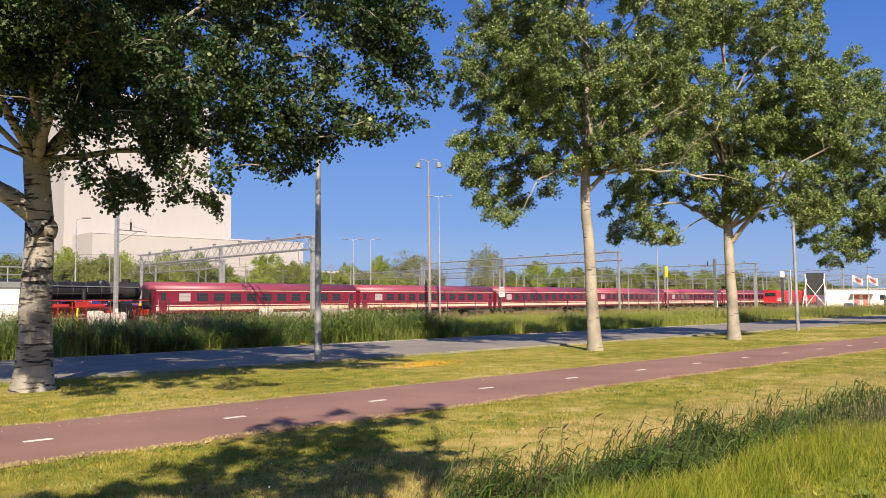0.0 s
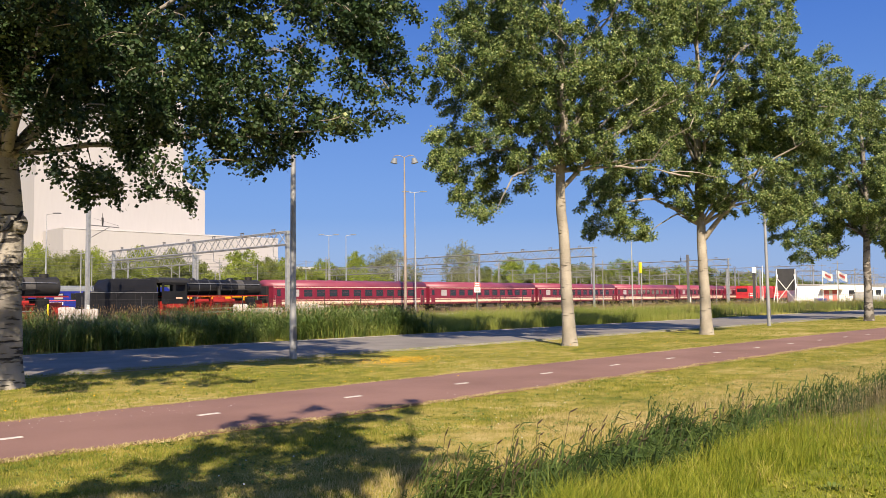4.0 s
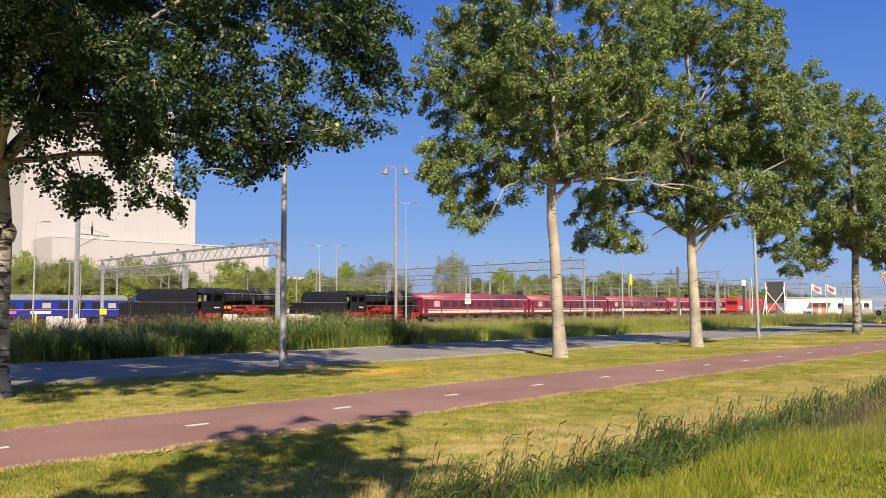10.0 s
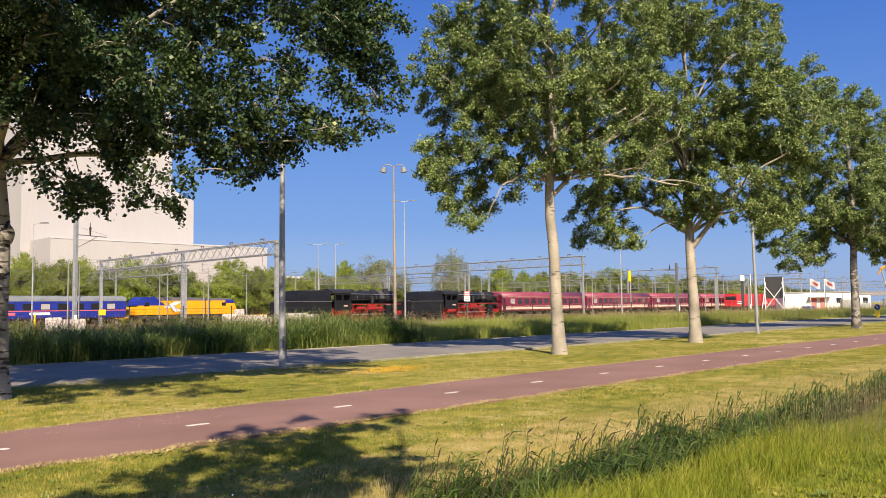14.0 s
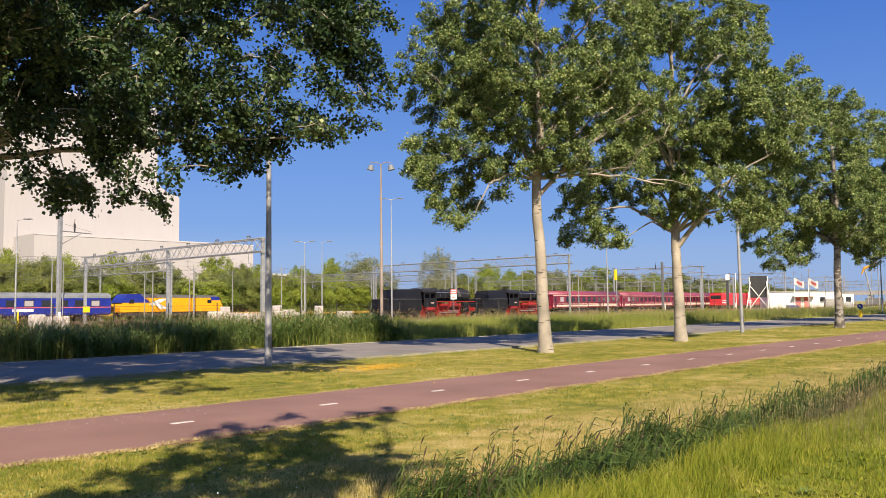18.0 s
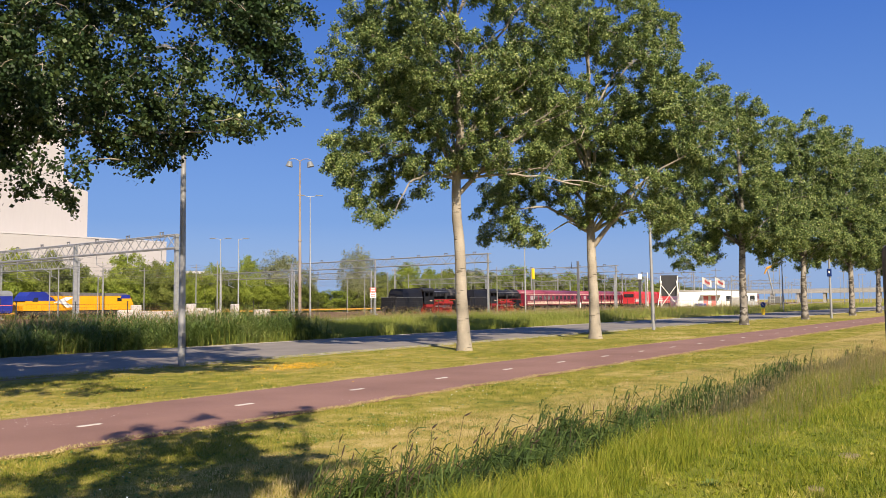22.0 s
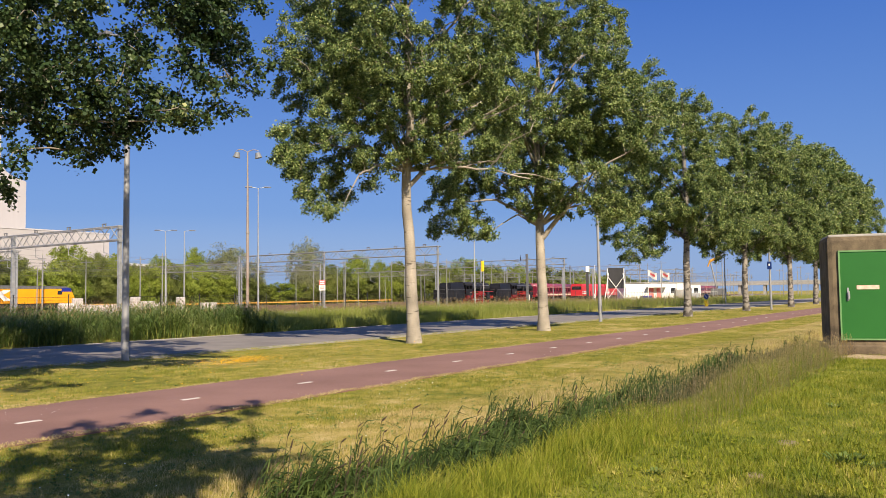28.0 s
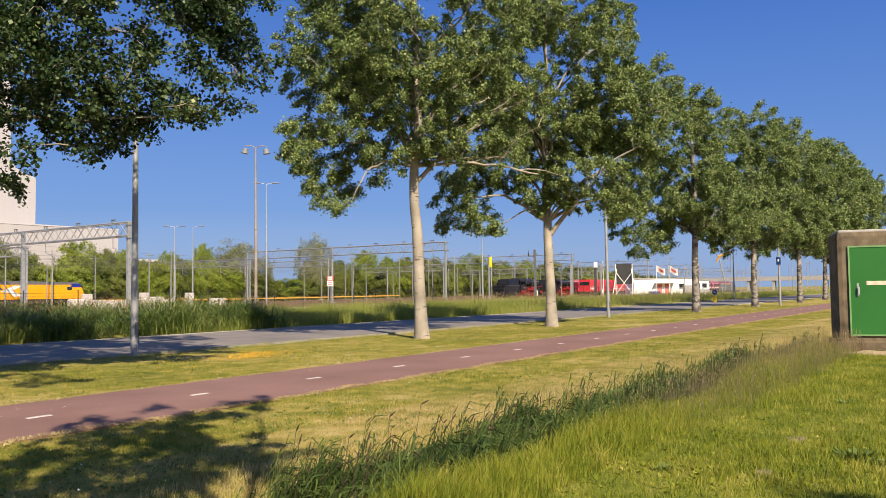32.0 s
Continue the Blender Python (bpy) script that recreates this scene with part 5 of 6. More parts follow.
def steam_engine(L, tender_len, boiler_r, label, group):
    """A steam locomotive and its tender; the tender's rear end at x = 0, the chimney end at x = L."""
    root = thing("steam_locomotive", on_track(0), label, "steam locomotive", group)
    T = tender_len
    cab0, cab1, sm0 = T + 0.4, T + 3.2, L - 3.0
    cz = 3.12
    # tender
    bm = bmesh.new()
    box(bm, 0.3, T, -1.45, 1.45, 1.05, 2.6, 0.05)
    part("tender_tank", bm, M_BLACK, root)
    bm = bmesh.new()
    prism(bm, [(-1.42, 2.6), (1.42, 2.6), (1.3, 3.3), (1.12, 3.88), (-1.12, 3.88), (-1.3, 3.3)], T * 0.28, T - 0.05)
    for v in bm.verts:
        if v.co.x < T * 0.35 and v.co.z > 3.8:
            v.co.x += 0.3
    part("coal_bunker", bm, M_BLACK, root)
    for s in (-1, 1):
        bm = bmesh.new()
        box(bm, 0.25, T, s * 1.47 - 0.03, s * 1.47 + 0.03, 2.58, 2.64)
        part("tank_ledge", bm, M_STEEL_DARK, root)
        for k in range(4):
            x = 0.9 + k * (T - 1.4) / 3
            bm = bmesh.new()
            box(bm, x - 0.02, x + 0.02, s * 1.455 - 0.012, s * 1.455 + 0.012, 1.1, 2.58)
            part("tank_seam", bm, M_SOOT, root)
    for x in (T * 0.09, T * 0.19):
        bm = bmesh.new()
        rod(bm, (x, 0, 2.58), (x, 0, 2.74), 0.34, 0.3, 14)
        part("filler_lid", bm, M_SOOT, root)
    bm = bmesh.new()
    r2 = np.random.default_rng(9)
    for k in range(60):
        x, y = r2.uniform(T * 0.4, T - 0.4), r2.uniform(-1.0, 1.0)
        rod(bm, (x, y, 3.75), (x + r2.uniform(-0.1, 0.1), y + 0.1, 3.92 + r2.uniform(0, 0.14) * (1 - abs(y))), 0.2, 0.1, 5)
    tagged(part("coal", bm, M_SOOT, root), kind="stuff")
    bm = bmesh.new()
    box(bm, 0.2, T, -1.25, 1.25, 0.8, 1.05)
    part("tender_frame", bm, M_UNDER, root)
    for x in (1.5, T - 1.5):
        bogie(root, x, 1.9, 0.5, M_UNDER)
    # cab
    bm = bmesh.new()
    for s in (-1, 1):
        y = s * 1.46
        y0, y1 = min(y, y - s * 0.05), max(y, y - s * 0.05)
        box(bm, cab0, cab1, y0, y1, 1.5, 2.75)
        box(bm, cab0, cab1, y0, y1, 3.4, 3.6)
        for a0, a1 in ((cab0, cab0 + 0.25), (cab0 + 1.25, cab0 + 1.5), (cab1 - 0.2, cab1)):
            box(bm, a0, a1, y0, y1, 2.75, 3.4)
    box(bm, cab1 - 0.06, cab1, -1.4, 1.4, 1.5, 3.6)
    part("cab", bm, M_BLACK, root)
    bm = bmesh.new()
    prism(bm, gauge_section(3.05, 3.6, 3.64, 4.15), cab0 - 0.35, cab1 + 0.15)
    part("cab_roof", bm, M_SOOT, root)
    # boiler, smokebox, fittings
    bm = bmesh.new()
    rod(bm, (cab1, 0, cz), (sm0, 0, cz), boiler_r, boiler_r, 28)
    part("boiler", bm, M_BLACK, root)
    for k in range(6):
        x = cab1 + 0.5 + k * (sm0 - cab1 - 0.9) / 5
        bm = bmesh.new()
        rod(bm, (x - 0.022, 0, cz), (x + 0.022, 0, cz), boiler_r + 0.012, n=28)
        part("boiler_band", bm, M_STEEL_DARK, root, "dull steel boiler band")
    bm = bmesh.new()
    rod(bm, (sm0, 0, cz), (L - 0.9, 0, cz), boiler_r + 0.03, n=28)
    rod(bm, (L - 0.9, 0, cz), (L - 0.72, 0, cz), boiler_r * 0.9, boiler_r * 0.55, 24)
    part("smokebox", bm, M_SOOT, root)
    bm = bmesh.new()
    rod(bm, (sm0 + 1.0, 0, cz + boiler_r - 0.05), (sm0 + 1.0, 0, 4.3), 0.36, 0.40, 16)
    part("chimney", bm, M_SOOT, root)
    for x, r, h in ((cab1 + 1.4, 0.34, 4.16), (sm0 - 1.4, 0.38, 4.2), (cab1 + 3.0, 0.30, 4.12)):
        bm = bmesh.new()
        rod(bm, (x, 0, cz + boiler_r - 0.1), (x, 0, h - 0.1), r + 0.08, r, 14)
        rod(bm, (x, 0, h - 0.1), (x, 0, h), r, r * 0.5, 14)
        part("dome", bm, M_BLACK, root)
    for s in (-1, 1):
        bm = bmesh.new()
        rod(bm, (cab1, s * (boiler_r + 0.05), cz + 0.45), (L - 1.2, s * (boiler_r + 0.05), cz + 0.35), 0.035, n=6)
        part("handrail", bm, M_ROD, root)
    bm = bmesh.new()
    rod(bm, (sm0 - 0.9, 0, cz), (sm0 - 0.05, 0, cz), boiler_r + 0.02, n=28)
    part("smokebox_saddle", bm, M_SMOKEBOX, root, "dull grey smokebox ring")
    # running board, frame and cylinders
    bm = bmesh.new()
    box(bm, cab1, L - 0.5, -1.45, 1.45, 2.30, 2.36)
    part("running_board", bm, M_BLACK, root)
    bm = bmesh.new()
    for s in (-1, 1):
        box(bm, cab0, L - 0.4, s * 1.42 - 0.03, s * 1.42 + 0.03, 2.20, 2.29)
        box(bm, cab0, L - 0.6, s * 0.55 - 0.05, s * 0.55 + 0.05, 0.75, 1.75)
    box(bm, L - 0.5, L - 0.35, -1.4, 1.4, 0.85, 1.4, 0.02)
    part("main_frame", bm, M_WHEEL, root, "bright red main frame")
    for s in (-1, 1):
        bm = bmesh.new()
        rod(bm, (L - 3.2, s * 1.15, 1.0), (L - 2.0, s * 1.15, 1.0), 0.42, n=16)
        box(bm, L - 3.1, L - 2.1, s * 1.15 - 0.3, s * 1.15 + 0.3, 1.3, 2.1, 0.05)
        part("cylinder", bm, M_BLACK, root, "black cylinder block")
    bm = bmesh.new()
    box(bm, cab1 - 2.2, cab1 - 0.4, -1.43, 1.43, 1.1, 1.5, 0.03)
    part("ash_pan", bm, M_WHEEL, root)
    for s in (-1, 1):
        for x0, x1, z in ((cab1 + 0.2, L - 3.3, 1.62), (cab1 + 0.6, cab1 + 5.6, 0.42)):
            bm = bmesh.new()
            rod(bm, (x0, s * 1.28, z), (x1, s * 1.28, z - 0.05), 0.045, n=6)
            part("brake_rod", bm, M_WHEEL, root)
        for k in range(5):
            x = cab1 + 0.4 + 1.25 * k
            bm = bmesh.new()
            box(bm, x - 0.05, x + 0.05, s * 1.3 - 0.04, s * 1.3 + 0.04, 0.95 if k % 2 else 1.3, 2.2, 0.01)
            part("frame_bracket", bm, M_WHEEL, root)
        bm = bmesh.new()
        box(bm, cab1 + 3.1, cab1 + 4.6, s * 1.34 - 0.05, s * 1.34 + 0.05, 1.6, 2.15, 0.03)
        part("reverser_box", bm, M_WHEEL, root)
    for x in (cab1 + 1.2, cab1 + 4.4):
        for s in (-1, 1):
            bm = bmesh.new()
            rod(bm, (x, s * 1.2, 1.75), (x + 1.4, s * 1.2, 1.75), 0.2, n=12)
            part("air_tank", bm, M_WHEEL, root)
    # pipes and pump along the boiler, steps, lamps
    for s in (-1, 1):
        bm = bmesh.new()
        rod(bm, (cab1 + 0.2, s * (boiler_r + 0.09), cz - 0.3), (sm0 + 0.2, s * (boiler_r + 0.09), cz - 0.2), 0.05, n=6)
        part("steam_pipe", bm, M_SOOT, root)
        bm = bmesh.new()
        rod(bm, (cab1 + 4.0, s * 1.15, 2.37), (cab1 + 4.0, s * 1.15, 3.15), 0.2, n=12)
        rod(bm, (cab1 + 4.0, s * 1.15, 3.15), (cab1 + 4.0, s * 1.15, 3.25), 0.24, n=12)
        part("feed_pump", bm, M_SOOT, root)
        for z in (0.5, 0.9, 1.3):
            bm = bmesh.new()
            box(bm, cab0 + 0.05, cab0 + 0.5, s * 1.4 - 0.12, s * 1.4 + 0.06, z, z + 0.04)
            part("cab_step", bm, M_WHEEL, root)
        bm = bmesh.new()
        y = s * 1.475
        box(bm, cab0 + 1.55, cab0 + 2.25, min(y, y - s * 0.01), max(y, y - s * 0.01), 2.0, 2.12)
        part("number_plate_bar", bm, M_PALE_LABEL, root)
    # wheels and rods
    R = 0.875
    drivers = []
    for k in range(3):
        drivers.append(wheelset(root, cab1 + 1.2 + k * 2.05, R, M_WHEEL, 14))
    rods = []
    for s in (-1, 1):
        bm = bmesh.new()
        box(bm, -0.15, 4.25, s * 0.95 - 0.03, s * 0.95 + 0.03, -0.07, 0.07, 0.01)
        rod(bm, (0, s * 0.75, 0), (0, s * 1.0, 0), 0.07, n=8)
        rod(bm, (4.1, s * 0.75, 0), (4.1, s * 1.0, 0), 0.07, n=8)
        ob = part("coupling_rod", bm, M_ROD, root)
        ob.location = (cab1 + 1.2, 0, R)
        rods.append((ob, s))
        bm = bmesh.new()
        rod(bm, (cab1 + 3.2, s * 1.08, 0.95), (L - 3.2, s * 1.1, 1.0), 0.05, n=6)
        rod(bm, (cab1 + 3.4, s * 1.1, 1.5), (L - 3.3, s * 1.12, 1.45), 0.035, n=6)
        part("valve_gear", bm, M_ROD, root)
    small = [wheelset(root, x, 0.5, M_WHEEL, 9) for x in (L - 3.6, L - 1.5)]
    small.append(wheelset(root, cab0 + 0.7, 0.55, M_WHEEL, 9))
    for s in (-1, 1):
        bm = bmesh.new()
        rod(bm, (L - 0.4, s * 0.87, 1.06), (L - 0.05, s * 0.87, 1.06), 0.1, n=8)
        rod(bm, (L - 0.05, s * 0.87, 1.06), (L, s * 0.87, 1.06), 0.24, n=14)
        part("buffer", bm, M_SOOT, root)
        bm = bmesh.new()
        rod(bm, (0.25, s * 0.87, 1.06), (-0.3, s * 0.87, 1.06), 0.1, n=8)
        rod(bm, (-0.3, s * 0.87, 1.06), (-0.36, s * 0.87, 1.06), 0.24, n=14)
        part("buffer", bm, M_SOOT, root)
    bm = bmesh.new()
    rod(bm, (-0.7, 0, 1.0), (0.3, 0, 1.0), 0.06, n=6)
    part("coupling", bm, M_SOOT, root)
    bm = bmesh.new()
    for y in (-0.9, -0.5):
        rod(bm, (0.26, y, 1.05), (0.26, y, 2.8), 0.02, n=5)
    for k in range(5):
        rod(bm, (0.26, -0.9, 1.2 + k * 0.35), (0.26, -0.5, 1.2 + k * 0.35), 0.018, n=5)
    part("tender_ladder", bm, M_SOOT, root)
    return root, drivers, rods, small, R


first_coach = coach()
coaches = [first_coach] + [copy_thing(first_coach, on_track(26.4 * k)) for k in range(1, 8)]
for k, ob in enumerate(coaches):
    TRAIN.append((ob, 26.4 * k))
engine_a = steam_engine(20.8, 7.1, 0.86, "black steam locomotive with red wheels, coupled behind the coaches", "engines of the steam train")
engine_b = steam_engine(20.2, 7.4, 0.88, "black steam locomotive with red running gear and a large tender", "engines of the steam train")
TRAIN += [(engine_a[0], -20.8), (engine_b[0], -42.3)]


def run(t):
    """How far the rear end of the last coach has come along the track at t seconds."""
    return 39.3 + 4.2 * t + 0.0202 * t * t

# ---- parked train on a far track ----
def sleeping_car(s, off):
    root = thing("sleeping_car", on_track(s, off), "deep blue railway coach with grey roof and pink line, parked", "train coach", "parked blue coaches")
    L, W = 26.4, 2.84
    bm = bmesh.new()
    prism(bm, [(-1.34, 0.95), (1.34, 0.95), (W / 2, 1.2), (W / 2, 3.3), (-W / 2, 3.3), (-W / 2, 1.2)], 0.3, L - 0.3)
    part("body", bm, M_BLUE, root)
    bm = bmesh.new()
    prism(bm, gauge_section(W + 0.02, 3.303, 3.36, 4.1), 0.28, L - 0.28)
    part("roof", bm, M_GREYROOF, root)
    bm = bmesh.new()
    box(bm, 0.32, L - 0.32, -W / 2 - 0.01, -W / 2 + 0.01, 1.95, 2.05)
    part("stripe", bm, M_PINK, root)
    for k in range(10):
        x = 2.6 + k * 2.35
        bm = bmesh.new()
        box(bm, x - 0.6, x + 0.6, -W / 2 - 0.008, -W / 2 + 0.01, 2.2, 2.95)
        pane = part("window", bm, M_GLASS_PALE if k % 4 == 1 else M_GLASS, root)
        bm = bmesh.new()
        for a0, a1, b0, b1 in ((-0.66, 0.66, 2.95, 3.01), (-0.66, 0.66, 2.14, 2.2), (-0.66, -0.6, 2.2, 2.95), (0.6, 0.66, 2.2, 2.95)):
            box(bm, x + a0, x + a1, -W / 2 - 0.03, -W / 2, b0, b1)
        part("window_frame", bm, M_SOOT, pane)
    for x0, x1 in ((9.0, 10.4), (12.2, 15.0)):
        bm = bmesh.new()
        box(bm, x0, x1, -W / 2 - 0.014, -W / 2, 1.45, 1.8)
        part("marking_bar", bm, M_PINK if x0 < 10 else M_WHITE, root)
    for x0, x1 in ((0, 0.3), (L - 0.3, L)):
        bm = bmesh.new()
        box(bm, x0, x1, -0.6, 0.6, 1.1, 3.3, 0.04)
        part("gangway", bm, M_SOOT, root)
    bm = bmesh.new()
    box(bm, 0.5, L - 0.5, -1.2, 1.2, 0.8, 0.95)
    box(bm, 8, 18, -1.1, 1.1, 0.4, 0.8, 0.04)
    part("underframe", bm, M_UNDER, root)
    for x in (3.4, L - 3.4):
        bogie(root, x, 2.5, 0.46, M_UNDER)


def electric_engine(s, off):
    root = thing("electric_locomotive", on_track(s, off), "yellow and blue electric locomotive with a raised pantograph, parked", "locomotive")
    L = 18.2
    W = 2.95
    side = [(0.1, 1.2), (L - 0.1, 1.2), (L - 0.0, 1.9), (L - 0.7, 3.35), (1.0, 3.35), (0.0, 1.9)]

    def slab(pts, y0, y1, name, m):
        bm = bmesh.new()
        lo = [bm.verts.new((x, y0, z)) for x, z in pts]
        hi = [bm.verts.new((x, y1, z)) for x, z in pts]
        bm.faces.new(lo)
        bm.faces.new(hi[::-1])
        for k in range(len(pts)):
            j = (k + 1) % len(pts)
            bm.faces.new((lo[j], lo[k], hi[k], hi[j]))
        return part(name, bm, m, root)

    slab(side, -W / 2, W / 2, "body", M_YELLOW)
    slab([(0.75, 3.353), (L - 0.6, 3.353), (L - 1.3, 3.75), (1.6, 3.95), (1.1, 3.8)], -1.3, 1.3, "roof", M_STEEL_DARK)
    slab([(0.24, 2.62), (5.0, 2.62), (4.2, 3.2), (3.2, 3.95), (1.2, 3.9), (0.6, 3.3)], -W / 2 - 0.012, W / 2 + 0.012, "blue_cab_end", M_BLUE)
    slab([(L - 2.4, 2.95), (L - 0.55, 2.95), (L - 0.75, 3.5), (L - 2.2, 3.5)], -W / 2 - 0.012, W / 2 + 0.012, "blue_cab_corner", M_BLUE)
    slab([(4.6, 2.35), (6.6, 3.2), (7.9, 3.2), (6.5, 2.5), (7.9, 1.7), (6.7, 1.6), (5.9, 2.2)], -W / 2 - 0.008, -W / 2 + 0.01, "white_marking", M_WHITE)
    slab([(L - 3.0, 2.5), (L - 2.2, 2.5), (L - 2.2, 3.05), (L - 3.0, 3.05)], -W / 2 - 0.01, -W / 2 + 0.01, "cab_side_window", M_GLASS)
    slab([(1.4, 2.5), (2.3, 2.5), (2.3, 3.1), (1.7, 3.1)], -W / 2 - 0.02, -W / 2 + 0.01, "cab_side_window", M_GLASS)
    bm = bmesh.new()
    box(bm, 0.6, L - 0.6, -1.3, 1.3, 0.55, 1.2, 0.05)
    part("underframe", bm, M_UNDER, root)
    for x in (4.2, L - 4.2):
        bogie(root, x, 2.6, 0.6, M_UNDER)
    bm = bmesh.new()
    for y in (-0.5, 0.5):
        rod(bm, (4.4, y, 3.9), (6.0, y * 0.9, 4.7), 0.03, n=5)
        rod(bm, (6.0, y * 0.9, 4.7), (4.5, y * 0.8, 5.4), 0.025, n=5)
    rod(bm, (4.5, -0.8, 5.4), (4.5, 0.8, 5.4), 0.03, n=5)
    part("pantograph", bm, M_STEEL_DARK, root)


electric_engine(64.1, 114)
sleeping_car(36.6, 114)
sleeping_car(10.1, 114)


def red_engine(s, off, L, label):
    root = thing("red_locomotive", on_track(s, off), label, "locomotive", "parked red engines")
    bm = bmesh.new()
    prism(bm, [(-1.45, 1.0), (1.45, 1.0), (1.48, 3.4), (1.2, 3.9), (-1.2, 3.9), (-1.48, 3.4)], 0.3, L - 0.3)
    part("body", bm, M_RED, root)
    bm = bmesh.new()
    box(bm, 0.28, 3.0, -1.5, -1.46, 1.5, 1.75)
    box(bm, 0.28, 3.0, -1.5, -1.46, 2.0, 2.15)
    part("stripe", bm, M_WHITE, root)
    bm = bmesh.new()
    box(bm, 0.26, 0.3, -1.2, 1.2, 2.5, 3.3)
    part("windscreen", bm, M_GLASS, root)
    bm = bmesh.new()
    box(bm, 0.5, L - 0.5, -1.2, 1.2, 0.5, 1.0)
    part("underframe", bm, M_UNDER, root)
    for x in (3.2, L - 3.2):
        bogie(root, x, 2.6, 0.55, M_UNDER)


red_engine(187.0, 68.5, 17.5, "bright red locomotive with white stripes, parked in the yard")
red_engine(205.2, 68.5, 13.5, "bright red locomotive, parked in the yard")


# ---- masts, lamps and signs of the yard ----
def single_mast(where, height, width, label, arm=True, material=M_STEEL, turn=4):
    root = thing("catenary_mast", pose(*where, 0, 0, turn), label, "mast", "masts of the yard")
    bm = bmesh.new()
    box(bm, -width / 2, width / 2, -width / 2, width / 2, 0, height, 0.02)
    part("post", bm, material, root)
    bm = bmesh.new()
    box(bm, -width, width, -width, width, -0.1, 0.35, 0.03)
    part("footing", bm, M_CONC, root)
    bm = bmesh.new()
    box(bm, width / 2, width / 2 + 0.35, -width / 2 - 0.03, -width / 2, 0.9, 1.9, 0.01)
    part("mast_plate", bm, M_WHITE, root)
    if arm:
        bm = bmesh.new()
        rod(bm, (0, 0, height - 1.2), (0.4, 2.9, height - 1.25), 0.04, n=6)
        rod(bm, (0, 0, height - 2.4), (0.3, 2.0, height - 1.25), 0.03, n=6)
        rod(bm, (0.1, 0.4, height - 0.6), (0.4, 2.9, height - 1.1), 0.015, n=4)
        part("bracket_arm", bm, M_STEEL_DARK, root)
        bm = bmesh.new()
        rod(bm, (0.2, 1.3, height - 1.2), (0.2, 1.3, height - 0.5), 0.06, 0.1, 8)
        rod(bm, (0.2, 1.3, height - 0.5), (0.2, 1.3, height - 0.1), 0.03, n=5)
        part("insulator", bm, M_SOOT, root)


single_mast((28.13, 69.53, -0.3), 9.9, 0.29, "broad grey steel catenary mast with a bracket arm", turn=-72)
single_mast((129.5, 67.4, -0.3), 9.2, 0.36, "dark steel catenary mast", True, M_STEEL_DARK)
single_mast((154.1, 71.9, -0.3), 7.3, 0.3, "grey steel catenary mast", True, M_STEEL)
single_mast((175.0, 74.1, -0.3), 7.7, 0.3, "grey steel catenary mast", True, M_STEEL)


bm = bmesh.new()
box(bm, -0.06, 0.06, -0.04, 0.04, 0, 1.95, 0.01)
marker = tagged(part("marker_post", bm, M_SIGN_YELLOW, None), "slim yellow marker post beside the railway", "marker post")
marker.matrix_basis = pose(25.35, 70.6, -0.25)


def white_store():
    """A white shed beside the railway with a railed walkway on top."""
    root = thing("white_shed", on_track(20.0, 65.2, -0.2), "long white shed with a railed walkway on its roof", "shed")
    bm = bmesh.new()
    box(bm, -6, 4.9, -0.8, 0.8, 0, 3.45, 0.04)
    part("wall", bm, M_WHITE, root)
    bm = bmesh.new()
    box(bm, -6.1, 5.0, -0.9, 0.9, 3.45, 3.9, 0.03)
    part("walkway", bm, M_GREYROOF, root)
    for z in (4.45, 5.0):
        bm = bmesh.new()
        rod(bm, (-6, -0.85, z), (4.9, -0.85, z), 0.045, n=6)
        part("handrail", bm, M_STEEL, root)
    for k in range(6):
        bm = bmesh.new()
        rod(bm, (-4.1 + 1.8 * k, -0.85, 3.9), (-4.1 + 1.8 * k, -0.85, 5.0), 0.05, n=6)
        part("rail_post", bm, M_STEEL, root)


white_store()


def yard_lamp(where, height, r, heads, label, material=M_STEEL, flood=False):
    root = thing("yard_lamp", pose(*where), label, "lamp post", "lamps of the yard")
    bm = bmesh.new()
    rod(bm, (0, 0, 0), (0, 0, height * 0.5), r, r * 0.8, 12)
    rod(bm, (0, 0, height * 0.5), (0, 0, height), r * 0.75, r * 0.4, 12)
    rod(bm, (0, 0, height * 0.5 - 0.1), (0, 0, height * 0.5 + 0.1), r * 1.1, n=12)
    part("pole", bm, material, root)
    for s in heads:
        bm = bmesh.new()
        if flood:
            for k in range(5):
                t0, t1 = k / 5, (k + 1) / 5
                rod(bm, (s * 1.35 * t0 * 0.72, -s * 1.35 * t0 * 0.69, height - 0.05 + 0.32 * math.sin(t0 * 2.6)), (s * 1.35 * t1 * 0.72, -s * 1.35 * t1 * 0.69, height - 0.05 + 0.32 * math.sin(t1 * 2.6)), 0.05, n=6)
        else:
            rod(bm, (0, 0, height), (s * 0.55, -s * 0.53, height + 0.12), 0.035, n=6)
        part("arm", bm, material, root)
        bm = bmesh.new()
        if flood:
            cx, cy = s * 1.35 * 0.72, -s * 1.35 * 0.69
            rod(bm, (cx, cy, height - 0.75), (cx * 0.9, cy * 0.9, height - 0.1), 0.46, 0.28, 12)
        else:
            cx, cy = s * 0.85, -s * 0.82
            box(bm, -0.17, 0.17, -0.45, 0.45, -0.05, 0.07, 0.03)
            bmesh.ops.rotate(bm, verts=bm.verts, cent=(0, 0, 0), matrix=Matrix.Rotation(radians(45), 3, "Z"))
            bmesh.ops.translate(bm, verts=bm.verts, vec=(cx, cy, height + 0.15))
        part("lamp_head", bm, M_GREYROOF if flood else M_STEEL_DARK, root)


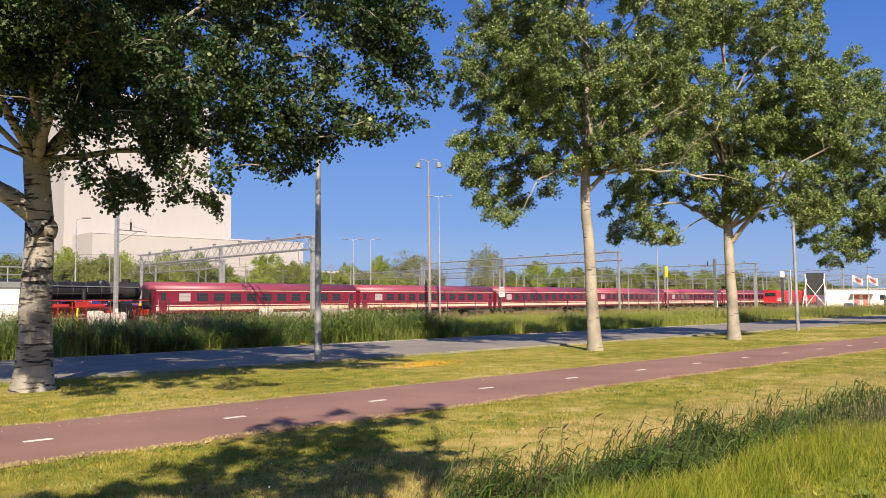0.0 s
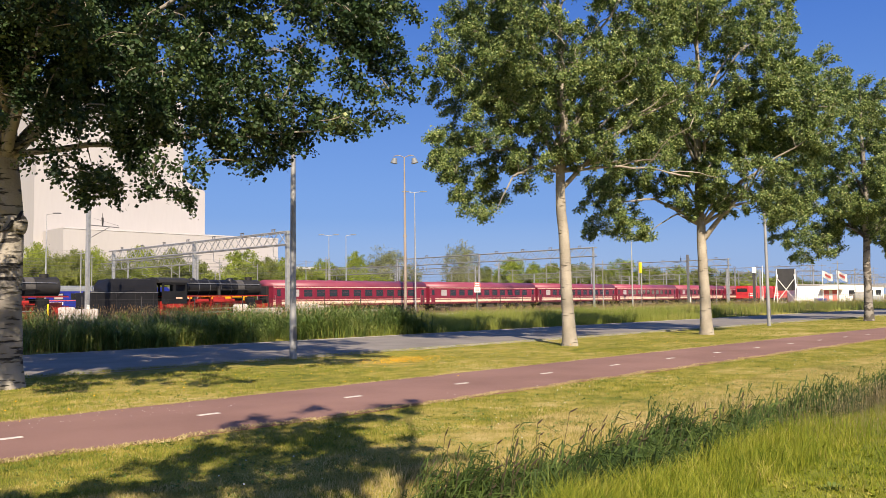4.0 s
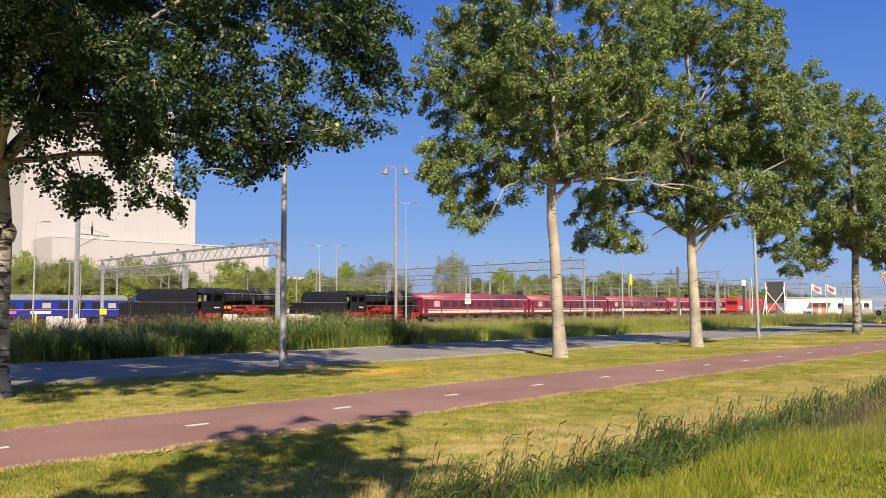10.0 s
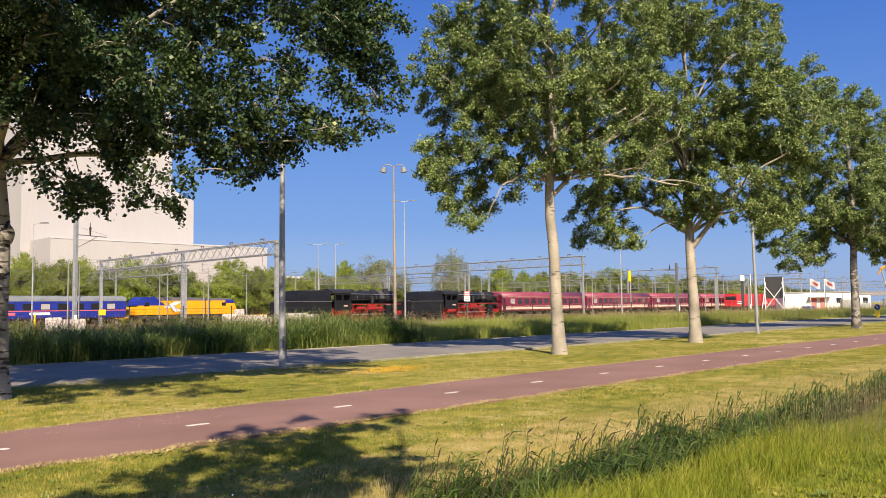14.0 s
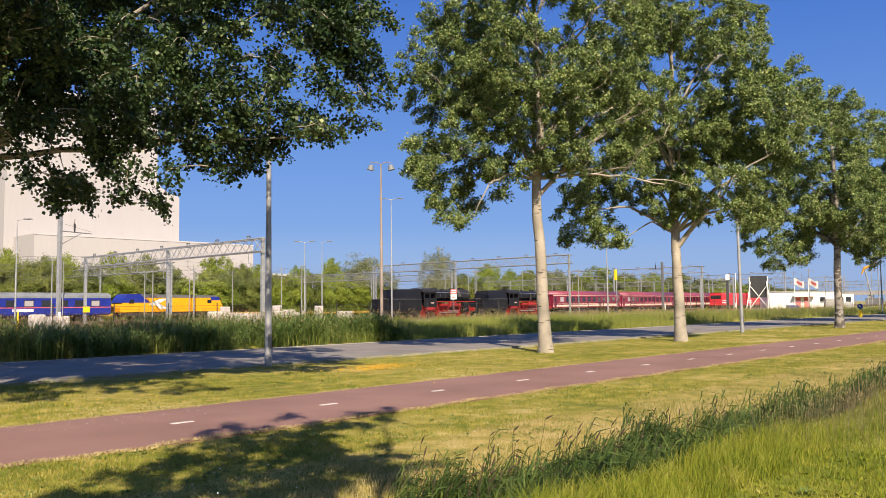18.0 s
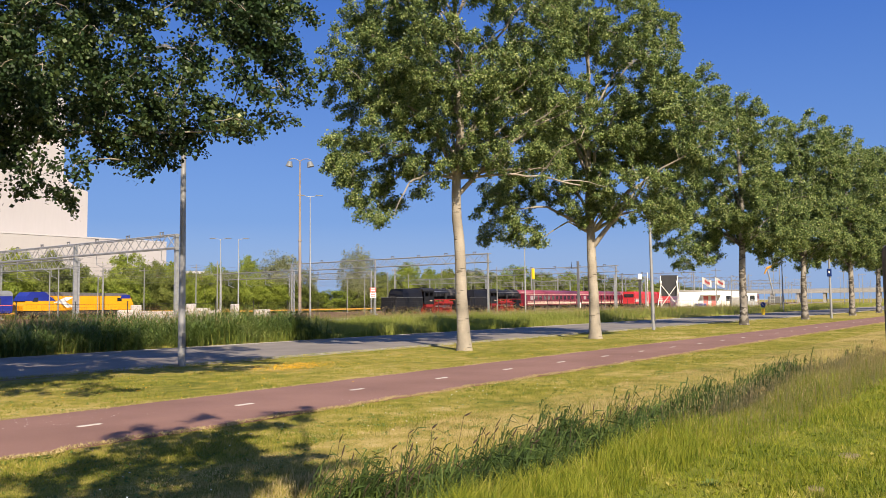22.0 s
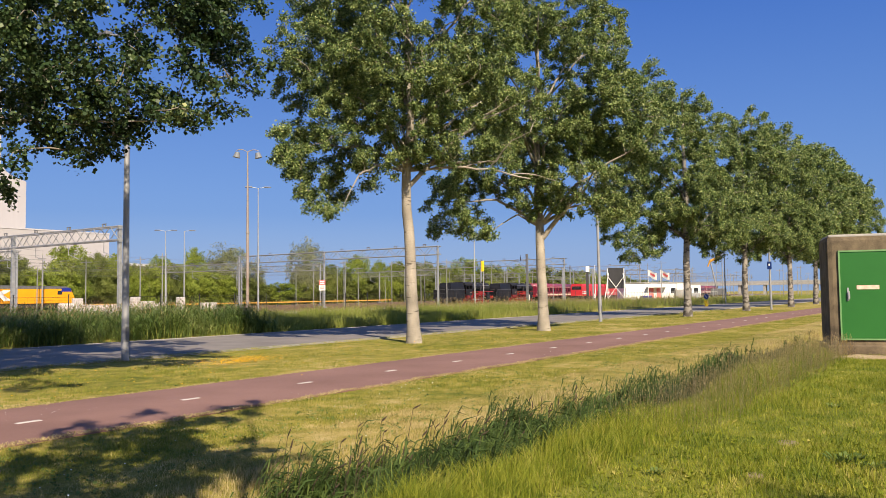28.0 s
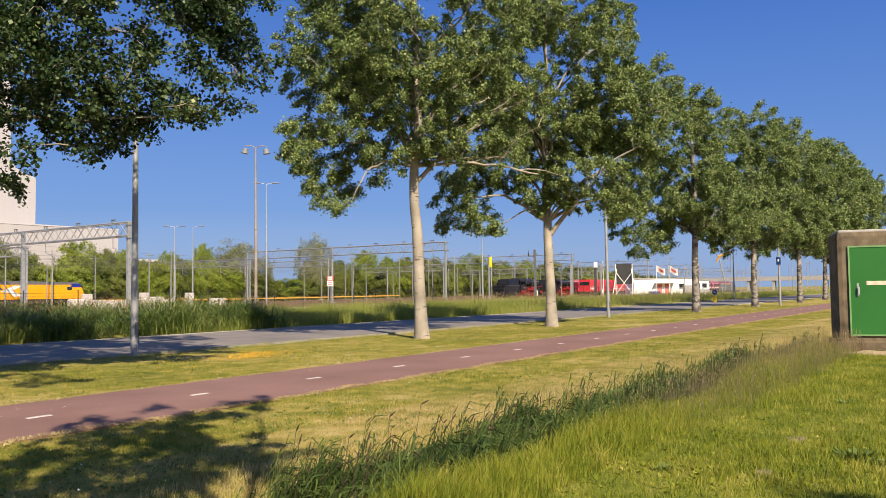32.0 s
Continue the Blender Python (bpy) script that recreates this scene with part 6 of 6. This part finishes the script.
yard_lamp((70.3, 75.3, -0.3), 20.2, 0.21, (-1, 1), "very tall rusty floodlight mast with two drooping lamps", M_MAST, True)
yard_lamp((73.65, 76.95, -0.3), 16.1, 0.12, (-1, 1), "tall slim grey yard lamp with two flat heads")
yard_lamp((79.5, 102.9, -0.3), 12.3, 0.11, (-1, 1), "slim grey yard lamp with two flat heads")
yard_lamp((81.6, 101.2, -0.3), 12.3, 0.11, (1,), "slim grey yard lamp with one flat head")
yard_lamp((35.2, 98.9, -0.3), 12.4, 0.11, (1,), "slim grey yard lamp with one flat head")
yard_lamp((111.2, 67.3, -0.3), 14.0, 0.13, (1,), "tall grey yard lamp")

rng = np.random.default_rng(3)
me_slim = None
for k in range(104):
    ang = rng.uniform(3, 42) if k < 50 else rng.uniform(40, 72) if k < 64 else rng.uniform(6.5, 20)
    d = rng.uniform(150, 420) if ang < 25 and k < 64 else rng.uniform(230, 420) if k > 63 else rng.uniform(84, 124) / math.sin(radians(ang + 4)) * 1.0
    x, y = d * math.cos(radians(ang)), d * math.sin(radians(ang))
    if abs((y * math.cos(radians(4)) - x * math.sin(radians(4))) - RAIL_OFF) < 3 or y < 34:
        y += 9
    h = rng.uniform(6.5, 9.0) if k < 64 else rng.uniform(7.5, 10.5)
    if me_slim is None:
        root = thing("signal_mast", pose(x, y, -0.3), "slim grey steel mast in the railway yard", "mast", "slim masts of the yard")
        bm = bmesh.new()
        rod(bm, (0, 0, 0), (0, 0, 8), 0.085, 0.06, 8)
        part("post", bm, M_MAST_GREY, root)
        bm = bmesh.new()
        rod(bm, (0, -0.9, 7.6), (0, 0.9, 7.6), 0.04, n=5)
        part("crossarm", bm, M_MAST_GREY, root)
        me_slim = root
    else:
        root = copy_thing(me_slim, pose(x, y, -0.3, 0, 0, rng.uniform(0, 40)))
    root.scale = (1, 1, h / 8)


def overhead(off, z, r):
    root = thing("overhead_wire", on_track(0, off, 0), "thin dark overhead wire above a track", "wire", "overhead wires")
    bm = bmesh.new()
    for k in range(12):
        x0 = -110 + k * 50
        for j in range(6):
            t0, t1 = j / 6, (j + 1) / 6
            rod(bm, (x0 + 50 * t0, 0, z + 1.1 - 2.6 * t0 * (1 - t0)), (x0 + 50 * t1, 0, z + 1.1 - 2.6 * t1 * (1 - t1)), r, n=4)
    part("messenger_wire", bm, M_STEEL_DARK, root)
    bm = bmesh.new()
    rod(bm, (-110, 0, z), (490, 0, z), r, n=4)
    part("contact_wire", bm, M_STEEL_DARK, root)


for off in (68.5, 74.4, 80.5, 87, 93.5, 101, 107.5, 114):
    overhead(off, 5.5, 0.012)


def track_fence():
    root = thing("track_fence", on_track(0, 60, -0.3), "dark wire mesh fence on thin posts along the railway", "fence")
    bm = bmesh.new()
    rod(bm, (0, 0, 0), (0, 0, 2.5), 0.045, n=6)
    box(bm, -0.05, 0.05, -0.05, 0.05, 2.48, 2.53)
    first_post = part("post", bm, M_BOARD, root)
    first_post.location = (-14.3, 0, 0)
    for k in range(1, 50):
        share("post", first_post.data, root, pose(-14.3 + 4.8 * k, 0, 0))
    for z in (0.15, 2.3):
        bm = bmesh.new()
        rod(bm, (-14.3, 0.05, z), (221, 0.05, z), 0.018, n=4)
        part("wire", bm, M_BOARD, root)
    v = []
    for x in np.arange(-14.3, 150, 0.2):
        v += [(x, 0.05, 0.1), (x + 0.009, 0.05, 0.1), (x + 0.009, 0.05, 2.3), (x, 0.05, 2.3)]
    for z in np.arange(0.3, 2.3, 0.25):
        v += [(-14.3, 0.055, z), (150, 0.055, z), (150, 0.055, z + 0.009), (-14.3, 0.055, z + 0.009)]
    mesh_wire = new("wire_mesh", soup("wire_mesh", v, 4, M_BOARD))
    mesh_wire.parent = root
    tagged(mesh_wire, kind="stuff")


track_fence()


def blocks():
    rng = np.random.default_rng(8)
    for s0, s1, z in ((29.1, 30.1, 1.6), (30.2, 31.05, 1.42), (31.2, 32.0, 1.45), (45.4, 46.5, 1.63), (47.0, 48.8, 1.25), (48.9, 50.6, 1.26), (52.9, 55.3, 1.58), (55.65, 56.75, 1.45), (65.8, 66.9, 2.1), (64.0, 68.2, 1.3), (68.3, 72.6, 1.25), (74.6, 75.7, 2.2), (75.9, 78.2, 1.6), (79.6, 80.3, 1.45), (82.6, 83.6, 2.1), (87.2, 89.9, 1.25)):
        root = thing("concrete_block", on_track((s0 + s1) / 2, 64 if s0 < 60 else 90.2, -0.22), "pale weathered concrete block beside the railway", "concrete block", "blocks beside the railway")
        bm = bmesh.new()
        box(bm, -(s1 - s0) / 2, (s1 - s0) / 2, -0.45, 0.45, 0, z + 0.07, 0.14)
        part("block", bm, M_BLOCK, root)


blocks()


def low_barrier(s0, s1, off, z):
    root = thing("low_barrier", on_track(0, off, -0.22), "ochre painted low barrier rail beside a track", "barrier")
    bm = bmesh.new()
    box(bm, s0, s1, -0.05, 0.05, z, z + 0.22, 0.02)
    part("rail", bm, M_OCHRE, root)
    bm = bmesh.new()
    box(bm, -0.06, 0.06, 0.05, 0.15, 0, z + 0.1)
    pst = part("post", bm, M_STEEL_DARK, root)
    pst.location = (s0 + 0.5, 0, 0)
    for k in range(1, int((s1 - s0) / 4)):
        share("post", pst.data, root, pose(s0 + 0.5 + 4 * k, 0, 0))


low_barrier(72, 150, 97.5, 0.95)
low_barrier(20, 110, 121, 1.0)


def yard_sign():
    root = thing("track_sign", pose(67.0, 60.1, -0.3, 0, 0, -48), "red and white sign plates on a post beside the fence", "sign")
    bm = bmesh.new()
    rod(bm, (0, 0, 0), (0, 0, 3.8), 0.04, n=8)
    part("post", bm, M_STEEL_DARK, root)
    for z0, z1, m in ((3.35, 3.85, M_SIGN_RED), (2.75, 3.3, M_WHITE)):
        bm = bmesh.new()
        box(bm, -0.34, 0.34, -0.07, -0.04, z0, z1, 0.01)
        pl = part("plate", bm, m, root)
        bm = bmesh.new()
        for k in range(2):
            box(bm, -0.22, 0.22, -0.08, -0.07, z0 + 0.12 + k * 0.2, z0 + 0.22 + k * 0.2)
        part("lettering_bar", bm, M_WHITE if m == M_SIGN_RED else M_SIGN_RED, pl)


yard_sign()


def yellow_signal():
    root = thing("covered_signal", pose(129.2, 76.3, -0.3), "railway signal wrapped in a yellow cover on a post", "signal")
    bm = bmesh.new()
    rod(bm, (0, 0, 0), (0, 0, 8.4), 0.09, n=8)
    part("post", bm, M_STEEL, root)
    bm = bmesh.new()
    box(bm, -0.45, -0.06, -0.25, 0.25, 6.3, 8.2, 0.12)
    part("cover", bm, M_SIGN_YELLOW, root)


yellow_signal()


def billboard():
    root = thing("billboard", pose(153.6, 60.2, 0, 0, 0, -68), "black back of a billboard on white lattice legs", "billboard")
    bm = bmesh.new()
    box(bm, -1.7, 1.7, 0.0, 0.25, 2.6, 6.7, 0.02)
    part("panel", bm, M_BOARD, root)
    for s in (-1, 1):
        for name, a, b, r in (("leg", (s * 1.6, -0.1, 0), (s * 1.6, -0.1, 6.6), 0.09),
                              ("strut", (s * 2.3, -2.6, 0), (s * 1.4, -0.1, 5.6), 0.08),
                              ("brace", (s * 1.6, -0.15, 0.6), (-s * 1.6, -0.15, 5.0), 0.07)):
            bm = bmesh.new()
            rod(bm, a, b, r, n=6)
            part(name, bm, M_WHITE, root)


billboard()


def depot():
    root = thing("depot_building", pose(189, 62.8, -0.1, 0, 0, -56), "low white flat-roofed depot building", "building")
    # long face along local x, looking towards -y
    bm = bmesh.new()
    box(bm, -8.5, 5.5, 0, 9, 0, 4.0)
    box(bm, 5.5, 9.5, 0.5, 9, 0, 3.5)
    part("wall", bm, M_WHITE, root)
    bm = bmesh.new()
    box(bm, -8.7, 5.7, -0.2, 9.2, 4.0, 4.2)
    box(bm, 5.7, 9.7, 0.3, 9.2, 3.5, 3.7)
    part("roof_edge", bm, M_KERB, root)
    for x in (-2.4, -0.6, 2.8, 6.8, 8.4):
        bm = bmesh.new()
        y = -0.03 if x < 5 else 0.47
        box(bm, x - 0.55, x + 0.55, y, y + 0.05, 1.6 if x > 0 else 0.1, 2.8)
        part("window" if x > 0 else "door", bm, M_GLASS if x > 0 else M_SIGN_RED, root)
    bm = bmesh.new()
    box(bm, -3.6, 1.0, -1.6, 0, 2.95, 3.1, 0.02)
    part("canopy", bm, M_WHITE, root)
    for x, w, h, m, nm, lb in ((3.6, 2.6, 2.4, M_KERB, "storage_container", "pale grey storage container beside the depot"), (-4.6, 2.2, 1.1, M_BLUE, "skip", "blue rubbish skip beside the depot"), (6.8, 2.0, 1.6, M_STEEL, "switch_cabinet", "grey cabinet beside the depot")):
        c = pose(189, 62.8, -0.1, 0, 0, -56) @ Vector((x, -3.4, 0))
        r = thing(nm, pose(c.x, c.y, c.z, 0, 0, -56), lb, nm.replace("_", " "))
        bm = bmesh.new()
        box(bm, -w / 2, w / 2, -1, 1, 0, h, 0.05)
        for k in range(5):
            box(bm, -w / 2 + w * (k + 0.5) / 5 - 0.05, -w / 2 + w * (k + 0.5) / 5 + 0.05, -1.03, -1.0, 0.1, h - 0.1)
        part("body", bm, m, r)


depot()


def depot_fence():
    root = thing("yard_fence", pose(176, 71, -0.1, 0, 0, -58), "pale grey palisade fence before the depot", "fence")
    bm = bmesh.new()
    box(bm, -0.025, 0.025, -0.015, 0.015, 0, 2.0)
    p0 = part("pale", bm, M_MAST_GREY, root)
    for k in range(1, 70):
        share("pale", p0.data, root, pose(k * 0.36, 0, 0))
    for z in (0.4, 1.8):
        bm = bmesh.new()
        box(bm, 0, 25, 0.02, 0.06, z, z + 0.06)
        part("rail", bm, M_STEEL, root)


depot_fence()


def flag(where, height):
    root = thing("flagpole", pose(*where, 0, 0, -62), "white flagpole with a red and white flag", "flag", "flags at the depot")
    bm = bmesh.new()
    rod(bm, (0, 0, 0), (0, 0, height), 0.07, 0.045, 8)
    part("pole", bm, M_WHITE, root)
    for nm, z0, z1, m in (("flag_field", -0.1, -1.5, M_WHITE), ("flag_emblem", -0.55, -0.95, M_SIGN_RED)):
        bm = bmesh.new()
        n = 10
        a0, a1 = (0.0, 1.0) if nm == "flag_field" else (0.25, 0.8)
        lo, hi = [], []
        for k in range(n + 1):
            t = a0 + (a1 - a0) * k / n
            y = 0.18 * math.sin(t * 6) + (0 if nm == "flag_field" else -0.012)
            lo.append(bm.verts.new((0.05 + 1.9 * t, y, height + z0 - 0.75 * t + 0.10 * math.sin(7 * t))))
            hi.append(bm.verts.new((0.05 + 1.9 * t, y, height + z1 - 0.95 * t + 0.12 * math.sin(6 * t + 1))))
        for k in range(n):
            bm.faces.new((lo[k], lo[k + 1], hi[k + 1], hi[k]))
        bmesh.ops.solidify(bm, geom=bm.faces[:], thickness=0.01)
        part(nm, bm, m, root)


flag((179.4, 62.6, -0.1), 7.0)
flag((180.3, 60.0, -0.1), 6.9)


def pylon_sign():
    root = thing("pylon_sign", pose(169.4, 73.0, -0.2, 0, 0, -62), "white and dark pylon sign at the yard entrance", "sign")
    bm = bmesh.new()
    box(bm, -0.4, 0.4, -0.2, 0.2, 6.7, 7.9, 0.05)
    part("head", bm, M_WHITE, root)
    bm = bmesh.new()
    box(bm, -0.35, 0.2, -0.15, 0.15, 0, 6.7, 0.03)
    part("column", bm, M_BOARD, root)
    bm = bmesh.new()
    rod(bm, (1.6, -0.3, 0), (1.6, -0.3, 8.2), 0.07, n=8)
    part("pole", bm, M_WHITE, root)


pylon_sign()


def yard_crane():
    """A rail crane far off: its bent ochre jib shows over the masts."""
    root = thing("rail_crane", pose(252, 66, -0.3, 0, 0, 100), "grey rail crane with a bent ochre jib", "crane")
    bm = bmesh.new()
    box(bm, -2.2, 2.2, -1.3, 1.3, 0.9, 2.9, 0.15)
    part("cabin", bm, M_STEEL_DARK, root)
    bm = bmesh.new()
    rod(bm, (0.5, 0, 2.8), (2.2, 0, 11.2), 0.22, 0.20, 8)
    part("boom", bm, M_MAST_GREY, root)
    bm = bmesh.new()
    rod(bm, (2.2, 0, 11.3), (-0.6, 0, 12.6), 0.42, 0.22, 8)
    rod(bm, (2.2, 0, 11.5), (3.0, 0, 9.6), 0.30, 0.2, 8)
    part("jib", bm, M_OCHRE, root)
    bm = bmesh.new()
    for x in (-2.2, 2.2):
        rod(bm, (x, -0.8, 0.47), (x, 0.8, 0.47), 0.46, n=14)
    box(bm, -3.4, 3.4, -1.2, 1.2, 0.6, 0.9)
    part("chassis", bm, M_UNDER, root)


yard_crane()


def viaduct():
    root = thing("viaduct", pose(440, 20, -0.3, 0, 0, 96), "long pale concrete viaduct on columns", "viaduct")
    bm = bmesh.new()
    box(bm, -40, 110, -4, 4, 4.9, 6.3)
    part("deck", bm, M_KERB, root)
    bm = bmesh.new()
    box(bm, -40, 110, 3.8, 4.0, 6.3, 7.1)
    part("parapet", bm, M_STEEL, root)
    for k in range(13):
        bm = bmesh.new()
        box(bm, -38 + k * 12, -36.8 + k * 12, -3.4, 3.4, 0, 4.9)
        part("column", bm, M_KERB, root)


viaduct()


# ---- things along the road ----
def street_lamp(where, height, label, lean=0.0, r=0.1):
    root = thing("street_lamp", pose(*where, 0, lean, 0), label, "street lamp", "lamps along the road")
    bm = bmesh.new()
    rod(bm, (0, 0, -0.1), (0, 0, 1.4), r * 1.08, r * 1.05, 14)
    rod(bm, (0, 0, 1.4), (0, 0, height), r, r * 0.6, 14)
    part("pole", bm, M_POLE, root)
    bm = bmesh.new()
    box(bm, -0.06, 0.06, -r * 1.12, -r * 0.9, 0.55, 1.0, 0.01)
    part("service_hatch", bm, M_STEEL_DARK, root)
    bm = bmesh.new()
    rod(bm, (0, 0, height), (0, 1.1, height + 0.25), 0.04, 0.03, 8)
    part("arm", bm, M_POLE, root)
    bm = bmesh.new()
    box(bm, -0.12, 0.12, 0.9, 1.6, height + 0.2, height + 0.33, 0.04)
    part("lamp_head", bm, M_STEEL_DARK, root)
    return root


street_lamp((14.67, 20.78, 0), 9.6, "tall grey steel street lamp at the road edge")
street_lamp((47.2, 19.55, 0), 9.6, "tall grey steel street lamp on the verge", -1.2)
sign_lamp = street_lamp((80.2, 16.25, 0), 9.6, "street lamp carrying a blue sign on the verge", -1.0)
bm = bmesh.new()
box(bm, -0.17, -0.12, -0.2, 0.2, 3.8, 4.5, 0.02)
part("blue_sign", bm, M_SIGN_BLUE, sign_lamp)
bm = bmesh.new()
box(bm, -0.18, -0.17, -0.06, 0.06, 4.1, 4.3)
part("sign_symbol_bar", bm, M_WHITE, sign_lamp)
street_lamp((120.0, 30.5, 0), 7.2, "slim street lamp beyond the road")
street_lamp((150.0, 17.0, 0), 9.6, "street lamp further along the verge")

isle = thing("keep_right_post", pose(96, 26.6, 0.045), "yellow bollard with a round blue traffic sign", "traffic sign")
bm = bmesh.new()
box(bm, -0.16, 0.16, -0.18, 0.18, 0, 0.75, 0.04)
part("bollard", bm, M_SIGN_YELLOW, isle)
bm = bmesh.new()
rod(bm, (0, 0, 0.7), (0, 0, 1.2), 0.035, n=8)
part("sign_post", bm, M_STEEL_DARK, isle)
bm = bmesh.new()
rod(bm, (-0.04, 0, 1.14), (0.04, 0, 1.14), 0.29, n=20)
disc = part("sign_disc", bm, M_SIGN_BLUE, isle)
bm = bmesh.new()
rod(bm, (-0.05, 0.12, 1.27), (-0.05, -0.1, 1.03), 0.035, n=6)
part("white_arrow", bm, M_WHITE, disc)


def kiosk():
    root = thing("transformer_kiosk", pose(20.58, 2.92, 0.42, 0, 0, 14), "brown aggregate-concrete transformer kiosk with a green door", "kiosk")
    W, D, H = 2.6, 1.7, 2.62
    bm = bmesh.new()
    box(bm, 0, D, -W, 0, -0.12, H, 0.12)
    part("shell", bm, M_AGGREGATE, root)
    bm = bmesh.new()
    box(bm, -0.06, D + 0.04, -W - 0.04, 0.06, -0.4, 0.1, 0.03)
    part("plinth", bm, M_AGGREGATE, root)
    bm = bmesh.new()
    box(bm, 0.02, D - 0.02, -W + 0.05, -0.05, H - 0.03, H + 0.03, 0.02)
    part("roof_slab", bm, M_CONC, root, "pale concrete roof cap")
    bm = bmesh.new()
    box(bm, -0.03, 0.002, -W + 0.12, -0.27, 0.26, H - 0.38, 0.006)
    d = part("door", bm, M_DOOR, root, "plain green steel door")
    bm = bmesh.new()
    for y0, y1, z0, z1 in ((-0.27, -0.235, 0.225, H - 0.345), (-W + 0.1, -0.27, H - 0.38, H - 0.345), (-W + 0.1, -0.27, 0.225, 0.26)):
        box(bm, -0.045, 0.002, y0, y1, z0, z1)
    part("door_frame", bm, M_DOORTRIM, root)
    bm = bmesh.new()
    box(bm, -0.042, -0.03, -0.435, -0.395, 1.12, 1.42, 0.004)
    rod(bm, (-0.04, -0.42, 1.2), (-0.08, -0.42, 1.2), 0.012, n=6)
    box(bm, -0.09, -0.07, -0.45, -0.41, 1.16, 1.34, 0.006)
    part("door_handle", bm, M_STEEL, d)
    bm = bmesh.new()
    box(bm, -0.036, -0.03, -1.06, -0.60, 1.38, 1.47)
    part("label_plate", bm, M_PALE_LABEL, d, "faded pale label")


kiosk()

# bare sandy soil at the foot of the kiosk
def sand_z(x, y):
    edge = np.hypot((x - 20.1) / 0.75, (y - 1.4) / 1.9) + 0.14 * np.sin(5 * x + 3 * y) + 0.1 * np.sin(9 * y - 2 * x)
    return ground_z(x, y) + 0.035 - 0.10 * ease(edge, 0.75, 1.05)


tagged(sheet("sandy_soil", np.arange(19, 21.3, 0.08), np.arange(-0.8, 3.7, 0.08), sand_z, M_SAND), "bare sandy soil before the kiosk", "soil", kind="structure")


# small worn spots of bare soil on the bank
def worn_spot(x, y, rx, ry):
    def top(u, v):
        edge = np.hypot((u - x) / rx, (v - y) / ry) + 0.22 * np.sin(11 * u + 7 * v) + 0.15 * np.sin(23 * v - 9 * u)
        return ground_z(u, v) + 0.010 - 0.05 * ease(edge, 0.6, 1.05)

    tagged(sheet("sandy_soil", np.linspace(x - 1.3 * rx, x + 1.3 * rx, 22), np.linspace(y - 1.3 * ry, y + 1.3 * ry, 22), top, M_SOIL), "worn spot of bare soil in the bank grass", "soil", kind="structure")


for x, y, rx, ry in ((8.52, 1.62, 0.20, 0.13), (6.94, 1.59, 0.10, 0.08)):
    worn_spot(x, y, rx, ry)


def motions():
    """The steam train rolls along its track; its driving wheels turn and the rods go round with them."""
    times = [k * 0.5 for k in range(65)]
    for ob, lag in TRAIN:
        walk(ob, [(t, on_track(run(t) + lag)) for t in times])
    quick = [k * 0.2 for k in range(161)]
    for root, drivers, rods, small, R in (engine_a, engine_b):
        for ob in drivers:
            x, _, z = ob.location
            walk(ob, [(t, pose(x, 0, z, 0, math.degrees(run(t) / R), 0)) for t in quick])
        for ob, s in rods:
            x, _, z = ob.location
            phase = 0 if s < 0 else math.pi / 2
            walk(ob, [(t, pose(x + 0.3 * math.cos(-run(t) / R + phase), 0, z + 0.3 * math.sin(-run(t) / R + phase))) for t in quick])


motions()
